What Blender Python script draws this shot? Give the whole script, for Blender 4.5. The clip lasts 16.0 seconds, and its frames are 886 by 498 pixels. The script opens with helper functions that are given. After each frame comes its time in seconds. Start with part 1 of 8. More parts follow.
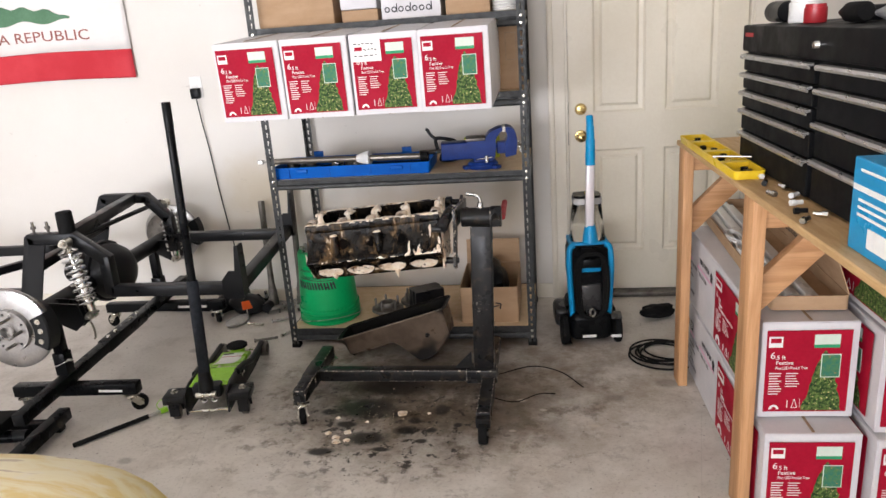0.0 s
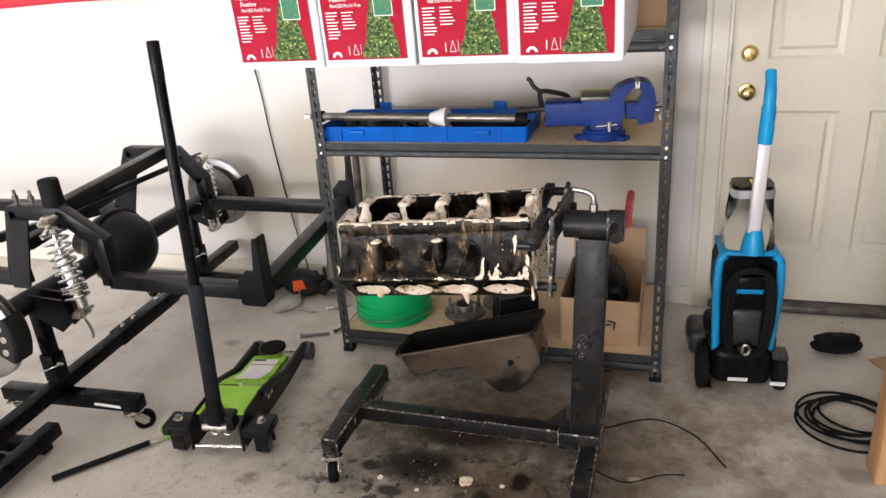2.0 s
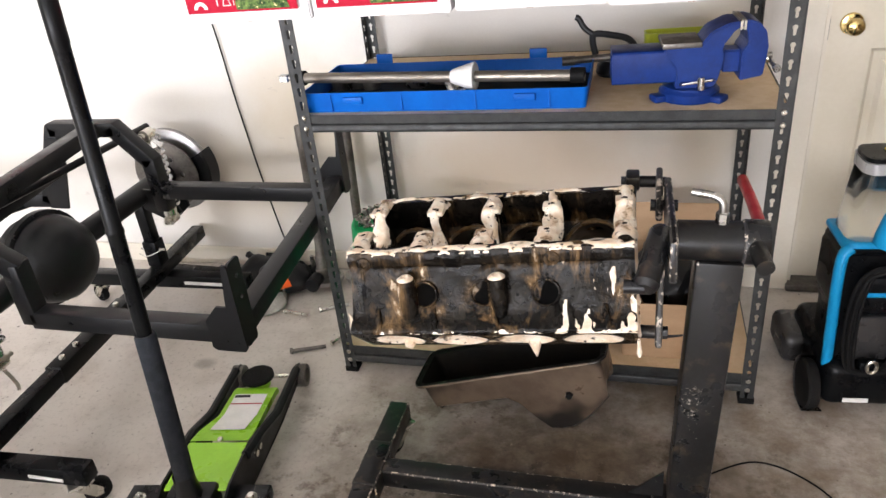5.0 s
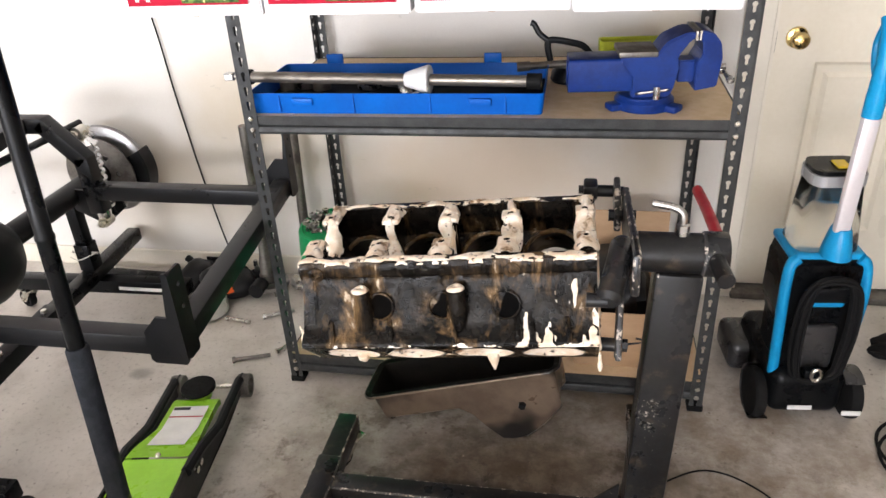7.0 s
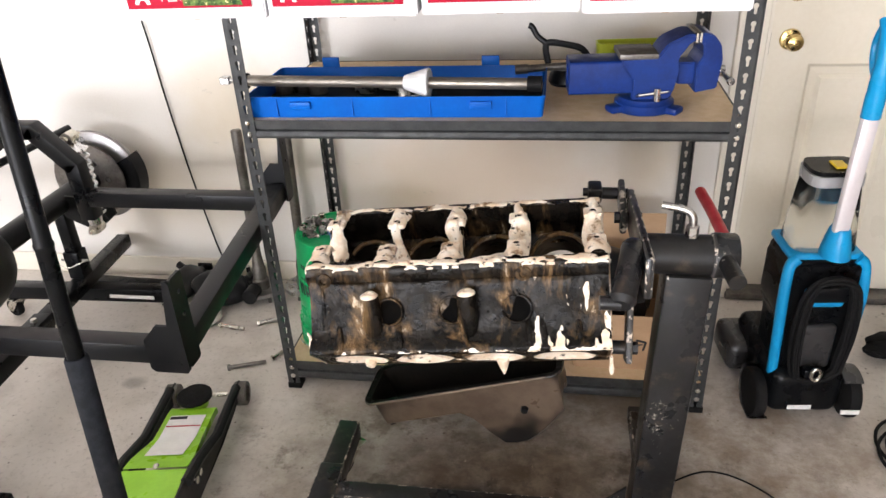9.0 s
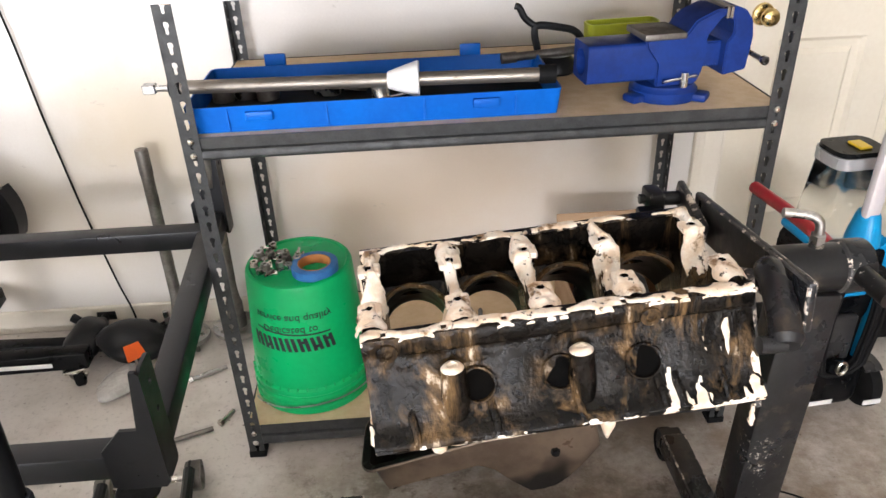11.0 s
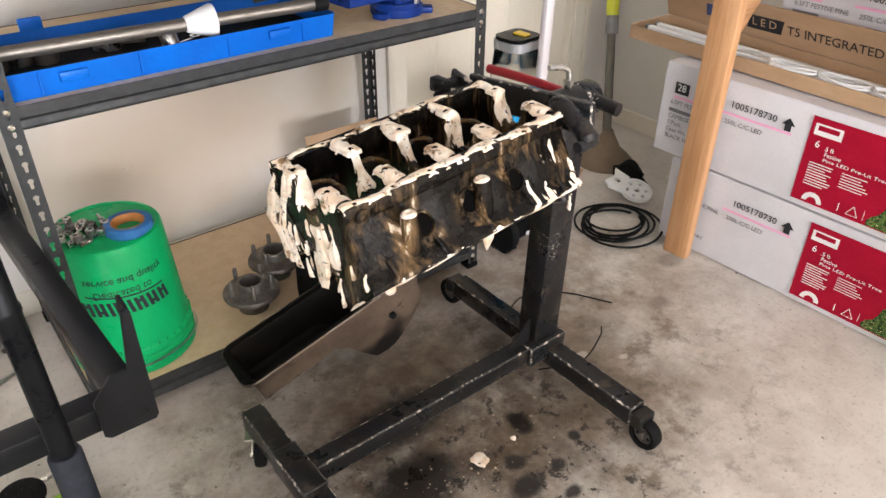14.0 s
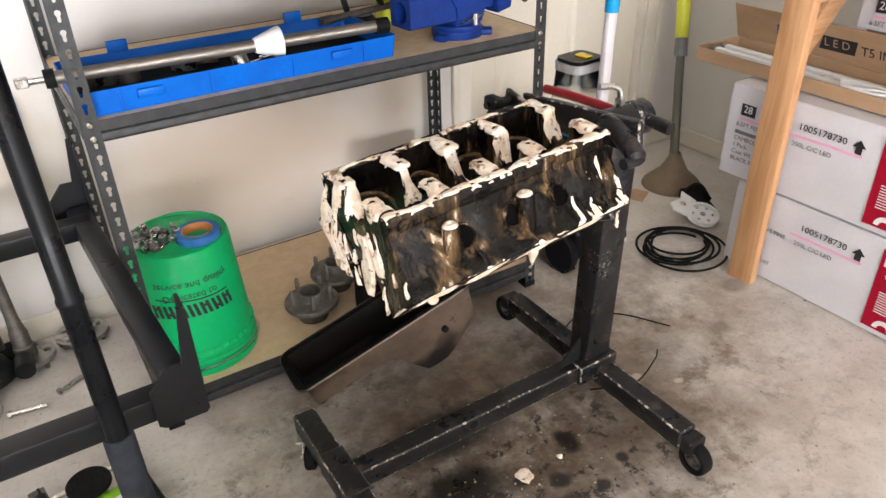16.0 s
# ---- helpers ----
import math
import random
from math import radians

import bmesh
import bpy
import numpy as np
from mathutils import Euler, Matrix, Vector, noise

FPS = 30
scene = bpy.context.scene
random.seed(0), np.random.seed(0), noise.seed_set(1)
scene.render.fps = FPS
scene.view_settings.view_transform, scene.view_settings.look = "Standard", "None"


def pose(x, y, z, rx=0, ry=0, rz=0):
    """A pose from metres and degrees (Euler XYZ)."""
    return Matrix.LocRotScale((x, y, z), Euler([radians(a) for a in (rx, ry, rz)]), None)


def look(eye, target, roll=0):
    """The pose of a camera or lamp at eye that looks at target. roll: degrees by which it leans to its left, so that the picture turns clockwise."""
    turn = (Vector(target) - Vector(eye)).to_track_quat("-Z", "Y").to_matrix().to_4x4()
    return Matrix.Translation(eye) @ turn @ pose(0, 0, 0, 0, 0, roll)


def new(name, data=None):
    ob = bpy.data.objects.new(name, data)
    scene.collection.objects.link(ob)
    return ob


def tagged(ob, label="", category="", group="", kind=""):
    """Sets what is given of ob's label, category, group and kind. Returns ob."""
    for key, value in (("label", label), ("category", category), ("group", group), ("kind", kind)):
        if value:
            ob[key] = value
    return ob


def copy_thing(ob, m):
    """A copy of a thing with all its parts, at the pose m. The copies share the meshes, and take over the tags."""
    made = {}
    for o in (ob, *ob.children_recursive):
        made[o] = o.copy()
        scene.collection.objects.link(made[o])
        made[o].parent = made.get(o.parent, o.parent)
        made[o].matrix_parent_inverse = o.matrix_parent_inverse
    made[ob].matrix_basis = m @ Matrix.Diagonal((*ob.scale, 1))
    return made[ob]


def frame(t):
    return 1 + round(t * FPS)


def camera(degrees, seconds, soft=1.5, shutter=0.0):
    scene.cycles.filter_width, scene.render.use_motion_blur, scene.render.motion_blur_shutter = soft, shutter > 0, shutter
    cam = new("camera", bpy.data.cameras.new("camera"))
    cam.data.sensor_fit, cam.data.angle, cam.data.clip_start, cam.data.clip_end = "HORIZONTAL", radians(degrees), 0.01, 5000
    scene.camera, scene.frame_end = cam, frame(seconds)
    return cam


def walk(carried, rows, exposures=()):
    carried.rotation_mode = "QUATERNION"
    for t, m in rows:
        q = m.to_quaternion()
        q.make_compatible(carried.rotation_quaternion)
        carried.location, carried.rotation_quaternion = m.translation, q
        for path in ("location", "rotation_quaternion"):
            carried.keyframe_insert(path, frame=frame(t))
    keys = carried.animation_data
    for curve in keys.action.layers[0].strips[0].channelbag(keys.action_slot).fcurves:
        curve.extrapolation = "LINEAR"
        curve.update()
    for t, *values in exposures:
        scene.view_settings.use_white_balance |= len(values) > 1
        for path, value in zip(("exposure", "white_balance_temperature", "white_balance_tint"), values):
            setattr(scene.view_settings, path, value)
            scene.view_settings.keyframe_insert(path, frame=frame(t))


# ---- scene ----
cam = camera(62.8, 16.0)
PATH = [
    (0, (0.46, 0.351, 1.533), (0.172, 2.241, 0.946), -4.2),
    (0.5, (0.534, 0.625, 1.54), (0.055, 2.457, 0.896), -4.3),
    (1, (0.44, 0.888, 1.518), (-0.058, 2.691, 0.811), -3.5),
    (1.5, (0.37, 1.109, 1.522), (-0.11, 2.901, 0.775), -3.3),
    (2, (0.386, 1.301, 1.507), (-0.202, 3.052, 0.741), -4.3),
    (2.5, (0.372, 1.507, 1.487), (-0.294, 3.216, 0.691), -4.7),
    (3, (0.23, 1.626, 1.471), (-0.382, 3.335, 0.631), -4.2),
    (3.2, (0.153, 1.678, 1.476), (-0.418, 3.397, 0.628), -4.0),
    (5.3, (0.038, 1.89, 1.465), (-0.455, 3.577, 0.51), -6.4),
    (5.5, (0.034, 1.885, 1.467), (-0.432, 3.581, 0.514), -6.2),
    (6, (0.025, 1.901, 1.462), (-0.375, 3.616, 0.513), -5.0),
    (6.5, (0.007, 1.918, 1.461), (-0.353, 3.639, 0.508), -3.7),
    (7, (0.003, 1.931, 1.459), (-0.349, 3.651, 0.501), -3.2),
    (7.5, (0.002, 1.934, 1.459), (-0.358, 3.653, 0.503), -3.3),
    (8, (-0.006, 1.934, 1.456), (-0.374, 3.655, 0.505), -3.2),
    (8.5, (-0.02, 1.93, 1.454), (-0.381, 3.653, 0.505), -3.1),
    (9, (-0.047, 1.935, 1.456), (-0.351, 3.668, 0.504), -3.0),
    (9.2, (-0.074, 1.938, 1.457), (-0.346, 3.674, 0.503), -3.1),
    (11.3, (-0.529, 2.247, 1.383), (-0.326, 3.972, 0.391), -2.0),
    (11.5, (-0.615, 2.228, 1.399), (-0.322, 3.938, 0.405), -1.9),
    (12, (-0.718, 2.279, 1.391), (-0.211, 3.935, 0.392), -2.0),
    (12.5, (-0.788, 2.413, 1.382), (-0.068, 3.969, 0.352), -1.2),
    (13, (-0.893, 2.319, 1.412), (0.044, 3.738, 0.36), 0.1),
    (13.5, (-1.004, 2.198, 1.408), (0.06, 3.505, 0.33), 0.8),
    (14, (-1.006, 2.093, 1.42), (0.043, 3.401, 0.33), 0.5),
    (14.5, (-0.967, 2.027, 1.412), (0.009, 3.386, 0.317), -0.1),
    (15, (-0.967, 2.014, 1.413), (-0.048, 3.419, 0.325), -1.0),
    (15.5, (-0.973, 2.016, 1.415), (-0.077, 3.453, 0.35), -1.6),
    (16, (-0.978, 2.02, 1.418), (-0.081, 3.479, 0.387), -1.7),
]
EXPOSURES = [(0.0, -0.70), (1.5, -0.50), (3.2, -0.29), (5.3, -0.10), (9.0, -0.05), (12.0, 0.13), (14.0, 0.11), (16.0, 0.08)]
walk(cam, [(t, look(eye, target, roll)) for t, eye, target, roll in PATH], EXPOSURES)

# ---- world and light ----
world = bpy.data.worlds.new("sky")
scene.world = world
world.use_nodes = True
wn = world.node_tree.nodes
sky = wn.new("ShaderNodeTexSky")
sky.sky_type = "NISHITA"
sky.sun_disc = False
sky.sun_elevation = radians(52)
sky.sun_rotation = radians(20)
wn["Background"].inputs["Strength"].default_value = 0.12
world.node_tree.links.new(sky.outputs["Color"], wn["Background"].inputs["Color"])

sun = new("sun", bpy.data.lights.new("sun", "SUN"))
sun.data.energy, sun.data.angle, sun.data.color = 3.5, radians(0.5), (1.0, 0.95, 0.88)
sun.matrix_world = look((2.0, 6.0, 8.0), (0.0, 0.0, 0.0))

# daylight standing in the open garage door
daylight = new("door_daylight", bpy.data.lights.new("door_daylight", "AREA"))
daylight.data.shape, daylight.data.size, daylight.data.size_y = "RECTANGLE", 5.2, 2.0
daylight.data.energy, daylight.data.color = 875.0, (0.935, 0.93, 1.0)
daylight.matrix_world = look((-2.2, -3.1, 1.02), (-1.4, 4.0, 0.75))


# ---- geometry helpers ----
def thing(name, x=0, y=0, z=0, rz=0, rx=0, ry=0, label="", category="", group="", kind=""):
    ob = new(name)
    ob.empty_display_size = 0.05
    ob.matrix_basis = pose(x, y, z, rx, ry, rz)
    return tagged(ob, label, category, group, kind)


def part(name, bm, material, parent, label="", smooth=35, m=None):
    me = bpy.data.meshes.new(name)
    bmesh.ops.recalc_face_normals(bm, faces=bm.faces)
    if isinstance(material, list) and material[0].name == "stand_paint":
        # the narrow bevelled edges carry the chipped paint
        for f in bm.faces:
            if f.calc_area() < 0.0042 * max(e.calc_length() for e in f.edges):
                f.material_index = 1
    bm.to_mesh(me)
    bm.free()
    return place(name, me, material, parent, label, smooth, m)


def place(name, me, material, parent, label="", smooth=35, m=None):
    for one in (material if isinstance(material, (list, tuple)) else [material]):
        me.materials.append(one)
    if smooth:
        for p in me.polygons:
            p.use_smooth = True
        me.set_sharp_from_angle(angle=radians(smooth))
    ob = new(name, me)
    if parent is not None:
        ob.parent = parent
    if m is not None:
        ob.matrix_basis = m
    return tagged(ob, label)


def again(ob, parent, m, name=None):
    """One more part on the same mesh."""
    o = new(name or ob.name.split(".")[0], ob.data)
    o.parent = parent
    o.matrix_basis = m
    return o


def box(bm, x0, x1, y0, y1, z0, z1, r=0.0, seg=1, m=None):
    vs = [bm.verts.new((x, y, z)) for x in (x0, x1) for y in (y0, y1) for z in (z0, z1)]
    fs = [bm.faces.new([vs[i] for i in f]) for f in ((0, 1, 3, 2), (4, 6, 7, 5), (0, 4, 5, 1), (2, 3, 7, 6), (0, 2, 6, 4), (1, 5, 7, 3))]
    if m is not None:
        bmesh.ops.transform(bm, matrix=m, verts=vs)
    if r > 0:
        es = list({e for f in fs for e in f.edges})
        bmesh.ops.bevel(bm, geom=es, offset=r, segments=seg, affect="EDGES", profile=0.5, clamp_overlap=True)
    return bm


def slab(x0, x1, y0, y1, z0, z1, r=0.0, seg=1, m=None):
    return box(bmesh.new(), x0, x1, y0, y1, z0, z1, r, seg, m)


def frame_to(a, b, up=(0, 0, 1)):
    """A pose at a whose z axis points to b."""
    a, b = Vector(a), Vector(b)
    d = (b - a).normalized()
    u = Vector(up)
    if abs(d.dot(u)) > 0.99:
        u = Vector((1, 0, 0))
    xa = u.cross(d).normalized()
    ya = d.cross(xa)
    return Matrix(((xa.x, ya.x, d.x, a.x), (xa.y, ya.y, d.y, a.y), (xa.z, ya.z, d.z, a.z), (0, 0, 0, 1)))


def rod(bm, a, b, r, r2=None, n=16, caps=True):
    r2 = r if r2 is None else r2
    m = frame_to(a, b)
    h = (Vector(b) - Vector(a)).length
    rings = []
    for z, q in ((0, r), (h, r2)):
        rings.append([bm.verts.new(m @ Vector((q * math.cos(2 * math.pi * i / n), q * math.sin(2 * math.pi * i / n), z))) for i in range(n)])
    for i in range(n):
        bm.faces.new((rings[0][i], rings[0][(i + 1) % n], rings[1][(i + 1) % n], rings[1][i]))
    if caps:
        bm.faces.new(rings[0][::-1])
        bm.faces.new(rings[1])
    return bm


def bar(bm, a, b, w, h, r=0.003, up=(0, 0, 1)):
    """A square tube from a to b: w across, h along up."""
    m = frame_to(a, b, up)
    n = (Vector(b) - Vector(a)).length
    return box(bm, -w / 2, w / 2, -h / 2, h / 2, 0, n, r, 2, m)


def lathe(bm, profile, n=24, m=None, a0=0.0, a1=2 * math.pi):
    """profile: (radius, height) rows, turned about z."""
    full = abs(a1 - a0 - 2 * math.pi) < 1e-6
    k = n if full else n + 1
    rings = []
    for r, z in profile:
        if r < 1e-6:
            v = bm.verts.new((0, 0, z))
            rings.append([v] * k)
        else:
            rings.append([bm.verts.new((r * math.cos(a0 + (a1 - a0) * i / n), r * math.sin(a0 + (a1 - a0) * i / n), z)) for i in range(k)])
    new_verts = {v for ring in rings for v in ring}
    for p, q in zip(rings, rings[1:]):
        for i in range(n):
            j = (i + 1) % k
            loop = []
            for v in (p[i], p[j], q[j], q[i]):
                if v not in loop:
                    loop.append(v)
            if len(loop) > 2:
                bm.faces.new(loop)
    if m is not None:
        bmesh.ops.transform(bm, matrix=m, verts=list(new_verts))
    return bm


def sweep(bm, pts, r, n=10, close=False, radii=None):
    """A round tube along points."""
    pts = [Vector(p) for p in pts]
    k = len(pts)
    rings, u = [], None
    for i, p in enumerate(pts):
        a = pts[i - 1] if (i or close) else p
        b = pts[(i + 1) % k] if (i < k - 1 or close) else p
        d = (b - a).normalized()
        if u is None:
            u = d.orthogonal().normalized()
        u = (u - d * u.dot(d)).normalized()
        v = d.cross(u)
        q = radii[i] if radii else r
        rings.append([bm.verts.new(p + q * (u * math.cos(2 * math.pi * j / n) + v * math.sin(2 * math.pi * j / n))) for j in range(n)])
    for i in range(k if close else k - 1):
        p, q = rings[i], rings[(i + 1) % k]
        for j in range(n):
            bm.faces.new((p[j], p[(j + 1) % n], q[(j + 1) % n], q[j]))
    if not close:
        bm.faces.new(rings[0][::-1])
        bm.faces.new(rings[-1])
    return bm


def curve(pts, n=8):
    """Catmull-Rom points through pts."""
    pts = [Vector(p) for p in pts]
    ex = [2 * pts[0] - pts[1]] + pts + [2 * pts[-1] - pts[-2]]
    out = []
    for i in range(1, len(ex) - 2):
        p0, p1, p2, p3 = ex[i - 1:i + 3]
        for j in range(n):
            t = j / n
            out.append(0.5 * (2 * p1 + (p2 - p0) * t + (2 * p0 - 5 * p1 + 4 * p2 - p3) * t * t + (3 * p1 - p0 - 3 * p2 + p3) * t ** 3))
    return out + [pts[-1]]


def plate(bm, outline, depth, holes=(), m=None):
    """A flat plate in xy with round or free holes, thick along z from 0 to depth."""
    loops = [outline] + list(holes)
    start = set(bm.verts)
    edges = []
    for loop in loops:
        vs = [bm.verts.new((p[0], p[1], 0)) for p in loop]
        edges += [bm.edges.new((vs[i], vs[(i + 1) % len(vs)])) for i in range(len(vs))]
    if holes:
        got = bmesh.ops.triangle_fill(bm, use_beauty=True, use_dissolve=False, edges=edges)
        faces = [f for f in got["geom"] if isinstance(f, bmesh.types.BMFace)]
    else:
        faces = [bm.faces.new([e.verts[0] for e in edges])]
    if depth:
        bmesh.ops.recalc_face_normals(bm, faces=faces)
        ext = bmesh.ops.extrude_face_region(bm, geom=faces, use_keep_orig=True)
        bmesh.ops.translate(bm, vec=(0, 0, depth), verts=[v for v in ext["geom"] if isinstance(v, bmesh.types.BMVert)])
    if m is not None:
        bmesh.ops.transform(bm, matrix=m, verts=[v for v in bm.verts if v not in start])
    return bm


def ring(x, y, r, n=16, a=0.0):
    return [(x + r * math.cos(a + 2 * math.pi * i / n), y + r * math.sin(a + 2 * math.pi * i / n)) for i in range(n)]


def rounded(x0, x1, y0, y1, r, n=4):
    out = []
    for cx, cy, a in ((x1 - r, y1 - r, 0), (x0 + r, y1 - r, 90), (x0 + r, y0 + r, 180), (x1 - r, y0 + r, 270)):
        out += [(cx + r * math.cos(radians(a + 90 * i / n)), cy + r * math.sin(radians(a + 90 * i / n))) for i in range(n + 1)]
    return out


def lettering(text, size, material, parent, m, name="lettering", label="", width=None, align="LEFT", thick=0.0004):
    cu = bpy.data.curves.new(name, "FONT")
    cu.body, cu.size, cu.align_x, cu.align_y, cu.extrude = text, size, align, "BOTTOM", thick
    cu.resolution_u = 3
    tmp = bpy.data.objects.new("tmp", cu)
    scene.collection.objects.link(tmp)
    me = bpy.data.meshes.new_from_object(tmp.evaluated_get(bpy.context.evaluated_depsgraph_get()))
    bpy.data.objects.remove(tmp)
    if width and len(me.vertices):
        xs = [v.co.x for v in me.vertices]
        k = width / max(1e-6, max(xs) - min(xs))
        for v in me.vertices:
            v.co.x *= k
    return place(name, me, material, parent, label, 0, m)


def hexhead(bm, a, b, r, h):
    """A hexagonal head at a, pointing away from b."""
    a, b = Vector(a), Vector(b)
    d = (a - b).normalized()
    return rod(bm, a, a + d * h, r, n=6)


# ---- materials ----
def nodes_of(name):
    ma = bpy.data.materials.new(name)
    ma.use_nodes = True
    nt = ma.node_tree
    return ma, nt, nt.nodes["Principled BSDF"]


def noise_node(nt, scale, detail=4, rough=0.55, stretch=(1, 1, 1), offset=(0, 0, 0), dist=0.0):
    tc = nt.nodes.new("ShaderNodeTexCoord")
    mp = nt.nodes.new("ShaderNodeMapping")
    mp.inputs["Scale"].default_value = stretch
    mp.inputs["Location"].default_value = offset
    no = nt.nodes.new("ShaderNodeTexNoise")
    no.inputs["Scale"].default_value, no.inputs["Detail"].default_value = scale, detail
    no.inputs["Roughness"].default_value, no.inputs["Distortion"].default_value = rough, dist
    nt.links.new(tc.outputs["Object"], mp.inputs["Vector"])
    nt.links.new(mp.outputs["Vector"], no.inputs["Vector"])
    return no.outputs["Fac"]


def remap(nt, sock, a, b, lo=0.0, hi=1.0):
    n = nt.nodes.new("ShaderNodeMapRange")
    n.interpolation_type = "SMOOTHSTEP"
    for i, v in enumerate((a, b, lo, hi)):
        n.inputs[i + 1].default_value = v
    nt.links.new(sock, n.inputs[0])
    return n.outputs[0]


def blend(nt, fac, a, b, kind="MIX"):
    n = nt.nodes.new("ShaderNodeMix")
    n.data_type, n.blend_type = "RGBA", kind
    if isinstance(fac, (int, float)):
        n.inputs[0].default_value = fac
    else:
        nt.links.new(fac, n.inputs[0])
    for i, v in ((6, a), (7, b)):
        if isinstance(v, tuple):
            n.inputs[i].default_value = (*v[:3], 1)
        else:
            nt.links.new(v, n.inputs[i])
    return n.outputs[2]


def calc(nt, op, a, b=0.0):
    n = nt.nodes.new("ShaderNodeMath")
    n.operation = op
    for i, v in ((0, a), (1, b)):
        if isinstance(v, (int, float)):
            n.inputs[i].default_value = v
        else:
            nt.links.new(v, n.inputs[i])
    return n.outputs[0]


def relief(nt, bsdf, sock, strength=0.2, distance=0.002):
    n = nt.nodes.new("ShaderNodeBump")
    n.inputs["Strength"].default_value, n.inputs["Distance"].default_value = strength, distance
    nt.links.new(sock, n.inputs["Height"])
    nt.links.new(n.outputs["Normal"], bsdf.inputs["Normal"])


def plain(name, c1, c2=None, rough=0.5, metal=0.0, spec=0.5, scale=6.0, grain=90.0, bump=0.15, spread=0.12, stretch=(1, 1, 1), dirt=None, dirt_at=(0.6, 0.75), coat=0.0, depth=0.001):
    """Two tones on a large and a small scale, with grain relief and uneven gloss."""
    ma, nt, b = nodes_of(name)
    c2 = c2 or tuple(v * 0.75 for v in c1)
    big = noise_node(nt, scale, 5, 0.6, stretch)
    small = noise_node(nt, grain, 3, 0.6, stretch, (3, 7, 1))
    fac = calc(nt, "ADD", calc(nt, "MULTIPLY", big, 0.7), calc(nt, "MULTIPLY", small, 0.3))
    col = blend(nt, remap(nt, fac, 0.35, 0.65), c1, c2)
    if dirt:
        col = blend(nt, remap(nt, noise_node(nt, scale * 2.3, 6, 0.65, stretch, (9, 2, 5)), *dirt_at), col, dirt)
    nt.links.new(col, b.inputs["Base Color"])
    nt.links.new(remap(nt, big, 0.3, 0.7, max(0.02, rough - spread), min(1, rough + spread)), b.inputs["Roughness"])
    b.inputs["Metallic"].default_value = metal
    b.inputs["Coat Weight"].default_value = coat
    b.inputs["Specular IOR Level"].default_value = spec
    if bump:
        relief(nt, b, small, bump, depth)
    return ma


def ramp_edges(ma, wear, amount=(0.62, 0.7), scale=40):
    """Chips of bare metal or primer scattered in the paint."""
    nt = ma.node_tree
    b = nt.nodes["Principled BSDF"]
    old = b.inputs["Base Color"].links[0].from_socket
    chips = remap(nt, calc(nt, "MULTIPLY", noise_node(nt, scale, 5, 0.7, offset=(1, 4, 8)), noise_node(nt, 5, 2, 0.5, offset=(6, 1, 2))), amount[0] * 0.6, amount[1] * 0.6)
    nt.links.new(blend(nt, chips, old, wear), b.inputs["Base Color"])
    return ma


def pine(name, along, c1=(0.57, 0.32, 0.155), c2=(0.43, 0.215, 0.09)):
    st = [14.0, 14.0, 14.0]
    st["xyz".index(along)] = 0.9
    ma, nt, b = nodes_of(name)
    g = noise_node(nt, 2.2, 6, 0.6, tuple(st), dist=0.6)
    f = noise_node(nt, 9.0, 3, 0.6, tuple(st), (4, 2, 1))
    knots = remap(nt, noise_node(nt, 4.5, 2, 0.4, tuple(1.0 if s > 1 else 0.55 for s in st), (2, 5, 7)), 0.70, 0.76)
    col = blend(nt, remap(nt, g, 0.38, 0.66), c1, c2)
    col = blend(nt, calc(nt, "MULTIPLY", remap(nt, f, 0.45, 0.7), 0.35), col, (0.30, 0.15, 0.06))
    col = blend(nt, knots, col, (0.20, 0.09, 0.035))
    nt.links.new(col, b.inputs["Base Color"])
    b.inputs["Roughness"].default_value = 0.62
    relief(nt, b, f, 0.25, 0.0015)
    return ma


def ink(name, c, rough=0.5):
    return plain(name, c, tuple(v * 0.9 for v in c), rough, spec=0.2, scale=20, bump=0.0)


def glass(name, tint, rough=0.03):
    ma, nt, b = nodes_of(name)
    b.inputs["Base Color"].default_value = (*tint, 1)
    b.inputs["Transmission Weight"].default_value = 1.0
    b.inputs["IOR"].default_value = 1.2
    nt.links.new(remap(nt, noise_node(nt, 12, 4), 0.3, 0.7, rough, rough + 0.12), b.inputs["Roughness"])
    return ma


M_WALL = plain("wall_paint", (0.70, 0.675, 0.632), (0.66, 0.63, 0.585), 0.55, scale=1.6, grain=130, bump=0.35, depth=0.0015)


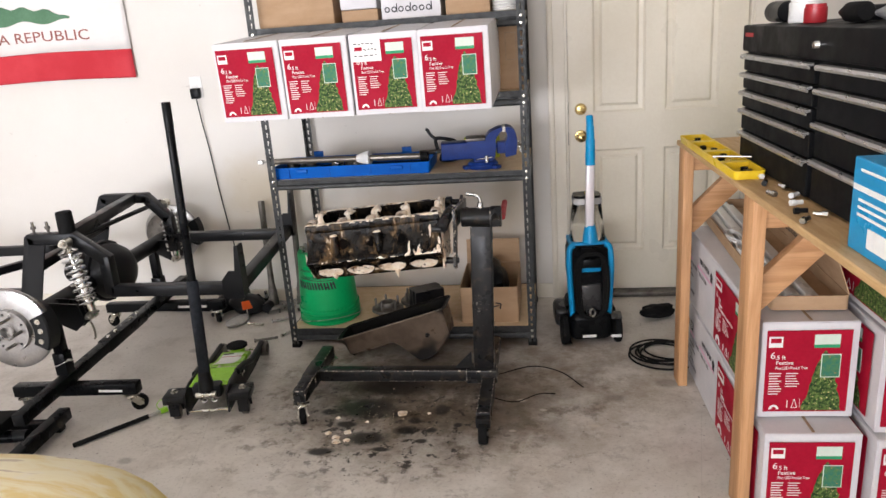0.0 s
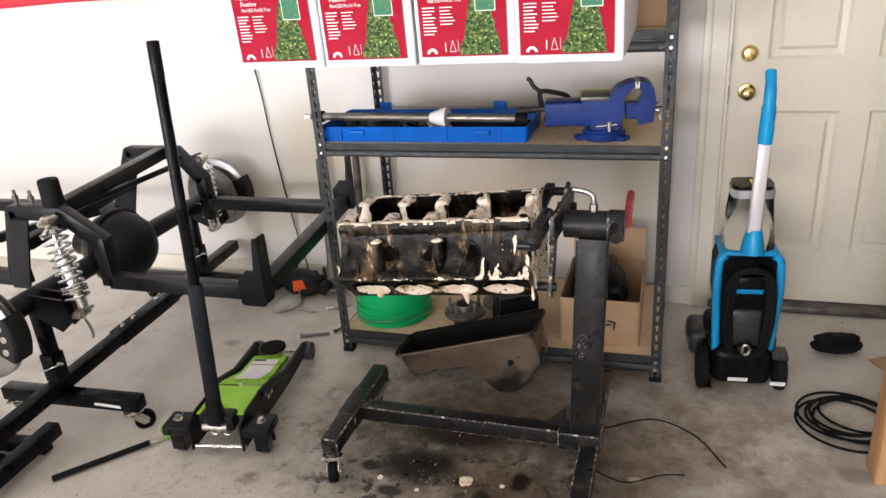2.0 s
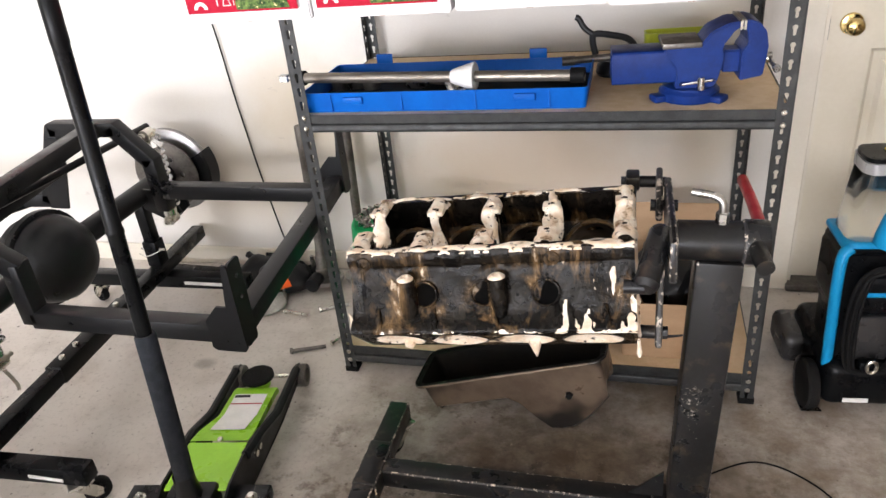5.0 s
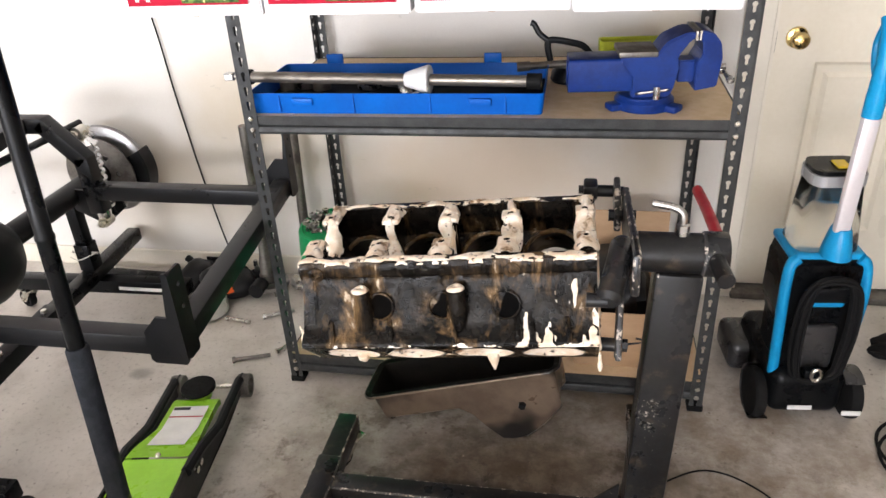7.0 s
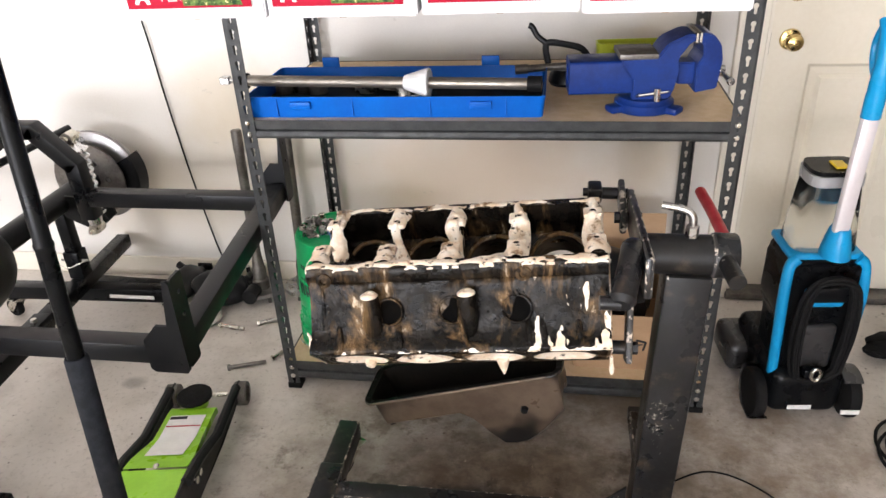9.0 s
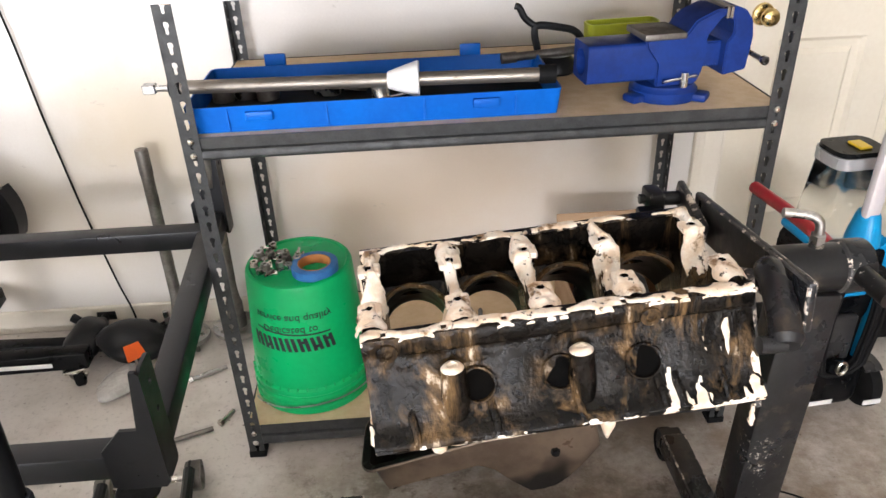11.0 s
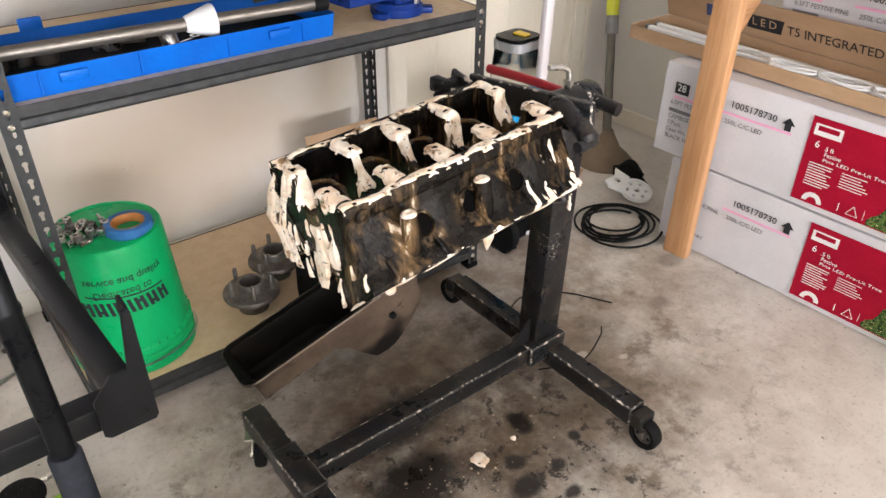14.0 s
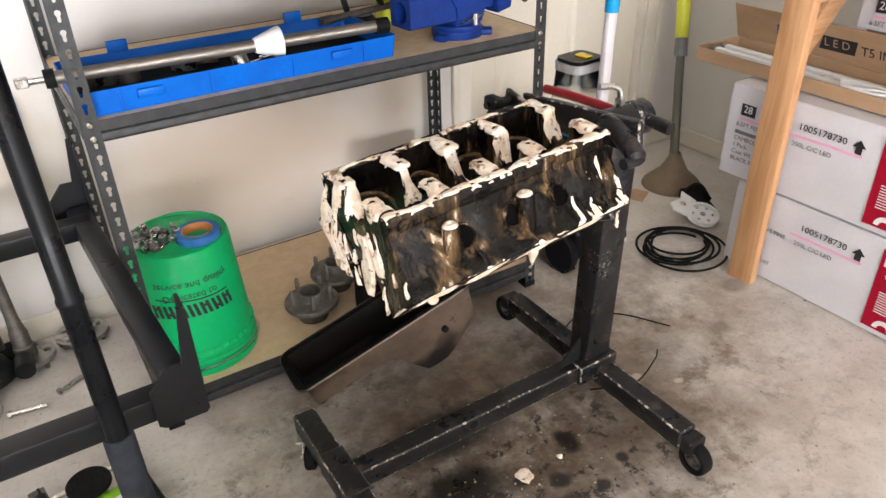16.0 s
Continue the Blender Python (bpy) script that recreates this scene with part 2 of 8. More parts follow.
def overspray(ma):
    """Soft tan overspray and a few grey scuffs low on the wall."""
    nt = ma.node_tree
    b = nt.nodes["Principled BSDF"]
    col = b.inputs["Base Color"].links[0].from_socket
    tc = nt.nodes.new("ShaderNodeTexCoord")
    for x, z, sx, sz, k, tone in ((-1.12, 0.70, 0.34, 0.26, 0.55, (0.52, 0.42, 0.26)), (-0.35, 0.42, 0.62, 0.36, 0.50, (0.58, 0.42, 0.26)), (0.28, 0.75, 0.16, 0.45, 0.35, (0.56, 0.46, 0.30)), (-1.55, 0.35, 0.5, 0.25, 0.4, (0.56, 0.46, 0.32))):
        mp = nt.nodes.new("ShaderNodeMapping")
        mp.vector_type = "TEXTURE"
        mp.inputs["Location"].default_value, mp.inputs["Scale"].default_value = (x, 4.3, z), (sx, 1.0, sz)
        nt.links.new(tc.outputs["Object"], mp.inputs["Vector"])
        ln = nt.nodes.new("ShaderNodeVectorMath")
        ln.operation = "LENGTH"
        nt.links.new(mp.outputs["Vector"], ln.inputs[0])
        d = calc(nt, "ADD", ln.outputs["Value"], calc(nt, "MULTIPLY", calc(nt, "SUBTRACT", noise_node(nt, 3.0, 5, 0.6, offset=(x, 0, z)), 0.5), 1.1))
        col = blend(nt, calc(nt, "MULTIPLY", remap(nt, d, 1.15, 0.25), k), col, tone)
    scuff = calc(nt, "MULTIPLY", remap(nt, noise_node(nt, 9, 6, 0.7, (1, 1, 2.5), (4, 0, 9)), 0.66, 0.72), 0.35)
    nt.links.new(blend(nt, scuff, col, (0.34, 0.31, 0.27)), b.inputs["Base Color"])
    return ma


overspray(M_WALL)
M_DOOR = plain("door_paint", (0.74, 0.685, 0.57), (0.69, 0.63, 0.51), 0.38, scale=2.5, grain=60, bump=0.05, dirt=(0.55, 0.47, 0.36), dirt_at=(0.72, 0.9))
M_TRIM = plain("trim_paint", (0.75, 0.70, 0.60), (0.70, 0.645, 0.545), 0.4, scale=4, bump=0.05)
M_CEIL = plain("ceiling_paint", (0.86, 0.85, 0.83), (0.83, 0.82, 0.80), 0.8, scale=2, grain=70, bump=0.4)
M_BLACK = plain("black_paint", (0.0045, 0.0048, 0.0056), (0.008, 0.0085, 0.0095), 0.38, spec=0.24, scale=7, grain=160, bump=0.08, dirt=(0.04, 0.037, 0.034), dirt_at=(0.70, 0.9))
M_SATIN = plain("black_satin", (0.003, 0.0033, 0.004), (0.0055, 0.006, 0.0065), 0.3, spec=0.12, scale=9, bump=0.03)
M_STANDFACE = ramp_edges(plain("stand_paint", (0.013, 0.0135, 0.015), (0.007, 0.0065, 0.006), 0.34, spec=0.28, scale=9, grain=120, bump=0.2, dirt=(0.045, 0.034, 0.024), dirt_at=(0.54, 0.70)), (0.34, 0.31, 0.27), (0.72, 0.78), 120)
M_STANDEDGE = plain("stand_worn_edge", (0.02, 0.02, 0.021), (0.07, 0.065, 0.06), 0.4, spec=0.3, scale=26, grain=170, bump=0.4, dirt=(0.58, 0.50, 0.42), dirt_at=(0.53, 0.60))
M_STAND = [M_STANDFACE, M_STANDEDGE]
M_HAMMER = plain("hammered_grey", (0.048, 0.050, 0.050), (0.028, 0.029, 0.029), 0.42, 0.1, spec=0.25, scale=30, grain=220, bump=0.5, depth=0.0012)
M_RUBBER = plain("black_rubber", (0.006, 0.006, 0.006), (0.011, 0.0107, 0.0105), 0.72, spec=0.10, scale=12, bump=0.15)
M_STEEL = plain("bare_steel", (0.50, 0.49, 0.47), (0.36, 0.35, 0.33), 0.32, 1.0, scale=14, grain=110, bump=0.1, dirt=(0.22, 0.16, 0.11), dirt_at=(0.62, 0.8))
M_CHROME = plain("chrome", (0.75, 0.75, 0.74), (0.6, 0.6, 0.59), 0.16, 1.0, scale=20, bump=0.03)
M_ZINC = plain("zinc_plate", (0.66, 0.64, 0.58), (0.5, 0.48, 0.42), 0.28, 1.0, scale=18, bump=0.08)
M_CAST = plain("cast_iron", (0.20, 0.185, 0.165), (0.11, 0.10, 0.09), 0.5, 0.7, scale=16, grain=150, bump=0.4, dirt=(0.12, 0.07, 0.04), dirt_at=(0.6, 0.8))
M_BRASS = plain("polished_brass", (0.66, 0.50, 0.22), (0.50, 0.37, 0.15), 0.22, 1.0, scale=14, bump=0.02)
M_CARD = plain("cardboard", (0.44, 0.29, 0.17), (0.38, 0.245, 0.14), 0.8, scale=7, grain=140, bump=0.12, stretch=(1, 1, 3))
M_CARDIN = plain("cardboard_edge", (0.40, 0.30, 0.21), (0.30, 0.21, 0.13), 0.85, scale=30, bump=0.3)
M_WHITEBOX = plain("white_carton", (0.66, 0.645, 0.66), (0.60, 0.585, 0.60), 0.55, spec=0.25, scale=5, grain=80, bump=0.05, dirt=(0.60, 0.56, 0.53), dirt_at=(0.70, 0.9))
M_RED = plain("red_print", (0.36, 0.006, 0.027), (0.30, 0.004, 0.021), 0.6, spec=0.12, scale=5, bump=0.02)
M_WHITE = ink("white_print", (0.80, 0.79, 0.77))
M_DARKINK = ink("black_print", (0.03, 0.03, 0.033))
M_PINK = ink("pink_print", (0.85, 0.42, 0.62))
M_GREENP = ink("green_print", (0.03, 0.30, 0.13))
M_BOARD = plain("particle_board", (0.68, 0.52, 0.34), (0.60, 0.44, 0.27), 0.7, scale=25, grain=260, bump=0.15, dirt=(0.40, 0.27, 0.15), dirt_at=(0.68, 0.85))
M_BLUE = plain("blue_plastic", (0.003, 0.115, 0.50), (0.002, 0.09, 0.42), 0.42, spec=0.14, scale=6, bump=0.05)
M_VISE = plain("blue_enamel", (0.008, 0.034, 0.19), (0.006, 0.022, 0.13), 0.4, spec=0.2, scale=12, grain=120, bump=0.2, dirt=(0.03, 0.035, 0.06), dirt_at=(0.6, 0.8))
M_TEAL = plain("teal_plastic", (0.008, 0.28, 0.56), (0.006, 0.23, 0.47), 0.34, spec=0.25, scale=9, bump=0.03)
M_LIME = plain("lime_paint", (0.30, 0.62, 0.03), (0.25, 0.53, 0.02), 0.32, scale=9, bump=0.04)
M_YELLOW = plain("yellow_plastic", (0.80, 0.56, 0.02), (0.72, 0.48, 0.015), 0.38, scale=9, bump=0.04)
M_REDPL = plain("red_plastic", (0.42, 0.02, 0.03), (0.34, 0.014, 0.02), 0.4, scale=15, bump=0.05)
M_WHITEPL = plain("white_plastic", (0.78, 0.78, 0.77), (0.72, 0.72, 0.7), 0.35, scale=12, bump=0.03)
M_GREYPL = plain("grey_plastic", (0.20, 0.20, 0.205), (0.15, 0.15, 0.155), 0.4, scale=12, bump=0.05)
M_SMOKE = plain("smoked_grey_plastic", (0.035, 0.034, 0.034), (0.022, 0.021, 0.021), 0.3, scale=12, bump=0.04)
M_CLEAR = glass("smoked_tank", (0.86, 0.86, 0.84), 0.06)
M_PINEZ, M_PINEX, M_PINEY = pine("pine_upright", "z"), pine("pine_across", "x"), pine("pine_along", "y")
M_PINED = pine("pine_brace", "x")
M_PLY = plain("bench_ply", (0.56, 0.36, 0.17), (0.44, 0.27, 0.12), 0.6, scale=5, grain=60, bump=0.15, stretch=(9, 1, 9), dirt=(0.20, 0.12, 0.06), dirt_at=(0.6, 0.8))

# ---- the room ----
def floor_material():
    ma, nt, b = nodes_of("garage_concrete")
    tc = nt.nodes.new("ShaderNodeTexCoord")

    def spot(x, y, sx, sy, inner, outer, wob=0.5, sc=9, off=0.0):
        """A ragged patch about (x, y)."""
        mp = nt.nodes.new("ShaderNodeMapping")
        mp.vector_type = "TEXTURE"
        mp.inputs["Location"].default_value, mp.inputs["Scale"].default_value = (x, y, 0), (sx, sy, 1)
        nt.links.new(tc.outputs["Object"], mp.inputs["Vector"])
        ln = nt.nodes.new("ShaderNodeVectorMath")
        ln.operation = "LENGTH"
        nt.links.new(mp.outputs["Vector"], ln.inputs[0])
        n = noise_node(nt, sc, 6, 0.7, offset=(off, off * 2, 0))
        d = calc(nt, "ADD", ln.outputs["Value"], calc(nt, "MULTIPLY", calc(nt, "SUBTRACT", n, 0.5), wob * 2))
        return remap(nt, d, outer, inner)

    big = noise_node(nt, 0.9, 6, 0.62)
    mid = noise_node(nt, 5.0, 6, 0.65, offset=(2, 3, 0))
    fine = noise_node(nt, 70, 4, 0.7)
    col = blend(nt, remap(nt, big, 0.3, 0.7), (0.645, 0.605, 0.555), (0.545, 0.50, 0.45))
    col = blend(nt, calc(nt, "MULTIPLY", remap(nt, mid, 0.45, 0.7), 0.5), col, (0.36, 0.315, 0.27))
    col = blend(nt, calc(nt, "MULTIPLY", remap(nt, noise_node(nt, 1.6, 5, 0.6, offset=(5, 1, 0)), 0.5, 0.72), 0.6), col, (0.64, 0.60, 0.55))
    col = blend(nt, calc(nt, "MULTIPLY", remap(nt, fine, 0.52, 0.72), 0.38), col, (0.15, 0.125, 0.10))
    # scattered dark and pale specks
    for sc, size, tone, gate in ((11, 0.075, (0.07, 0.055, 0.045), 0.52), (26, 0.11, (0.10, 0.08, 0.065), 0.50), (17, 0.07, (0.72, 0.68, 0.60), 0.60)):
        vd = nt.nodes.new("ShaderNodeTexVoronoi")
        vd.inputs["Scale"].default_value = sc
        nt.links.new(tc.outputs["Object"], vd.inputs["Vector"])
        dots = calc(nt, "MULTIPLY", remap(nt, vd.outputs["Distance"], size, size * 0.6), remap(nt, noise_node(nt, sc * 0.35, 3, 0.6, offset=(sc, 1, 0)), gate, gate + 0.06))
        col = blend(nt, calc(nt, "MULTIPLY", dots, 0.8), col, tone)
    # trodden brown grime between the stand, the door and the bench
    grime = calc(nt, "MULTIPLY", spot(0.18, 3.28, 1.20, 0.85, 0.35, 1.2, 0.5, 3, 9.0), remap(nt, noise_node(nt, 2.8, 8, 0.72, offset=(1, 8, 0)), 0.36, 0.62))
    col = blend(nt, calc(nt, "MULTIPLY", grime, 0.82), col, (0.200, 0.142, 0.088))
    blot = calc(nt, "MULTIPLY", spot(-0.2, 3.05, 1.15, 0.75, 0.5, 1.15, 0.4, 4, 2.0), remap(nt, noise_node(nt, 7.5, 7, 0.74, offset=(11, 4, 0)), 0.51, 0.63))
    col = blend(nt, calc(nt, "MULTIPLY", blot, 0.70), col, (0.105, 0.073, 0.044))
    # worn pale rings
    for x, y, r in ((-0.78, 2.72, 0.10), (-0.62, 2.78, 0.12)):
        o = spot(x, y, r, r * 0.8, 0.86, 1.0, 0.12, 14, x)
        i = spot(x, y, r, r * 0.8, 0.66, 0.8, 0.12, 14, x)
        col = blend(nt, calc(nt, "MULTIPLY", calc(nt, "SUBTRACT", o, i), 0.55), col, (0.62, 0.58, 0.52))
    # brown oil soak, then wet black pools
    soak = calc(nt, "MULTIPLY", spot(-0.12, 3.16, 0.76, 0.62, 0.25, 1.2, 0.5, 5, 1.0), remap(nt, noise_node(nt, 11, 6, 0.7, offset=(3, 2, 0)), 0.30, 0.62, 0.55, 1.0))
    col = blend(nt, calc(nt, "MULTIPLY", soak, 0.92), col, (0.062, 0.041, 0.023))
    speck = calc(nt, "MULTIPLY", spot(-0.2, 2.93, 0.60, 0.50, 0.5, 1.1, 0.3, 6, 5.0), remap(nt, noise_node(nt, 17, 7, 0.72, offset=(7, 7, 0)), 0.545, 0.60))
    col = blend(nt, calc(nt, "MULTIPLY", speck, 0.92), col, (0.014, 0.010, 0.007))
    pools = None
    for x, y, sx, sy in ((-0.38, 2.90, 0.05, 0.03), (-0.05, 2.78, 0.03, 0.02), (0.08, 2.9, 0.02, 0.02), (-0.18, 2.98, 0.03, 0.02), (-0.48, 3.0, 0.04, 0.03), (-0.33, 3.03, 0.15, 0.10), (-0.27, 2.80, 0.10, 0.055), (-0.13, 2.86, 0.05, 0.04), (0.0, 3.02, 0.035, 0.05), (-0.10, 2.93, 0.035, 0.03), (-0.43, 2.70, 0.06, 0.03), (-0.02, 2.86, 0.025, 0.02), (-0.2, 2.72, 0.04, 0.02), (-0.25, 3.22, 0.2, 0.10)):
        p = spot(x, y, sx, sy, 0.5, 1.15, 0.45, 22, x * 7)
        pools = p if pools is None else calc(nt, "MAXIMUM", pools, p)
    col = blend(nt, calc(nt, "MULTIPLY", pools, 0.94), col, (0.009, 0.007, 0.005))
    # small round grease drops elsewhere
    for x, y, r in ((-1.38, 3.62, 0.05), (0.95, 3.25, 0.07), (-1.2, 2.62, 0.04), (0.32, 2.1, 0.05), (-0.9, 2.25, 0.06), (0.72, 3.12, 0.05)):
        col = blend(nt, calc(nt, "MULTIPLY", spot(x, y, r, r * 0.7, 0.4, 1.1, 0.3, 25, x), 0.45), col, (0.09, 0.075, 0.06))
    for x, y, r in ((0.33, 3.1, 0.03), (0.42, 3.02, 0.022), (0.30, 2.86, 0.02), (0.62, 2.9, 0.025)):
        col = blend(nt, calc(nt, "MULTIPLY", spot(x, y, r, r * 0.6, 0.4, 1.0, 0.4, 40, x), 0.7), col, (0.52, 0.46, 0.38))
    # hairline crack
    vo = nt.nodes.new("ShaderNodeTexVoronoi")
    vo.feature, vo.inputs["Scale"].default_value = "DISTANCE_TO_EDGE", 0.8
    dn = nt.nodes.new("ShaderNodeVectorMath")
    dn.operation = "ADD"
    nz = nt.nodes.new("ShaderNodeTexNoise")
    nz.inputs["Scale"].default_value = 6
    nt.links.new(tc.outputs["Object"], dn.inputs[0])
    sc2 = nt.nodes.new("ShaderNodeVectorMath")
    sc2.operation = "SCALE"
    sc2.inputs["Scale"].default_value = 0.12
    nt.links.new(nz.outputs["Color"], sc2.inputs[0])
    nt.links.new(sc2.outputs["Vector"], dn.inputs[1])
    nt.links.new(dn.outputs["Vector"], vo.inputs["Vector"])
    crack = calc(nt, "MULTIPLY", remap(nt, vo.outputs["Distance"], 0.002, 0.0003), 0.12)
    col = blend(nt, crack, col, (0.09, 0.08, 0.07))
    nt.links.new(col, b.inputs["Base Color"])
    rough = calc(nt, "SUBTRACT", remap(nt, mid, 0.3, 0.7, 0.42, 0.62), calc(nt, "MULTIPLY", pools, 0.18))
    nt.links.new(rough, b.inputs["Roughness"])
    relief(nt, b, calc(nt, "ADD", fine, calc(nt, "MULTIPLY", mid, 0.8)), 0.16, 0.002)
    return ma


M_FLOOR = floor_material()
M_DRIVE = plain("driveway_concrete", (0.42, 0.40, 0.36), (0.34, 0.32, 0.29), 0.8, scale=1.5, bump=0.2)
X0, X1, Y0, Y1, CEIL = -7.2, 1.75, -3.2, 4.30, 2.70
tagged(part("floor", slab(X0 - 0.15, X1 + 0.15, Y0 - 0.15, Y1 + 0.15, -0.15, 0.0), M_FLOOR, None), "worn grey concrete garage floor with oil stains", "floor", kind="structure")
tagged(part("ground", slab(-300, 300, -300, 300, -0.5, -0.16), M_DRIVE, None), "pale concrete driveway ground outside the garage", "ground", kind="structure")
tagged(part("ceiling", slab(X0 - 0.15, X1 + 0.15, Y0 - 0.15, Y1 + 0.15, CEIL, CEIL + 0.2), M_CEIL, None), "plain white painted garage ceiling", "ceiling", kind="structure")

DX0, DX1, DTOP = 0.585, 1.485, 2.04
bm = bmesh.new()
box(bm, X0 - 0.15, DX0 - 0.02, Y1, Y1 + 0.15, 0, CEIL)
box(bm, DX1 + 0.02, X1 + 0.15, Y1, Y1 + 0.15, 0, CEIL)
box(bm, DX0 - 0.02, DX1 + 0.02, Y1, Y1 + 0.15, DTOP + 0.02, CEIL)
tagged(part("wall_north", bm, M_WALL, None, smooth=0), "cream painted drywall with scuffs and tan overspray", "wall", kind="structure")
tagged(part("wall_east", slab(X1, X1 + 0.15, Y0 - 0.15, Y1, 0, CEIL), M_WALL, None), "cream painted garage side wall", "wall", kind="structure")
tagged(part("wall_west", slab(X0 - 0.15, X0, Y0 - 0.15, Y1, 0, CEIL), M_WALL, None), "plain cream painted garage wall", "wall", kind="structure")
bm = bmesh.new()
box(bm, X0, -6.0, Y0 - 0.15, Y0, 0, CEIL)
box(bm, 0.5, X1, Y0 - 0.15, Y0, 0, CEIL)
box(bm, -6.0, 0.5, Y0 - 0.15, Y0, 2.15, CEIL)
tagged(part("wall_south", bm, M_WALL, None, smooth=0), "garage front wall with a wide open door", "wall", kind="structure")

bm = bmesh.new()
box(bm, X0, DX0 - 0.10, Y1 - 0.012, Y1 - 0.0005, 0.001, 0.085, 0.003)
box(bm, DX1 + 0.10, X1 - 0.013, Y1 - 0.012, Y1 - 0.0005, 0.001, 0.085, 0.003)
tagged(part("baseboard", bm, M_TRIM, None), "cream painted baseboard along the wall", "baseboard", kind="structure")
tagged(part("baseboard", slab(X1 - 0.012, X1 - 0.0005, Y0, Y1 - 0.013, 0.001, 0.085, 0.003), M_TRIM, None), "cream painted baseboard along the wall", "baseboard", kind="structure")

# door casing
casing = thing("trim", label="cream painted door casing with stepped moulding", category="door casing", kind="structure")
for s, xa, xb in ((-1, DX0 - 0.105, DX0 - 0.015), (1, DX1 + 0.015, DX1 + 0.105)):
    bm = bmesh.new()
    box(bm, xa, xb, Y1 - 0.014, Y1 - 0.001, 0.0, DTOP + 0.10, 0.003)
    out = xa if s < 0 else xb - 0.03
    box(bm, out, out + 0.03, Y1 - 0.022, Y1 - 0.0145, 0.0, DTOP + 0.10, 0.004, 2)
    part("side_casing", bm, M_TRIM, casing)
bm = bmesh.new()
box(bm, DX0 - 0.014, DX1 + 0.014, Y1 - 0.014, Y1 - 0.001, DTOP + 0.012, DTOP + 0.10, 0.003)
part("head_casing", bm, M_TRIM, casing)
for xa, xb in ((DX0 - 0.02, DX0 - 0.003), (DX1 + 0.003, DX1 + 0.02)):
    part("jamb", slab(xa, xb, Y1 - 0.0005, Y1 + 0.149, 0.03, DTOP + 0.02), M_TRIM, casing)
part("threshold", slab(DX0 - 0.02, DX1 + 0.02, Y1 - 0.03, Y1 + 0.149, 0.001, 0.028, 0.006, 2), M_CAST, casing, "worn aluminium threshold")

# six-panel door
door = thing("door_1", label="closed cream six-panel entry door with brass knob", category="door", kind="structure")
DY = Y1 + 0.035
cols = ((DX0 + 0.13, DX0 + 0.40), (DX1 - 0.40, DX1 - 0.13))
rows = ((0.26, 0.835), (1.03, 1.64), (1.75, 1.91))
bm = bmesh.new()
holes = [[(a, c), (b2, c), (b2, d), (a, d)] for a, b2 in cols for c, d in rows]
plate(bm, [(DX0, 0.032), (DX1, 0.032), (DX1, DTOP), (DX0, DTOP)], 0.016, holes, pose(0, DY + 0.016, 0, 90))
box(bm, DX0, DX1, DY + 0.017, DY + 0.04, 0.032, DTOP)
leaf = part("door_leaf", bm, M_DOOR, door, smooth=0)
for a, b2 in cols:
    for c, d in rows:
        bm = bmesh.new()
        fr = [(a, c), (b2, c), (b2, d), (a, d)]
        lips = [(0.0, 0.0), (0.012, 0.012), (0.034, 0.014), (0.048, 0.003)]
        loops = []
        for ins, dep in lips:
            loops.append([bm.verts.new((x + (ins if x == a else -ins), DY + dep + 0.0004, z + (ins if z == c else -ins))) for x, z in fr])
        for p, q in zip(loops, loops[1:]):
            for i in range(4):
                bm.faces.new((p[i], p[(i + 1) % 4], q[(i + 1) % 4], q[i]))
        bm.faces.new(loops[-1])
        part("door_panel", bm, M_DOOR, door, smooth=0)


def knob(z, lock):
    bm = bmesh.new()
    m = pose(DX0 + 0.065, DY, z, 90)
    if lock:
        lathe(bm, [(0.0, 0.026), (0.012, 0.026), (0.022, 0.024), (0.027, 0.014), (0.031, 0.006), (0.032, 0.0)], 28, m)
        box(bm, DX0 + 0.0615, DX0 + 0.0685, DY - 0.038, DY - 0.024, z - 0.011, z + 0.011, 0.002)
        return part("deadbolt", bm, M_BRASS, door, "polished brass deadbolt")
    lathe(bm, [(0.0, 0.066), (0.012, 0.065), (0.022, 0.06), (0.0265, 0.05), (0.025, 0.04), (0.016, 0.031), (0.012, 0.024), (0.013, 0.012), (0.03, 0.008), (0.033, 0.0)], 28, m)
    return part("door_knob", bm, M_BRASS, door, "polished brass door knob")


knob(0.911, False)
knob(1.055, True)
for z in (0.905, 1.06):
    part("strike_plate", slab(DX0 - 0.013, DX0 - 0.0005, DY - 0.03, DY - 0.004, z - 0.035, z + 0.035, 0.002), M_SATIN, door)

# ---- steel shelving unit against the wall ----
SX0, SX1, SY0, SY1, SH = -0.862, 0.388, 3.645, 4.258, 1.83
LEVELS = (0.092, 0.882, 1.224, 1.565, 1.80)


def slotted_post():
    """An L-shaped post with keyhole slots in both flanges, corner at the origin."""
    bm = bmesh.new()
    holes = []
    for i in range(47):
        z = 0.035 + i * 0.0381
        arc = [(0.020 + 0.0062 * math.cos(a), z + 0.0062 * math.sin(a)) for a in [radians(-55 + 290 * k / 9) for k in range(10)]]
        holes.append(arc + [(0.0165, z - 0.0155), (0.0185, z - 0.018), (0.0215, z - 0.018), (0.0235, z - 0.0155)])
    rim = [(0.0, 0.0), (0.037, 0.0), (0.037, SH), (0.0, SH)]
    plate(bm, rim, 0.0022, holes, pose(0, 0.0022, 0, 90))
    plate(bm, rim, 0.0022, holes, pose(0.0022, 0.0, 0, 90, 0, 90) @ Matrix.Identity(4))
    return bm


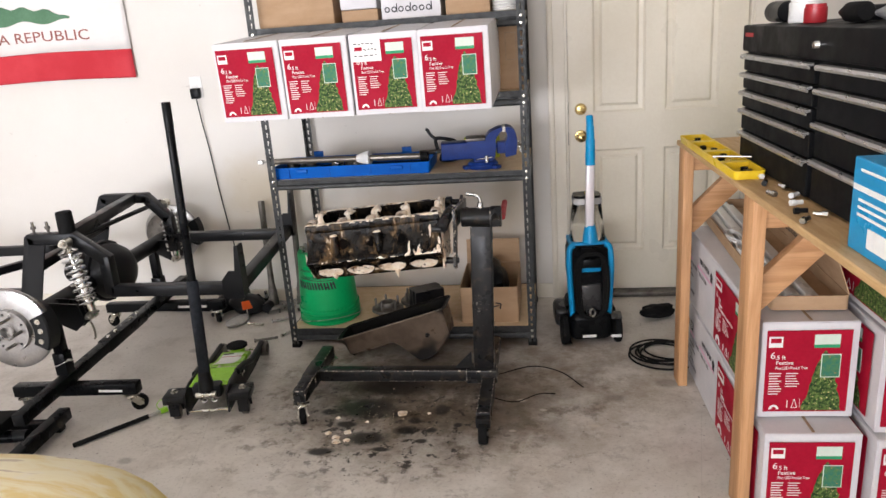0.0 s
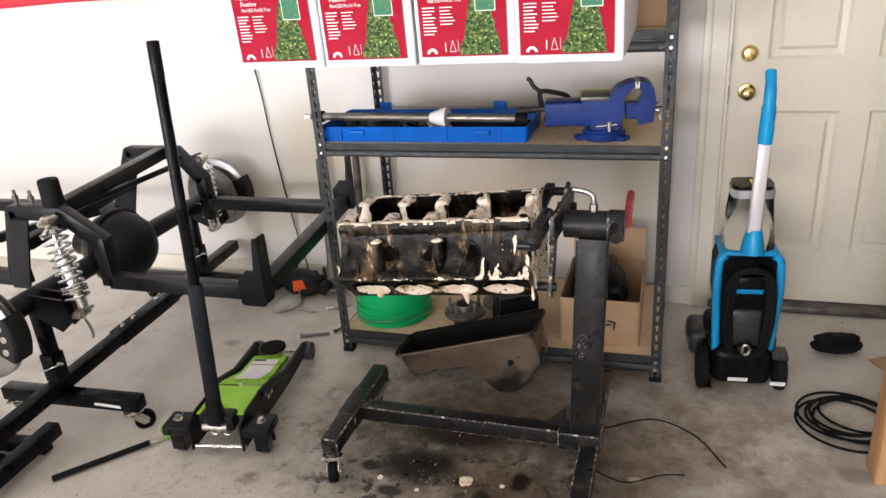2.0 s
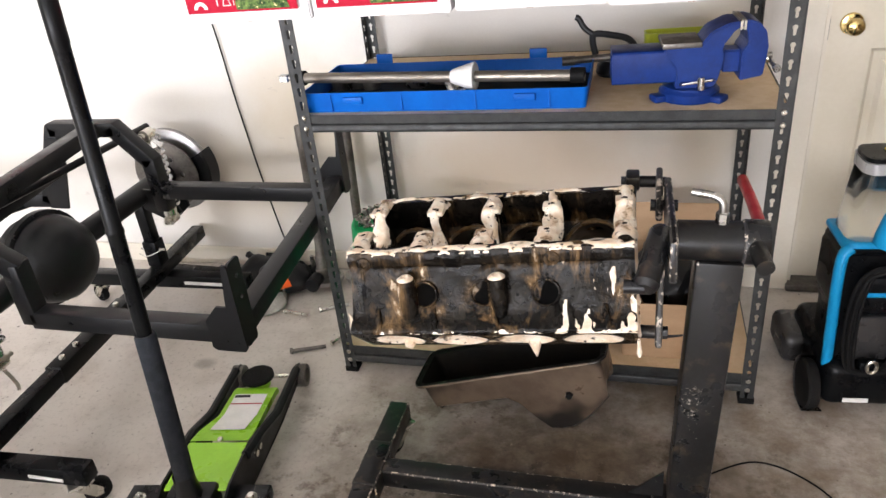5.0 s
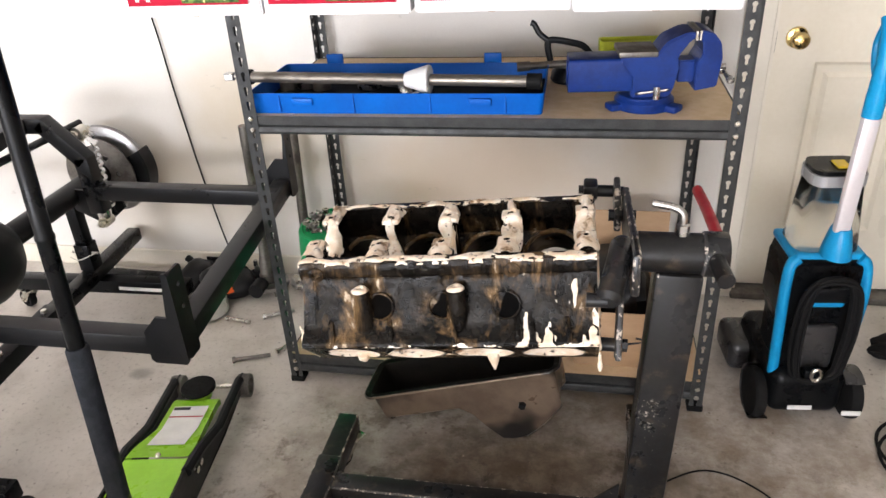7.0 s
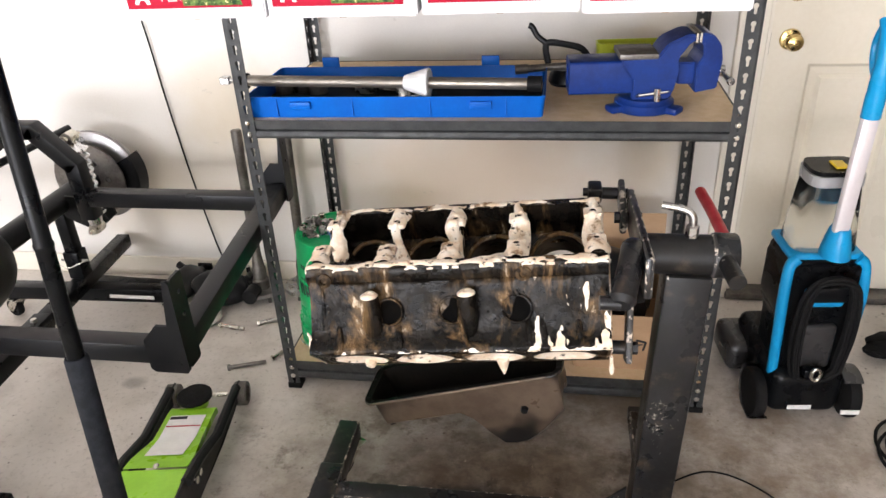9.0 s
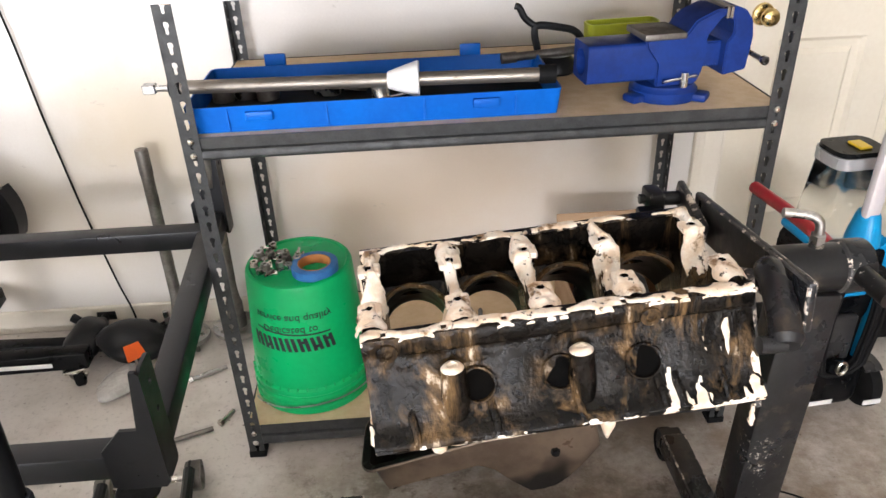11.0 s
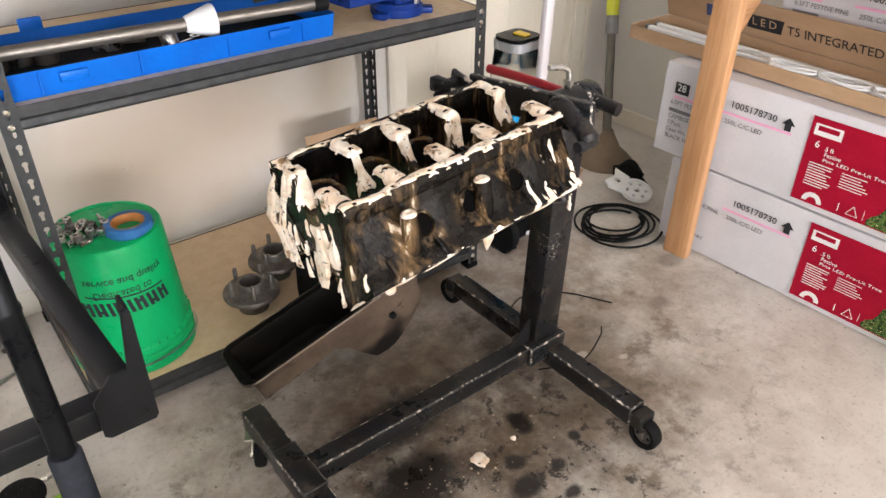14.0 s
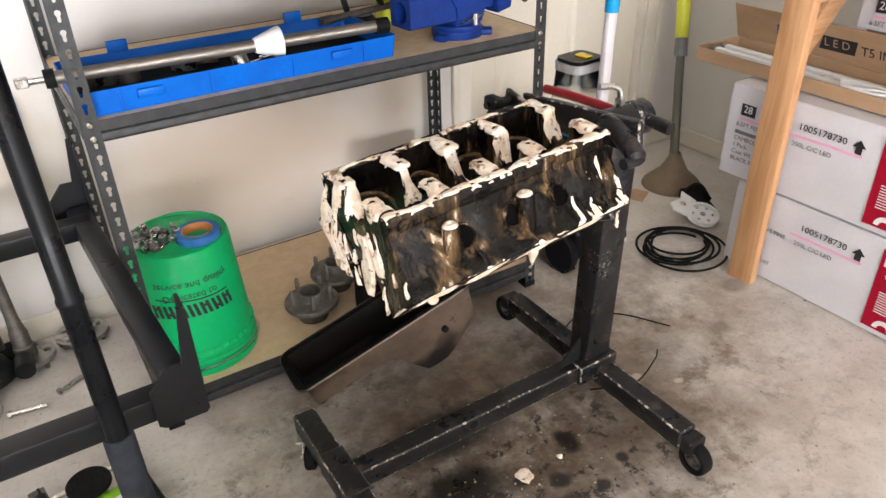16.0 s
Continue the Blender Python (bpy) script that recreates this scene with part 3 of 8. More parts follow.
shelving = thing("shelving_unit", SX0, SY0, 0, label="hammered grey steel shelving unit with particle-board shelves", category="shelving unit")
SW, SD = SX1 - SX0, SY1 - SY0
post = part("post", slotted_post(), M_HAMMER, shelving, smooth=0)
post.matrix_basis = pose(0, 0, 0)
for sx, sy, mm in ((SW, 0, Matrix.Diagonal((-1, 1, 1, 1))), (0, SD, Matrix.Diagonal((1, -1, 1, 1))), (SW, SD, Matrix.Diagonal((-1, -1, 1, 1)))):
    again(post, shelving, Matrix.Translation((sx, sy, 0)) @ mm)
for cx in (0, SW):
    for cy in (0, SD):
        s, u = (1 if cx == 0 else -1), (1 if cy == 0 else -1)
        a, b2 = sorted((cx - 0.003 * s, cx + 0.040 * s))
        c, d = sorted((cy - 0.003 * u, cy + 0.040 * u))
        part("foot", slab(a, b2, c, d, 0.0, 0.02, 0.002), M_RUBBER, shelving)
prof = [(0.0, 0.0112), (0.0, -0.016), (0.007, -0.019), (0.007, -0.024), (0.0, -0.027), (-0.003, -0.034), (-0.003, -0.046), (0.004, -0.055), (0.022, -0.055), (0.022, -0.052), (0.006, -0.050), (0.012, -0.02), (0.012, -0.003), (0.03, -0.003), (0.03, 0.0), (0.0025, 0.0), (0.0025, 0.0112)]


def beam(length, tall=0.0662):
    bm = bmesh.new()
    plate(bm, [(p, -0.055 + (q + 0.055) * tall / 0.0662) for p, q in prof], length)
    return bm


for lv, z in enumerate(LEVELS):
    low = 0.016 if lv == 1 else 0.0
    tall = 0.0662 - low
    part("beam", beam(SW - 0.006, tall), M_HAMMER, shelving, m=Matrix(((0, 0, 1, 0.003), (1, 0, 0, 0.0035), (0, 1, 0, z), (0, 0, 0, 1))))
    part("beam", beam(SW - 0.006, tall), M_HAMMER, shelving, m=Matrix(((0, 0, 1, 0.003), (-1, 0, 0, SD - 0.0035), (0, 1, 0, z), (0, 0, 0, 1))))
    for x, s in ((0.0035, 1), (SW - 0.0035, -1)):
        part("side_beam", beam(SD - 0.07, tall), M_HAMMER, shelving, m=Matrix(((s, 0, 0, x), (0, 0, 1, 0.035), (0, 1, 0, z), (0, 0, 0, 1))))
    part("shelf_board", slab(0.0065, SW - 0.0065, 0.0065, SD - 0.0065, z + 0.0005 - low, z + 0.010 - low, 0.001), M_BOARD, shelving, "tan particle-board shelf")
    for x in (0.019, SW - 0.019):
        for dz in (-0.012, -0.043):
            bm = bmesh.new()
            lathe(bm, [(0.0, 0.0045), (0.005, 0.004), (0.0075, 0.001), (0.0075, 0.0)], 12, pose(x, -0.0002, z + dz, 90))
            part("rivet", bm, M_ZINC, shelving)


# ---- artificial tree cartons ----
def tree_print():
    """Spotted dark green boughs."""
    ma, nt, b = nodes_of("printed_boughs")
    n1, n2 = noise_node(nt, 95, 4, 0.7), noise_node(nt, 160, 2, 0.6, offset=(5, 1, 3))
    col = blend(nt, remap(nt, n1, 0.38, 0.66), (0.012, 0.04, 0.012), (0.13, 0.20, 0.05))
    col = blend(nt, remap(nt, n2, 0.64, 0.70), col, (0.75, 0.62, 0.30))
    nt.links.new(col, b.inputs["Base Color"])
    b.inputs["Roughness"].default_value = 0.6
    b.inputs["Specular IOR Level"].default_value = 0.15
    return ma


M_TREE = tree_print()
M_TEALP = plain("inset_picture", (0.03, 0.16, 0.12), (0.08, 0.20, 0.08), 0.6, spec=0.15, scale=60, bump=0.0, dirt=(0.40, 0.22, 0.06), dirt_at=(0.60, 0.70))
M_PALE = ink("pale_green_print", (0.62, 0.72, 0.62))
BW, BH, BD = 0.272, 0.312, 1.055


def carton_shell(w, d, h, sag=0.004, seed=1):
    """A carton whose faces swell a little, with soft edges."""
    bm = bmesh.new()
    bmesh.ops.create_cube(bm, size=1.0)
    bmesh.ops.subdivide_edges(bm, edges=bm.edges, cuts=5, use_grid_fill=True)
    rnd = random.Random(seed)
    ph = rnd.uniform(0, 9)
    for v in bm.verts:
        x, y, z = v.co
        k = lambda a: 1 - (2 * a) ** 2
        nx = noise.noise((x * 2 + ph, y * 2, z * 2))
        v.co = (x * w, y * d, z * h)
        for ax, (p, q) in enumerate(((y, z), (x, z), (x, y))):
            c = (x, y, z)[ax]
            if abs(c) > 0.499:
                v.co[ax] += math.copysign(sag, c) * (k(p) * k(q) * 0.9 + 0.25 * nx)
    edges = [e for e in bm.edges if len(e.link_faces) == 2 and e.calc_face_angle(0) > 1.0]
    bmesh.ops.bevel(bm, geom=edges, offset=0.003, segments=2, affect="EDGES")
    bmesh.ops.translate(bm, vec=(0, d / 2, h / 2), verts=bm.verts)
    return bm


def red_panel(parent, m, w, h):
    """The printed red label with its words, lines and pictured tree, in the plane of m (x across, y up, z out)."""
    def sheet(name, pts, z, ma):
        bm = bmesh.new()
        plate(bm, pts, 0.0006, m=Matrix.Translation((0, 0, z)))
        return part(name, bm, ma, parent, smooth=0, m=m)

    def rect(x0, x1, y0, y1):
        return [(x0, y0), (x1, y0), (x1, y1), (x0, y1)]

    sheet("red_label", rect(0, w, 0, h), 0.0, M_RED)
    sheet("logo_block", rect(0.025 * w, 0.19 * w, 0.80 * h, 0.93 * h), 0.0009, M_WHITE)
    sheet("logo_mark", rect(0.045 * w, 0.17 * w, 0.855 * h, 0.91 * h), 0.0016, M_RED)
    sheet("size_tag", rect(0.56 * w, 0.86 * w, 0.83 * h, 0.95 * h), 0.0009, M_PALE)
    sheet("tag_band", rect(0.56 * w, 0.86 * w, 0.79 * h, 0.83 * h), 0.0009, M_GREENP)
    rnd = random.Random(7)
    left, right = [], []
    for i in range(15):
        t = i / 14
        y = h * (0.015 + 0.74 * t)
        half = w * 0.24 * (1 - t) ** 0.8 + 0.002
        left.append((0.70 * w - half * (1 + rnd.uniform(-0.1, 0.12)), y))
        right.append((0.70 * w + half * (1 + rnd.uniform(-0.1, 0.12)), y))
    sheet("pictured_tree", left + right[::-1], 0.0009, M_TREE)
    sheet("inset_frame", rect(0.655 * w, 0.885 * w, 0.43 * h, 0.715 * h), 0.0016, M_PALE)
    sheet("inset_picture", rect(0.665 * w, 0.875 * w, 0.44 * h, 0.705 * h), 0.0023, M_TEALP)
    up = Matrix.Translation
    lettering("6", 0.115 * h, M_WHITE, parent, m @ up((0.05 * w, 0.64 * h, 0.0012)))
    lettering(".5 ft", 0.07 * h, M_WHITE, parent, m @ up((0.11 * w, 0.64 * h, 0.0012)))
    lettering("Festive", 0.068 * h, M_WHITE, parent, m @ up((0.12 * w, 0.575 * h, 0.0012)))
    lettering("Pine LED Pre-Lit Tree", 0.052 * h, M_WHITE, parent, m @ up((0.12 * w, 0.52 * h, 0.0012)), width=0.38 * w)
    for i in range(9):
        y = h * (0.475 - 0.032 * i)
        sheet("print_line", rect(0.05 * w, w * rnd.uniform(0.15, 0.22), y, y + 0.011 * h), 0.0009, M_WHITE)
        if i < 6:
            sheet("print_line", rect(0.25 * w, w * rnd.uniform(0.36, 0.46), y, y + 0.009 * h), 0.0009, M_WHITE)
    tri = [(0.34 * w, 0.05 * h), (0.41 * w, 0.05 * h), (0.375 * w, 0.16 * h)]
    bm = bmesh.new()
    for a, b2 in zip(tri, tri[1:] + tri[:1]):
        rod(bm, (*a, 0.001), (*b2, 0.001), 0.0009, n=4)
    part("size_diagram", bm, M_WHITE, parent, smooth=0, m=m)
    for x, top, thick in ((0.29, 0.14, 0.0014), (0.44, 0.16, 0.0006)):
        bm = bmesh.new()
        rod(bm, (x * w, 0.05 * h, 0.001), (x * w, top * h, 0.001), thick, n=4)
        part("height_mark", bm, M_WHITE, parent, smooth=0, m=m)
    bm = bmesh.new()
    lathe(bm, [(0.032 * w, 0.0), (0.032 * w, 0.001), (0.062 * w, 0.001), (0.062 * w, 0.0)], 14, Matrix.Translation((0.13 * w, 0.03 * h, 0.0008)), 0, math.pi)
    part("round_badge", bm, M_WHITE, parent, smooth=0, m=m)


def tree_carton(x, y, z, rz=0, seed=1):
    c = thing("tree_carton", x, y, z, rz, label="white carton with red label of a lit artificial pine tree", category="carton", group="tree cartons")
    part("carton_body", carton_shell(BW, BD, BH, 0.004, seed), M_WHITEBOX, c)
    red_panel(c, pose(-BW / 2 + 0.012, -0.0052, 0.022, 90), BW - 0.034, BH - 0.046)
    side = pose(-BW / 2 - 0.0052, 0.54, 0.022, 90, 0, -90)
    red_panel(c, side, 0.49, BH - 0.046)

    def on_side(along, up):
        return pose(-BW / 2 - 0.0058, along + 0.13, up, 90, 0, -90)

    def strip(name, a, b2, u0, u1, ma):
        bm = bmesh.new()
        plate(bm, [(0, u0), (a - b2, u0), (a - b2, u1), (0, u1)], 0.0005)
        return part(name, bm, ma, c, smooth=0, m=on_side(a, 0))

    strip("pink_line", 0.875, 0.80, 0.200, 0.208, M_PINK)
    strip("pink_line", 0.70, 0.46, 0.205, 0.213, M_PINK)
    strip("black_tag", 0.875, 0.822, 0.217, 0.256, M_DARKINK)
    lettering("28", 0.034, M_WHITE, c, on_side(0.867, 0.221) @ Matrix.Translation((0, 0, 0.0008)))
    for i, t in enumerate(("6.5FT FESTIVE PINE", "", "CAMBODIA", "1 Pack", "Case Wt.", "BLACK FRIDAY")):
        if t:
            lettering(t, 0.021, M_GREYPL, c, on_side(0.885, 0.174 - 0.024 * i))
    strip("print_line", 0.885, 0.80, 0.152, 0.164, M_GREYPL)
    lettering("1005178730", 0.030, M_DARKINK, c, on_side(0.67, 0.225), width=0.15)
    lettering("250L C/C LED", 0.021, M_GREYPL, c, on_side(0.68, 0.172), width=0.13)
    bm = bmesh.new()
    plate(bm, [(-0.010, 0), (0.010, 0), (0.010, 0.020), (0.021, 0.020), (0, 0.042), (-0.021, 0.020), (-0.010, 0.020)], 0.0005)
    part("up_arrow", bm, M_DARKINK, c, smooth=0, m=on_side(0.475, 0.215))
    bm = bmesh.new()
    box(bm, -0.006, 0.006, 0.004, BD - 0.004, -0.0012, 0.0003)
    part("bottom_seam", bm, M_CARDIN, c)
    bm = bmesh.new()
    box(bm, -0.004, 0.004, 0.004, BD - 0.004, BH + 0.0035, BH + 0.0052)
    part("top_seam", bm, M_CARDIN, c)
    return c


carton = tree_carton(-0.712, 3.228, 1.212, 0.6, 1)
carton.matrix_basis = pose(-0.712, 3.228, 1.212, 3.2, 0, 0.6)
for x, y, rz in ((-0.432, 3.222, -0.4), (-0.153, 3.230, 0.5), (0.122, 3.212, -0.6)):
    copy_thing(carton, pose(x, y, 1.212, 3.2, 0, rz))
# a handwritten note taped to one of the cartons
note = thing("paper_note", -0.2205, 3.2138, 1.42, rx=3.2, label="white paper note with handwriting taped to a carton", category="paper note")
bm = bmesh.new()
plate(bm, rounded(-0.058, 0.058, 0.0, 0.088, 0.002), 0.0006, m=pose(0, -0.0022, 0, 90))
part("sheet", bm, M_WHITE, note, smooth=0)
rnd = random.Random(12)
for i in range(3):
    bm = bmesh.new()
    x = -0.048
    while x < 0.034:
        w = rnd.uniform(0.006, 0.02)
        bar(bm, (x, -0.0031, 0.067 - 0.022 * i + rnd.uniform(-0.002, 0.002)), (x + w, -0.0031, 0.067 - 0.022 * i + rnd.uniform(-0.003, 0.003)), 0.0006, 0.004, 0.0)
        x += w + 0.006
    part("written_line", bm, M_DARKINK, note, smooth=0)
for x, y, z, rz in ((1.214, 2.338, 0.003, 1.0), (1.214, 2.425, 0.322, 1.0), (1.512, 2.31, 0.003, 1.0), (1.512, 2.34, 0.322, 1.0), (1.522, 2.24, 0.641, 1.5)):
    copy_thing(carton, pose(x, y, z, 0, 0, rz))


# ---- workbench ----
bench = thing("workbench", 1.088, 0.924, 0, 2.5, label="home-built pine workbench with plywood top", category="workbench")
LEN = 2.41
part("bench_top", slab(-0.006, 0.640, 0, LEN, 1.014, 1.034, 0.003), M_PLY, bench, "stained plywood bench top")
leg = part("leg", slab(0.0, 0.038, 0, 0.089, 0, 1.013, 0.004, 2), M_PINEZ, bench)
leg.matrix_basis = pose(0, 2.30, 0)
for x, y in ((0, 1.47), (0, 0.02), (0.60, 2.30), (0.60, 1.47), (0.60, 0.02)):
    again(leg, bench, pose(x, y, 0))
for y in (2.32, 1.49, 0.04):
    part("crosspiece", slab(0.0385, 0.5995, y, y + 0.038, 0.925, 1.0135, 0.003), M_PINEX, bench)
    bm = bmesh.new()
    bar(bm, (0.030, y + 0.058, 0.688), (0.29, y + 0.058, 0.953), 0.038, 0.080, 0.003)
    part("brace", bm, M_PINED, bench, "diagonal pine brace")


# ---- tool chest on the bench ----
chest = thing("tool_chest", 1.170, 1.208, 1.0355, 2.5, label="black steel tool chest with silver drawer pulls", category="tool chest")
CL, CH, CD = 1.66, 0.428, 0.53
M_CHEST = plain("black_powder_coat", (0.0035, 0.0037, 0.0042), (0.006, 0.0063, 0.007), 0.48, spec=0.07, scale=9, bump=0.03)
M_PULL = plain("brushed_pull", (0.62, 0.61, 0.60), (0.5, 0.49, 0.48), 0.35, 0.85, scale=20, stretch=(1, 12, 1), bump=0.05)
bm = bmesh.new()
box(bm, 0.012, CD, 0, CL, 0, CH, 0.006, 2)
part("chest_body", bm, M_CHEST, chest)
bm = bmesh.new()
box(bm, -0.004, CD + 0.004, -0.004, CL + 0.004, CH - 0.075, CH + 0.004, 0.006, 2)
part("lid", bm, M_CHEST, chest)
part("maker_badge", slab(-0.0065, -0.0042, CL - 0.10, CL - 0.03, CH - 0.030, CH - 0.018), M_REDPL, chest)
bm = bmesh.new()
lathe(bm, [(0.0, 0.012), (0.008, 0.011), (0.011, 0.0)], 16, pose(-0.004, 1.07, CH - 0.038, 0, -90))
part("lock", bm, M_CHROME, chest)
for y0, y1, hs in ((1.085, CL - 0.015, (0.055, 0.055, 0.055, 0.07, 0.10)), (0.02, 1.055, (0.055, 0.08, 0.09, 0.11))):
    z = CH - 0.082
    for h in hs:
        dr = part("drawer", slab(-0.002, 0.0115, y0, y1, z - h + 0.004, z, 0.002), M_CHEST, chest)
        bm = bmesh.new()
        plate(bm, [(0, 0), (-0.012, -0.002), (-0.015, -0.009), (-0.012, -0.015), (-0.009, -0.014), (-0.010, -0.008), (0.0, -0.006)], y1 - y0 - 0.006)
        part("drawer_pull", bm, M_PULL, dr, "brushed silver drawer pull", m=Matrix(((1, 0, 0, -0.0025), (0, 0, 1, y0 + 0.003), (0, 1, 0, z), (0, 0, 0, 1))))
        z -= h + 0.002

# ---- engine stand ----
def wheel_parts(parent, x, y, r, w, m=None, tread=None, hub=None):
    """A solid wheel with its axle along x, standing on z = 0."""
    bm = bmesh.new()
    mm = (m or Matrix.Identity(4)) @ pose(x - w / 2, y, r, 0, 90)
    lathe(bm, [(r * 0.62, w * 0.08), (r * 0.9, 0.0), (r * 0.985, w * 0.14), (r, w * 0.35), (r, w * 0.65), (r * 0.985, w * 0.86), (r * 0.9, w), (r * 0.62, w * 0.92)], 28, mm)
    t = part("tyre", bm, tread or M_RUBBER, parent)
    bm = bmesh.new()
    hs = [ring(r * 0.40 * math.cos(a), r * 0.40 * math.sin(a), r * 0.12, 8) for a in [2 * math.pi * k / 5 for k in range(5)]]
    plate(bm, ring(0, 0, r * 0.66, 24), w * 0.5, hs, mm @ Matrix.Translation((0, 0, w * 0.25)))
    lathe(bm, [(0.0, -w * 0.1), (r * 0.2, -w * 0.1), (r * 0.22, w * 0.25), (r * 0.22, w * 0.75), (r * 0.2, w * 1.1), (0, w * 1.1)], 14, mm)
    part("wheel_hub", bm, hub or M_SATIN, t)
    return t


def caster(parent, x, y, top, r=0.035, rz=0, plate_m=None):
    """A swivel caster hung under z = top."""
    base = Matrix.Translation((x, y, 0)) @ pose(0, 0, 0, 0, 0, rz)
    fork_m = plate_m or M_ZINC
    bm = bmesh.new()
    box(bm, -0.033, 0.033, -0.033, 0.033, top - 0.005, top - 0.0005, 0.001, m=base)
    lathe(bm, [(0.0, top - 0.006), (0.026, top - 0.006), (0.028, top - 0.014), (0.020, top - 0.022), (0, top - 0.022)], 18, base)
    for s in (-1, 1):
        x0 = 0.018 * s
        pts = [(-0.02, top - 0.02), (0.02, top - 0.02), (0.045, r + 0.012), (0.042, r - 0.010), (0.022, r - 0.010)]
        plate(bm, pts, 0.003, m=base @ Matrix(((0, 0, 1, x0 - 0.0015), (1, 0, 0, 0), (0, 1, 0, 0), (0, 0, 0, 1))))
    rod(bm, base @ Vector((-0.026, 0.032, r)), base @ Vector((0.026, 0.032, r)), 0.005, n=10)
    for px in (-0.024, 0.024):
        for py in (-0.024, 0.024):
            rod(bm, base @ Vector((px, py, top - 0.010)), base @ Vector((px, py, top - 0.004)), 0.006, n=6)
    f = part("caster_fork", bm, fork_m, parent, "zinc-plated caster fork")
    wheel_parts(f, 0, 0.032, r, 0.026, base)


stand = thing("engine_stand", 0.016, 0.006, 0, label="chipped dark grey engine stand on four wheels", category="engine stand")
UX, UY = 0.160, 3.140
bm = bmesh.new()
bar(bm, (-0.565, 3.125, 0.112), (0.205, 3.125, 0.112), 0.052, 0.052, 0.004)
part("base_beam", bm, M_STAND, stand)
bm = bmesh.new()
bar(bm, (-0.592, 2.915, 0.112), (-0.592, 3.36, 0.112), 0.055, 0.055, 0.004)
box(bm, -0.623, -0.561, 3.05, 3.20, 0.083, 0.143, 0.004, 2)
part("front_leg", bm, M_STAND, stand)
bm = bmesh.new()
bar(bm, (0.178, 2.80, 0.083), (0.178, 3.50, 0.083), 0.055, 0.055, 0.004)
part("rear_leg", bm, M_STAND, stand)
bm = bmesh.new()
lean = 0.02
bar(bm, (UX, UY, 0.139), (UX + lean, UY + 0.0, 0.765), 0.085, 0.070, 0.006, up=(0, 1, 0))
part("upright", bm, M_STAND, stand)
bm = bmesh.new()
box(bm, 0.085, 0.215, 3.086, 3.164, 0.082, 0.142, 0.004, 2)
plate(bm, [(0, 0), (0.075, 0), (0.075, 0.075)], 0.006, m=Matrix(((1, 0, 0, 0.034), (0, 0, 1, 3.122), (0, 1, 0, 0.1395), (0, 0, 0, 1))))
part("gusset", bm, M_STAND, stand)
bm = bmesh.new()
lathe(bm, [(0.0, 0.0), (0.036, 0.0), (0.038, 0.002), (0.038, 0.115), (0.041, 0.117), (0.042, 0.120), (0.042, 0.156), (0.040, 0.160), (0.0, 0.160)], 32, pose(0.102, UY, 0.795, 0, 90))
part("pivot_tube", bm, M_STAND, stand)
bm = bmesh.new()
rod(bm, (0.236, UY - 0.01, 0.803), (0.246, UY - 0.098, 0.796), 0.0155, n=18)
part("turning_handle", bm, M_STAND, stand)
bm = bmesh.new()
sweep(bm, curve([(0.180, UY, 0.83), (0.180, UY, 0.862), (0.176, UY + 0.002, 0.876), (0.160, UY + 0.006, 0.884), (0.125, UY + 0.012, 0.888)], 5), 0.0072, 12)
lathe(bm, [(0.012, 0.0), (0.012, 0.02), (0.008, 0.022)], 6, pose(0.180, UY, 0.833))
part("locking_pin", bm, M_STEEL, stand, "bent steel locking pin")
bm = bmesh.new()
sweep(bm, curve([(0.262, 3.20, 0.775), (0.262, 3.254, 0.779), (0.260, 3.37, 0.775), (0.257, 3.47, 0.768), (0.257, 3.49, 0.766)], 4), 0.012, 12)
part("red_grip", bm, M_REDPL, stand, "red rubber-coated bar")
# mounting head: a long flat plate across the pivot, a short one down, links and spacers to the block
bm = bmesh.new()
bar(bm, (0.092, 3.37, 0.784), (0.092, 2.985, 0.831), 0.075, 0.014, 0.004, up=(1, 0, 0))
part("head_bar", bm, M_STAND, stand)
bm = bmesh.new()
bar(bm, (0.077, 3.145, 0.80), (0.077, 3.045, 0.615), 0.050, 0.012, 0.004, up=(1, 0, 0))
part("head_bar", bm, M_STAND, stand)
bm = bmesh.new()
bar(bm, (0.075, 3.425, 0.803), (0.075, 3.29, 0.775), 0.046, 0.014, 0.005, up=(1, 0, 0))
rod(bm, (0.112, 3.315, 0.782), (0.057, 3.315, 0.782), 0.012, n=6)
part("link_plate", bm, M_STAND, stand)
bm = bmesh.new()
rod(bm, (0.032, 3.403, 0.797), (0.0675, 3.403, 0.797), 0.013, n=16)
rod(bm, (0.0825, 3.403, 0.797), (0.090, 3.403, 0.797), 0.011, n=6)
part("mount_spacer", bm, M_STAND, stand)
bm = bmesh.new()
box(bm, 0.004, 0.034, 3.375, 3.427, 0.783, 0.818, 0.006, 2)
box(bm, -0.018, 0.028, 3.262, 3.385, 0.775, 0.796, 0.006, 2)
rod(bm, (-0.006, 3.403, 0.799), (0.005, 3.403, 0.799), 0.009, n=6)
part("mount_foot", bm, M_STAND, stand)
bm = bmesh.new()
sweep(bm, curve([(0.072, 3.085, 0.842), (0.068, 3.045, 0.843), (0.056, 2.985, 0.824), (0.046, 2.945, 0.803)], 4), 0.02, 14, radii=[0.012, 0.018] + [0.021] * 9 + [0.023, 0.016])
part("mount_arm", bm, M_STAND, stand)
bm = bmesh.new()
rod(bm, (0.012, 2.952, 0.803), (0.046, 2.952, 0.803), 0.012, n=14)
part("mount_spacer", bm, M_STAND, stand)
bm = bmesh.new()
rod(bm, (0.022, 3.05, 0.645), (0.0705, 3.05, 0.645), 0.013, n=16)
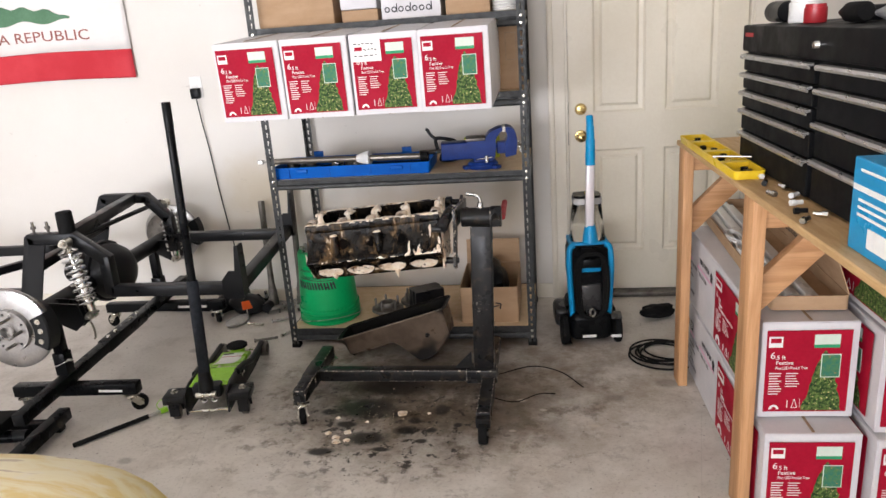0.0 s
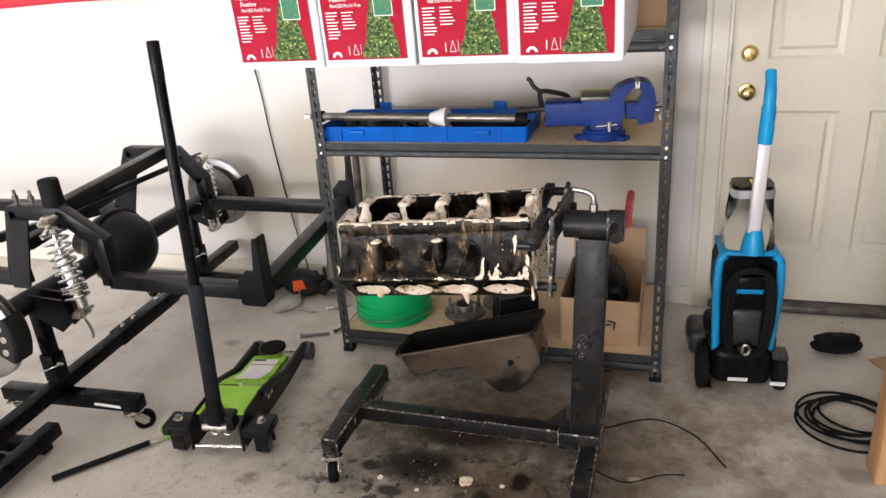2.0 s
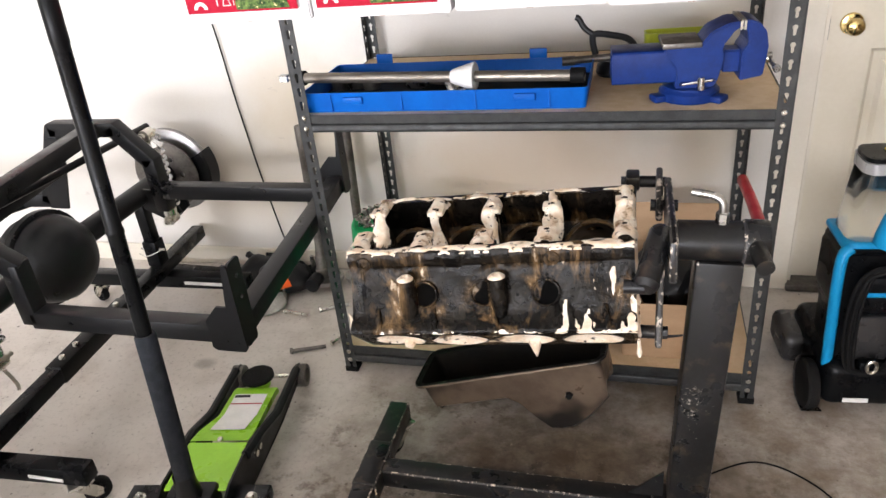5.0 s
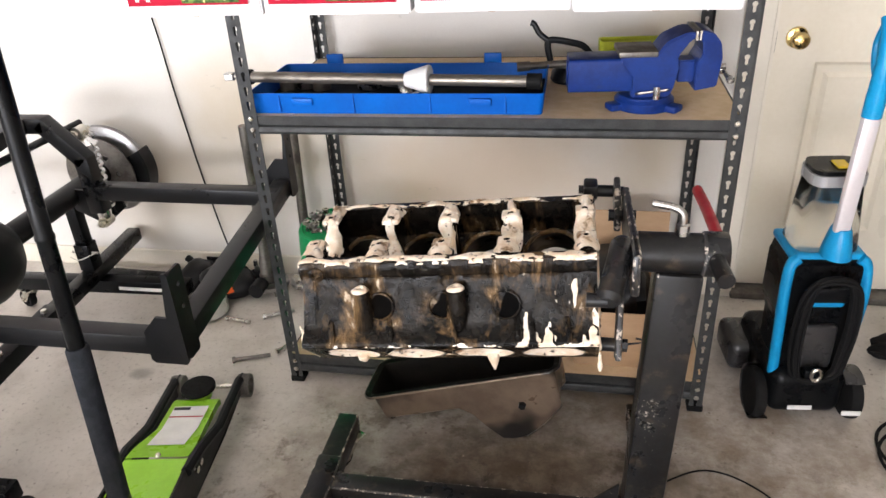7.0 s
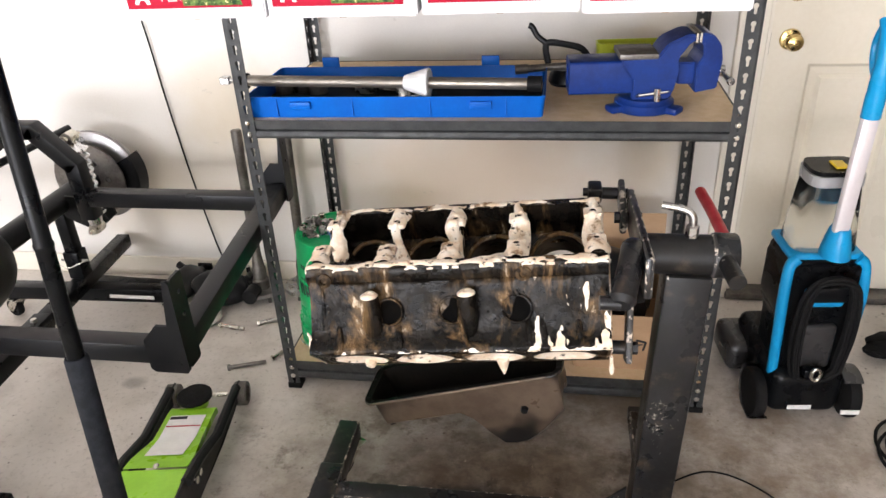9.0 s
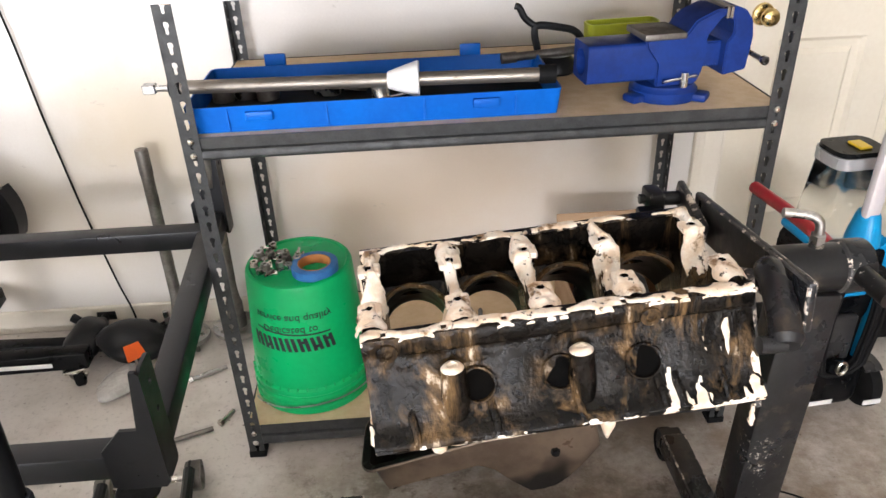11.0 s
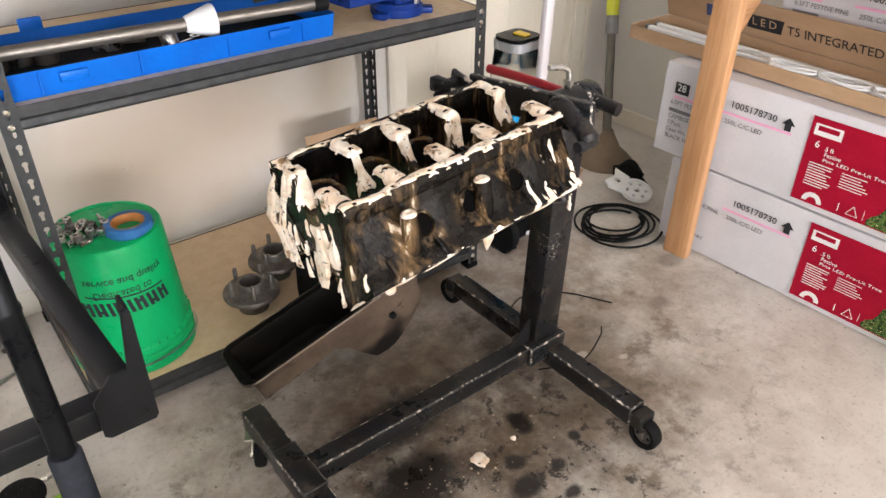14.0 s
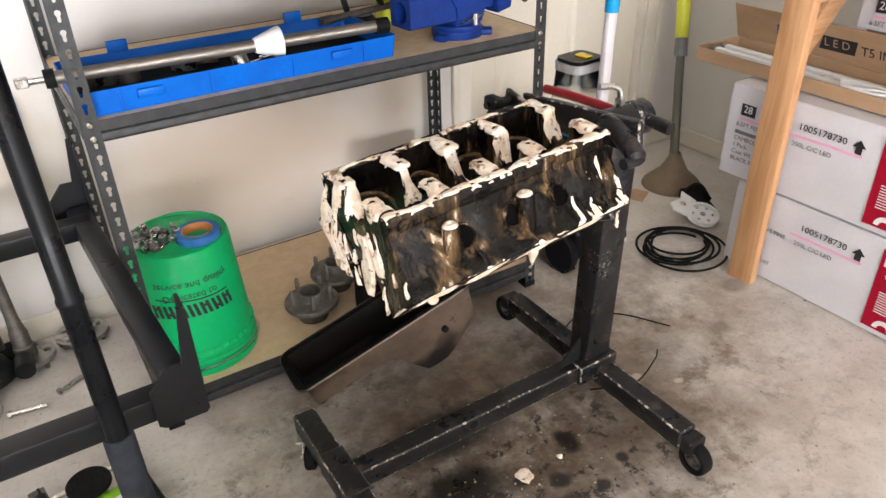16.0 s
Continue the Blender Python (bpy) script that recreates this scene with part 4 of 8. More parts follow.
rod(bm, (0.0835, 3.05, 0.645), (0.093, 3.05, 0.645), 0.012, n=6)
part("mount_spacer", bm, M_STAND, stand)
caster(stand, -0.592, 2.93, 0.0835, 0.032, 200)
caster(stand, -0.592, 3.335, 0.0835, 0.032, 150)
for y in (2.765, 3.535):
    f = part("axle_bracket", slab(0.150, 0.206, min(y, 2.80) if y < 3 else 3.50, 2.80 if y < 3 else y, 0.06, 0.10, 0.004), M_STAND, stand)
    wheel_parts(f, 0.178, y, 0.042, 0.034, hub=M_CAST)


# ---- engine block, sump rails up ----
def block_material():
    ma, nt, b = nodes_of("greasy_cast_iron")
    streak = noise_node(nt, 15.0, 7, 0.68, (1.0, 1.0, 0.20), (1.3, 0.2, 2.1), 0.4)
    patch = noise_node(nt, 5.5, 5, 0.6, (1, 1, 1), (2, 4.4, 0))
    # the rear third is washed tan where the cleaner ran longest
    tc = nt.nodes.new("ShaderNodeTexCoord")
    sep = nt.nodes.new("ShaderNodeSeparateXYZ")
    nt.links.new(tc.outputs["Object"], sep.inputs[0])
    patch = calc(nt, "ADD", patch, calc(nt, "SUBTRACT", remap(nt, sep.outputs["X"], 0.05, 0.17, 0.0, 0.30), 0.02))
    wet, lump = noise_node(nt, 120, 3, 0.6), noise_node(nt, 48, 5, 0.65, (1, 1, 0.6), (3, 1, 4))
    col = blend(nt, remap(nt, noise_node(nt, 24, 5, 0.65), 0.38, 0.66), (0.0028, 0.0024, 0.002), (0.0095, 0.0074, 0.0055))
    tan = calc(nt, "MULTIPLY", remap(nt, streak, 0.46, 0.64), remap(nt, patch, 0.40, 0.58))
    col = blend(nt, calc(nt, "MULTIPLY", tan, 0.85), col, (0.19, 0.115, 0.052))
    specks = remap(nt, calc(nt, "ADD", calc(nt, "MULTIPLY", streak, 0.75), calc(nt, "MULTIPLY", lump, 0.35)), 0.62, 0.68)
    foam = calc(nt, "MULTIPLY", specks, remap(nt, patch, 0.42, 0.56))
    col = blend(nt, foam, col, (0.66, 0.54, 0.40))
    nt.links.new(col, b.inputs["Base Color"])
    nt.links.new(remap(nt, lump, 0.35, 0.65, 0.07, 0.26), b.inputs["Roughness"])
    b.inputs["Specular IOR Level"].default_value = 0.15
    relief(nt, b, calc(nt, "ADD", calc(nt, "MULTIPLY", wet, 0.5), calc(nt, "ADD", lump, calc(nt, "MULTIPLY", foam, 0.6))), 0.85, 0.004)
    return ma


def foam_material():
    """Cream foam, browner and wetter where it is thin."""
    ma, nt, b = nodes_of("cream_foam")
    n1, n2 = noise_node(nt, 30, 5, 0.65), noise_node(nt, 75, 3, 0.6, offset=(2, 6, 1))
    col = blend(nt, remap(nt, n1, 0.40, 0.62), (0.80, 0.72, 0.61), (0.68, 0.53, 0.38))
    col = blend(nt, remap(nt, noise_node(nt, 19, 5, 0.7, offset=(8, 3, 5)), 0.555, 0.66), col, (0.22, 0.125, 0.055))
    col = blend(nt, remap(nt, n2, 0.62, 0.67), col, (0.03, 0.021, 0.014))
    nt.links.new(col, b.inputs["Base Color"])
    b.inputs["Roughness"].default_value = 0.38
    relief(nt, b, calc(nt, "ADD", n1, n2), 0.45, 0.003)
    return ma


M_BLOCK = block_material()
# even near-black for the bores and the pan rim's hole discs
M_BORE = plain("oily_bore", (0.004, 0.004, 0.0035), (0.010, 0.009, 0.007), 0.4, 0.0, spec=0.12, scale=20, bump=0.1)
# black that stands for the shade inside holes
M_HOLESHADE = plain("hole_black", (0.002, 0.002, 0.002), (0.004, 0.0035, 0.003), 0.8, spec=0.02, bump=0.0)
M_TANRIM = plain("oily_tan_rim", (0.24, 0.15, 0.075), (0.06, 0.042, 0.025), 0.25, 0.0, scale=30, bump=0.3, dirt=(0.55, 0.42, 0.28), dirt_at=(0.6, 0.68))
M_FOAM = foam_material()
HALF = 0.257
block = thing("engine_block", -0.222, 3.137, 0.773, rz=1.8, ry=-3.8, label="greasy V8 engine block upside down, streaked with cream foam", category="engine block")
O, I = (-0.188, -0.080), (-0.100, -0.168)
BORES = [(-0.187 + 0.1225 * i) for i in range(4)]
WALL = [(0.125, 0.060), (0.1275, 0.050), (0.1275, 0.034), (0.123, 0.028), (0.129, 0.008), (0.145, -0.022), (0.162, -0.052), (0.172, -0.061), (0.188, -0.071), (0.190, -0.077), (0.188, -0.080)]


def wall_at(x, v, s, out=0.0):
    """A point of an outer wall: v runs from the sump rail (0) down to the deck edge (10)."""
    j = min(int(v), 9)
    f = v - j
    (y0, z0), (y1, z1) = WALL[j], WALL[j + 1]
    y, z = y0 + (y1 - y0) * f, z0 + (z1 - z0) * f
    k = max(0.0, 1 - abs(v - 5.0) / 2.2)
    w = k * (0.005 * math.cos(2 * math.pi * (x - BORES[0]) / 0.1225) + 0.004 * noise.noise((x * 18, v * 0.6, s * 3.0)))
    w += 0.0016 * noise.noise((x * 30, v * 1.3, s * 2.0))
    end = max(0.0, (x - 0.20) / 0.065)
    w += 0.010 * end * k
    d = Vector((y1 - y0, z1 - z0))
    n = Vector((-d.y, d.x)) if d.length else Vector((1, 0))
    n.normalize()
    if n.x < 0:
        n = -n
    return Vector((x, s * (y + w + out * n.x), z + out * n.y))


def skew(s):
    """A bank's deck plane: x along the block, y from inner to outer edge, z out of the deck. s: -1 for one bank, 1 for the other."""
    o, i = Vector((0, s * -O[0], O[1])), Vector((0, s * -I[0], I[1]))
    d = (o - i).normalized()
    nrm = Vector((0, d.z, -d.y))
    if nrm.z > 0:
        nrm = -nrm
    return Matrix(((1, 0, nrm.x, 0), (0, d.y, nrm.y, i.y), (0, d.z, nrm.z, i.z), (0, 0, 0, 1))), (o - i).length


bm = bmesh.new()
for s in (-1, 1):
    inner = [(0.13, -0.04), (0.108, 0.0), (0.104, 0.03), (0.102, 0.060)]
    N, V = 90, 30
    grid = []
    for k in range(N + 1):
        x = -HALF + 2 * HALF * k / N
        line = [bm.verts.new((x, s * y, z)) for y, z in inner]
        line += [bm.verts.new(wall_at(x, 10 * q / V, s)) for q in range(V + 1)]
        grid.append(line)
    for a, b2 in zip(grid, grid[1:]):
        for j in range(len(a) - 1):
            bm.faces.new((a[j], a[j + 1], b2[j + 1], b2[j]))
    m, wide = skew(s)
    hol = [ring(x, wide * 0.5, 0.053, 28) for x in BORES] + [ring(x + 0.061, wide * q, 0.006, 8) for x in [BORES[0] - 0.1225] + BORES for q in (0.08, 0.92) if abs(x + 0.061) < HALF - 0.01]
    plate(bm, [(-HALF, 0), (HALF, 0), (HALF, wide), (-HALF, wide)], 0.0, hol, m)
    plate(bm, [(-HALF, -0.03), (HALF, -0.03), (HALF, wide + 0.02), (-HALF, wide + 0.02)], 0.0, [ring(x, wide * 0.5, 0.053, 28) for x in BORES], m @ Matrix.Translation((0, 0, -0.104)))
vs = [bm.verts.new((x, y, z)) for x in (-HALF, HALF) for y, z in ((-0.100, -0.168), (-0.06, -0.11), (0.06, -0.11), (0.100, -0.168))]
for j in range(3):
    bm.faces.new((vs[j], vs[j + 1], vs[j + 5], vs[j + 4]))
casting = part("casting", bm, M_BLOCK, block, smooth=50)
for s in (-1, 1):
    m, wide = skew(s)
    for k, x in enumerate(BORES):
        bm = bmesh.new()
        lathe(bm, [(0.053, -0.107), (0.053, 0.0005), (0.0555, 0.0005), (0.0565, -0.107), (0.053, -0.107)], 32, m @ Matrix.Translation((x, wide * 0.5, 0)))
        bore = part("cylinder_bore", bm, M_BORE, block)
        bm = bmesh.new()
        lathe(bm, [(0.0525, -0.103), (0.0525, -0.112), (0.056, -0.116), (0.060, -0.112), (0.062, -0.103)], 40, m @ Matrix.Translation((x, wide * 0.5, 0)))
        for v in bm.verts:
            v.co += Vector((0, 0, 0.0025)) * noise.noise(v.co * 60)
        part("bore_lip", bm, M_TANRIM, bore, "wet tan-stained bore lip")

# ends and main-bearing webs
web = [(-0.188, -0.080), (-0.100, -0.168), (-0.06, -0.11), (0.06, -0.11), (0.100, -0.168), (0.188, -0.080), (0.165, -0.058), (0.127, 0.03), (0.124, 0.058), (0.072, 0.058)] + [(0.038 * math.cos(a), 0.056 - 0.054 * math.sin(a)) for a in [math.pi * k / 10 for k in range(11)]] + [(-0.072, 0.058), (-0.124, 0.058), (-0.127, 0.03), (-0.165, -0.058)]
inweb = [(-0.102, -0.02), (-0.05, -0.062), (0.05, -0.062), (0.102, -0.02), (0.103, 0.050), (0.074, 0.054)] + [(0.038 * math.cos(a), 0.052 - 0.060 * math.sin(a)) for a in [math.pi * k / 10 for k in range(11)]] + [(-0.074, 0.054), (-0.103, 0.050)]
STATIONS = [-0.243, -0.124, -0.010, 0.106, 0.242]
for k, x in enumerate(STATIONS):
    end = k in (0, 4)
    bm = bmesh.new()
    t = 0.024 if end else 0.020
    plate(bm, web if end else inweb, t, m=Matrix(((0, 0, 1, x - t / 2), (1, 0, 0, 0), (0, 1, 0, 0), (0, 0, 0, 1))))
    es = [e for e in bm.edges if e.is_manifold and e.calc_face_angle(0) > 0.6]
    bmesh.ops.bevel(bm, geom=es, offset=0.003, segments=2, affect="EDGES")
    part("end_wall" if end else "bearing_web", bm, M_BLOCK, block, smooth=50)
    for s in (-1, 1):
        zt = 0.058 if end else 0.054
        bm = bmesh.new()
        plate(bm, rounded(x - 0.0165, x + 0.0165, s * 0.055 - 0.0155, s * 0.055 + 0.0155, 0.004), 0.009, [ring(x, s * 0.055, 0.0062, 14)], Matrix.Translation((0, 0, zt - 0.002)))
        es = [e for e in bm.edges if e.is_manifold and e.calc_face_angle(0) > 1.2]
        bmesh.ops.bevel(bm, geom=es, offset=0.0015, segments=2, affect="EDGES")
        part("bearing_pad", bm, M_FOAM, block, "foam-covered bearing pad with a bolt hole")
        # a black peg fills the hole in place of its shade
        bm = bmesh.new()
        rod(bm, (x, s * 0.055, zt - 0.001), (x, s * 0.055, zt + 0.0078), 0.0058, n=12)
        part("bolt_hole", bm, M_HOLESHADE, block)

# core plugs, bosses and ribs on the outer walls
for s in (-1, 1):
    for x in (-0.115, -0.005, 0.105):
        bm = bmesh.new()
        pc = wall_at(x, 5.0, s, 0.0065)
        ax = frame_to(pc, pc + Vector((0, s * 0.866, 0.5)))
        lathe(bm, [(0.0275, -0.014), (0.0262, -0.001), (0.0245, 0.0025), (0.0222, 0.0018), (0.0205, -0.0042)], 28, ax)
        part("core_plug", bm, M_BLOCK, block, "raised ring of a core plug")
        # the wall is uncut: a black disc paints the hole's dark depth
        bm = bmesh.new()
        lathe(bm, [(0.0212, -0.0035), (0.012, -0.0042), (0.0, -0.0042)], 24, ax)
        part("plug_cup", bm, M_HOLESHADE, block, "black disc standing for the shade in a core plug hole")
    for x in (-0.145, 0.022):
        bm = bmesh.new()
        a, b2 = wall_at(x, 6.0, s, -0.008), Vector((x, s * 0.148, 0.016))
        sweep(bm, [a, a.lerp(b2, 0.35), b2], 0.017, 16, radii=[0.016, 0.0190, 0.0165])
        part("mount_boss", bm, M_BLOCK, block)
        bm = bmesh.new()
        lathe(bm, [(0.0, 0.002), (0.005, 0.002), (0.007, 0.006), (0.0115, 0.0055), (0.0155, 0.001), (0.0155, -0.007)], 18, frame_to(b2, b2 + (b2 - a)))
        for v in bm.verts:
            v.co += Vector((0, 0, 0.003)) * noise.noise(v.co * 70)
        part("foam_cap", bm, M_FOAM, block, smooth=60)
    for x in (-0.10, 0.012, 0.122, 0.145, -0.205, 0.205):
        bm = bmesh.new()
        sweep(bm, [wall_at(x, 5.6, s, -0.004), wall_at(x + 0.001, 6.2, s, 0.002), wall_at(x + 0.003, 7.0, s, 0.002), wall_at(x + 0.004, 7.9, s, -0.003)], 0.006, 8)
        part("casting_rib", bm, M_BLOCK, block)
    for x in (0.118, -0.225):
        bm = bmesh.new()
        c0 = wall_at(x, 1.6, s, 0.0)
        lathe(bm, [(0.015, -0.004), (0.0135, 0.004), (0.007, 0.005), (0.006, 0.001), (0, 0.001)], 16, frame_to(c0, c0 + Vector((0, s, 0.05))))
        part("wall_boss", bm, M_BLOCK, block)


def film(name, at, nu, nv, field, height, label=""):
    """A blobby film of foam: at(u, v, h) gives its points, field its extent (above 0)."""
    bm = bmesh.new()
    g, f = {}, {}
    for i in range(nu + 1):
        for j in range(nv + 1):
            f[i, j] = field(i / nu, j / nv)
    for i in range(nu):
        for j in range(nv):
            c = [(i, j), (i + 1, j), (i + 1, j + 1), (i, j + 1)]
            if max(f[q] for q in c) <= 0:
                continue
            for q in c:
                if q not in g:
                    h = height * math.sqrt(max(0.0, min(1.0, f[q] * 3.0))) - 0.0012
                    g[q] = bm.verts.new(at(q[0] / nu, q[1] / nv, h))
            bm.faces.new([g[q] for q in c])
    return part(name, bm, M_FOAM, block, label, smooth=75)


def turb(x, y, z):
    return noise.noise((x, y, z)) + 0.5 * noise.noise((2.1 * x, 2.1 * y, 2.1 * z + 5)) + 0.25 * noise.noise((4.3 * x, 4.3 * y, z + 9))


for s in (-1, 1):
    # sump rails: a ragged white line with bolt holes left dark
    def rail_at(u, v, h, s=s):
        x = -HALF + 2 * HALF * u
        y = 0.1015 + 0.026 * v
        return Vector((x, s * y, 0.0602 + h - 0.004 * max(0, v - 0.92) / 0.08))

    def rail_field(u, v, s=s):
        x = u * 2 * HALF
        near = min(abs(x - (0.03 + k * 0.0785)) for k in range(7))
        hole = math.hypot(near, (v - 0.42) * 0.026)
        if hole < 0.0048:
            return -1
        return 0.27 - abs(v - 0.5) * 0.75 + 0.55 * turb(x * 26, v * 1.3 + s * 7, 1.7)

    film("rail_foam", rail_at, 190, 9, rail_field, 0.0042, "cream foam along the sump rail")

    def face_at(u, v, h, s=s):
        return wall_at(-HALF + 2 * HALF * u, 10 * v, s, h)

    def face_field(u, v, s=s):
        x = u * 2 * HALF
        t = turb(x * 26 + s * 3, v * 1.1, 4.2 + s)
        fine = 0.35 * turb(x * 90, v * 9, 2.0)
        right = max(0.0, (u - 0.64) / 0.15)
        low = max(0.0, (v - 0.62) / 0.3)
        top = max(0.0, 1 - v / 0.07)
        plug = min(math.hypot((u - 0.5) * 2 * HALF - px_, (v - 0.5) * 0.11) for px_ in (-0.115, -0.005, 0.105))
        k = min(1.0, right)
        t = (1 - k) * t + k * 1.15 * turb(x * 42 + s * 3, v * 3.6, 4.2 + s)
        base = -0.66 + 0.42 * k * (1 if v > 0.28 else 0.2) + 0.60 * min(1, low) + 0.25 * top
        return base + t * 0.75 + fine - (0.6 if plug < 0.03 else 0)

    tagged(film("side_foam", face_at, 230, 70, face_field, 0.0022), "cream foam runs on the side wall", kind="stuff")

for side, x0 in ((-1, -HALF), (1, HALF)):
    def end_at(u, v, h, side=side, x0=x0):
        z = 0.058 - 0.215 * v
        wide = 0.125 + 0.060 * min(1, max(0, (0.03 - z) / 0.11)) if z > -0.080 else 0.188 - (-0.080 - z)
        y = (2 * u - 1) * max(0.02, wide)
        return Vector((x0 + side * (h + 0.0002), y, z))

    def end_field(u, v, side=side):
        t = turb(u * 8.5 + side, v * 1.6, 7.7)
        drop = 0.15 + 0.55 * (0.5 + noise.noise((u * 11, 3.3, side)))
        return -0.62 + 1.0 * t + 0.45 * max(0, 1 - v * 1.1) + (0.22 if 0.15 < u < 0.9 else 0.0) + 0.25 * drop - (0.9 if math.hypot((u - 0.5) * 0.3, (v - 0.16) * 0.235) < 0.052 else 0)

    film("end_foam", end_at, 90, 70, end_field, 0.006, "cream foam sheeting down the end wall")
    rnd = random.Random(5 + side)
    for k in range(9):
        y = -0.165 + 0.04 * k + rnd.uniform(-0.01, 0.01)
        z0 = -0.03 - 0.10 * rnd.random()
        z1 = z0 - rnd.uniform(0.025, 0.06)
        w = rnd.uniform(0.004, 0.0075)
        pts = [(x0 + side * 0.001, y + rnd.uniform(-0.004, 0.004), z0 + (z1 - z0) * q / 6) for q in range(7)]
        bm = bmesh.new()
        sweep(bm, pts, w, 8, radii=[w * q for q in (0.3, 0.55, 0.6, 0.65, 0.9, 1.0, 0.45)])
        part("foam_drip", bm, M_FOAM, block, smooth=60)

# webs: foam slumping from the far pads into the saddles
for k, x in enumerate(STATIONS):
    end = k in (0, 4)
    zt = 0.062 if end else 0.058
    rs, zc, dz = (0.038, 0.056, 0.054) if end else (0.038, 0.052, 0.060)

    def slump_at(u, v, h, x=x, zt=zt, rs=rs, zc=zc, dz=dz):
        """v from the rail (0) over the pad into the saddle (1)."""
        if v < 0.45:
            y, z, ny, nz = 0.104 - 0.066 * v / 0.45, zt + 0.003 - 0.004 * v, 0.0, 1.0
            z += 0.012 * max(0, 1 - v / 0.12) * (0 if zt > 0.05 else 1)
        else:
            a = (v - 0.45) / 0.55 * 1.45
            y, z = rs * math.cos(a), zc - dz * math.sin(a)
            ny, nz = -math.cos(a) * 0.6, 0.8
        wide = 0.0145 + 0.006 * math.sin(v * 7 + x * 40) + 0.007 * max(0, v - 0.6)
        xx = x + (2 * u - 1) * wide + 0.006 * noise.noise((v * 3, x * 30, 0.5))
        drop = 0.012 * abs(2 * u - 1) ** 3
        return Vector((xx, y + ny * h, z + nz * h - drop))

    def slump_field(u, v, x=x):
        hole = math.hypot((u - 0.5) * 0.036, (v - 0.33) * 0.115)
        if hole < 0.0062:
            return -1
        return 0.44 - abs(u - 0.5) * 0.60 + 0.62 * turb(u * 1.9 + x * 31, v * 4, 3.1) - max(0, v - 0.82) * 2.2

    film("saddle_foam", slump_at, 16, 46, slump_field, 0.0065, "cream foam slumped into the bearing saddle")

    def near_at(u, v, h, x=x, zt=zt):
        y = -(0.104 - 0.068 * v)
        return Vector((x + (2 * u - 1) * (0.017 + 0.005 * math.sin(v * 6 + x * 50)), y, zt + 0.003 + h + 0.012 * max(0, 1 - v / 0.2) * (0 if zt > 0.05 else 1) - 0.012 * abs(2 * u - 1) ** 3 - 0.02 * max(0, v - 0.8)))

    def near_field(u, v, x=x):
        if math.hypot((u - 0.5) * 0.036, (v - 0.72) * 0.068) < 0.0068:
            return -1
        return 0.42 - abs(u - 0.5) * 0.5 + 0.5 * turb(u * 1.5 + x * 17, v * 3, 8.1)

    film("pad_foam", near_at, 16, 22, near_field, 0.005, "cream foam on the bearing pad")

for i, x in enumerate(BORES):
    m, wide = skew(-1)
    bm = bmesh.new()
    n = 22
    rows_ = []
    for q in range(7):
        r = 0.053 * q / 6
        rows_.append([bm.verts.new(m @ Vector((x + r * math.cos(a), wide * 0.5 + r * math.sin(a), -0.010 + 0.010 * (q / 6) ** 3 + 0.003 * noise.noise((x * 9 + r * 40, a * 1.2, 1))))) for a in [math.pi + math.pi * k / n for k in range(n + 1)]])
    for a, b2 in zip(rows_[1:], rows_[2:]):
        for k in range(n):
            bm.faces.new((a[k], a[k + 1], b2[k + 1], b2[k]))
    part("foam_pool", bm, M_FOAM, block, "cream foam in the bore mouth")
    for d in ((0.012,) if i in (0, 2) else ()):
        m4 = m @ Vector((x + d, wide * 0.08, 0.0))
        bm = bmesh.new()
        L = 0.010 + 0.010 * ((i * 7 + int(d * 1000)) % 3)
        sweep(bm, [m4 + Vector((0, -0.006, 0.012)), m4 + Vector((0, -0.003, 0.004)), m4 - Vector((0, 0, L * 0.6)), m4 - Vector((0, 0, L))], 0.01, 8, radii=[0.010, 0.012, 0.006, 0.002])
        part("foam_drip", bm, M_FOAM, block, smooth=60)

for o in block.children_recursive:
    o.data.transform(Matrix.Diagonal((1.035, 1, 1, 1)))

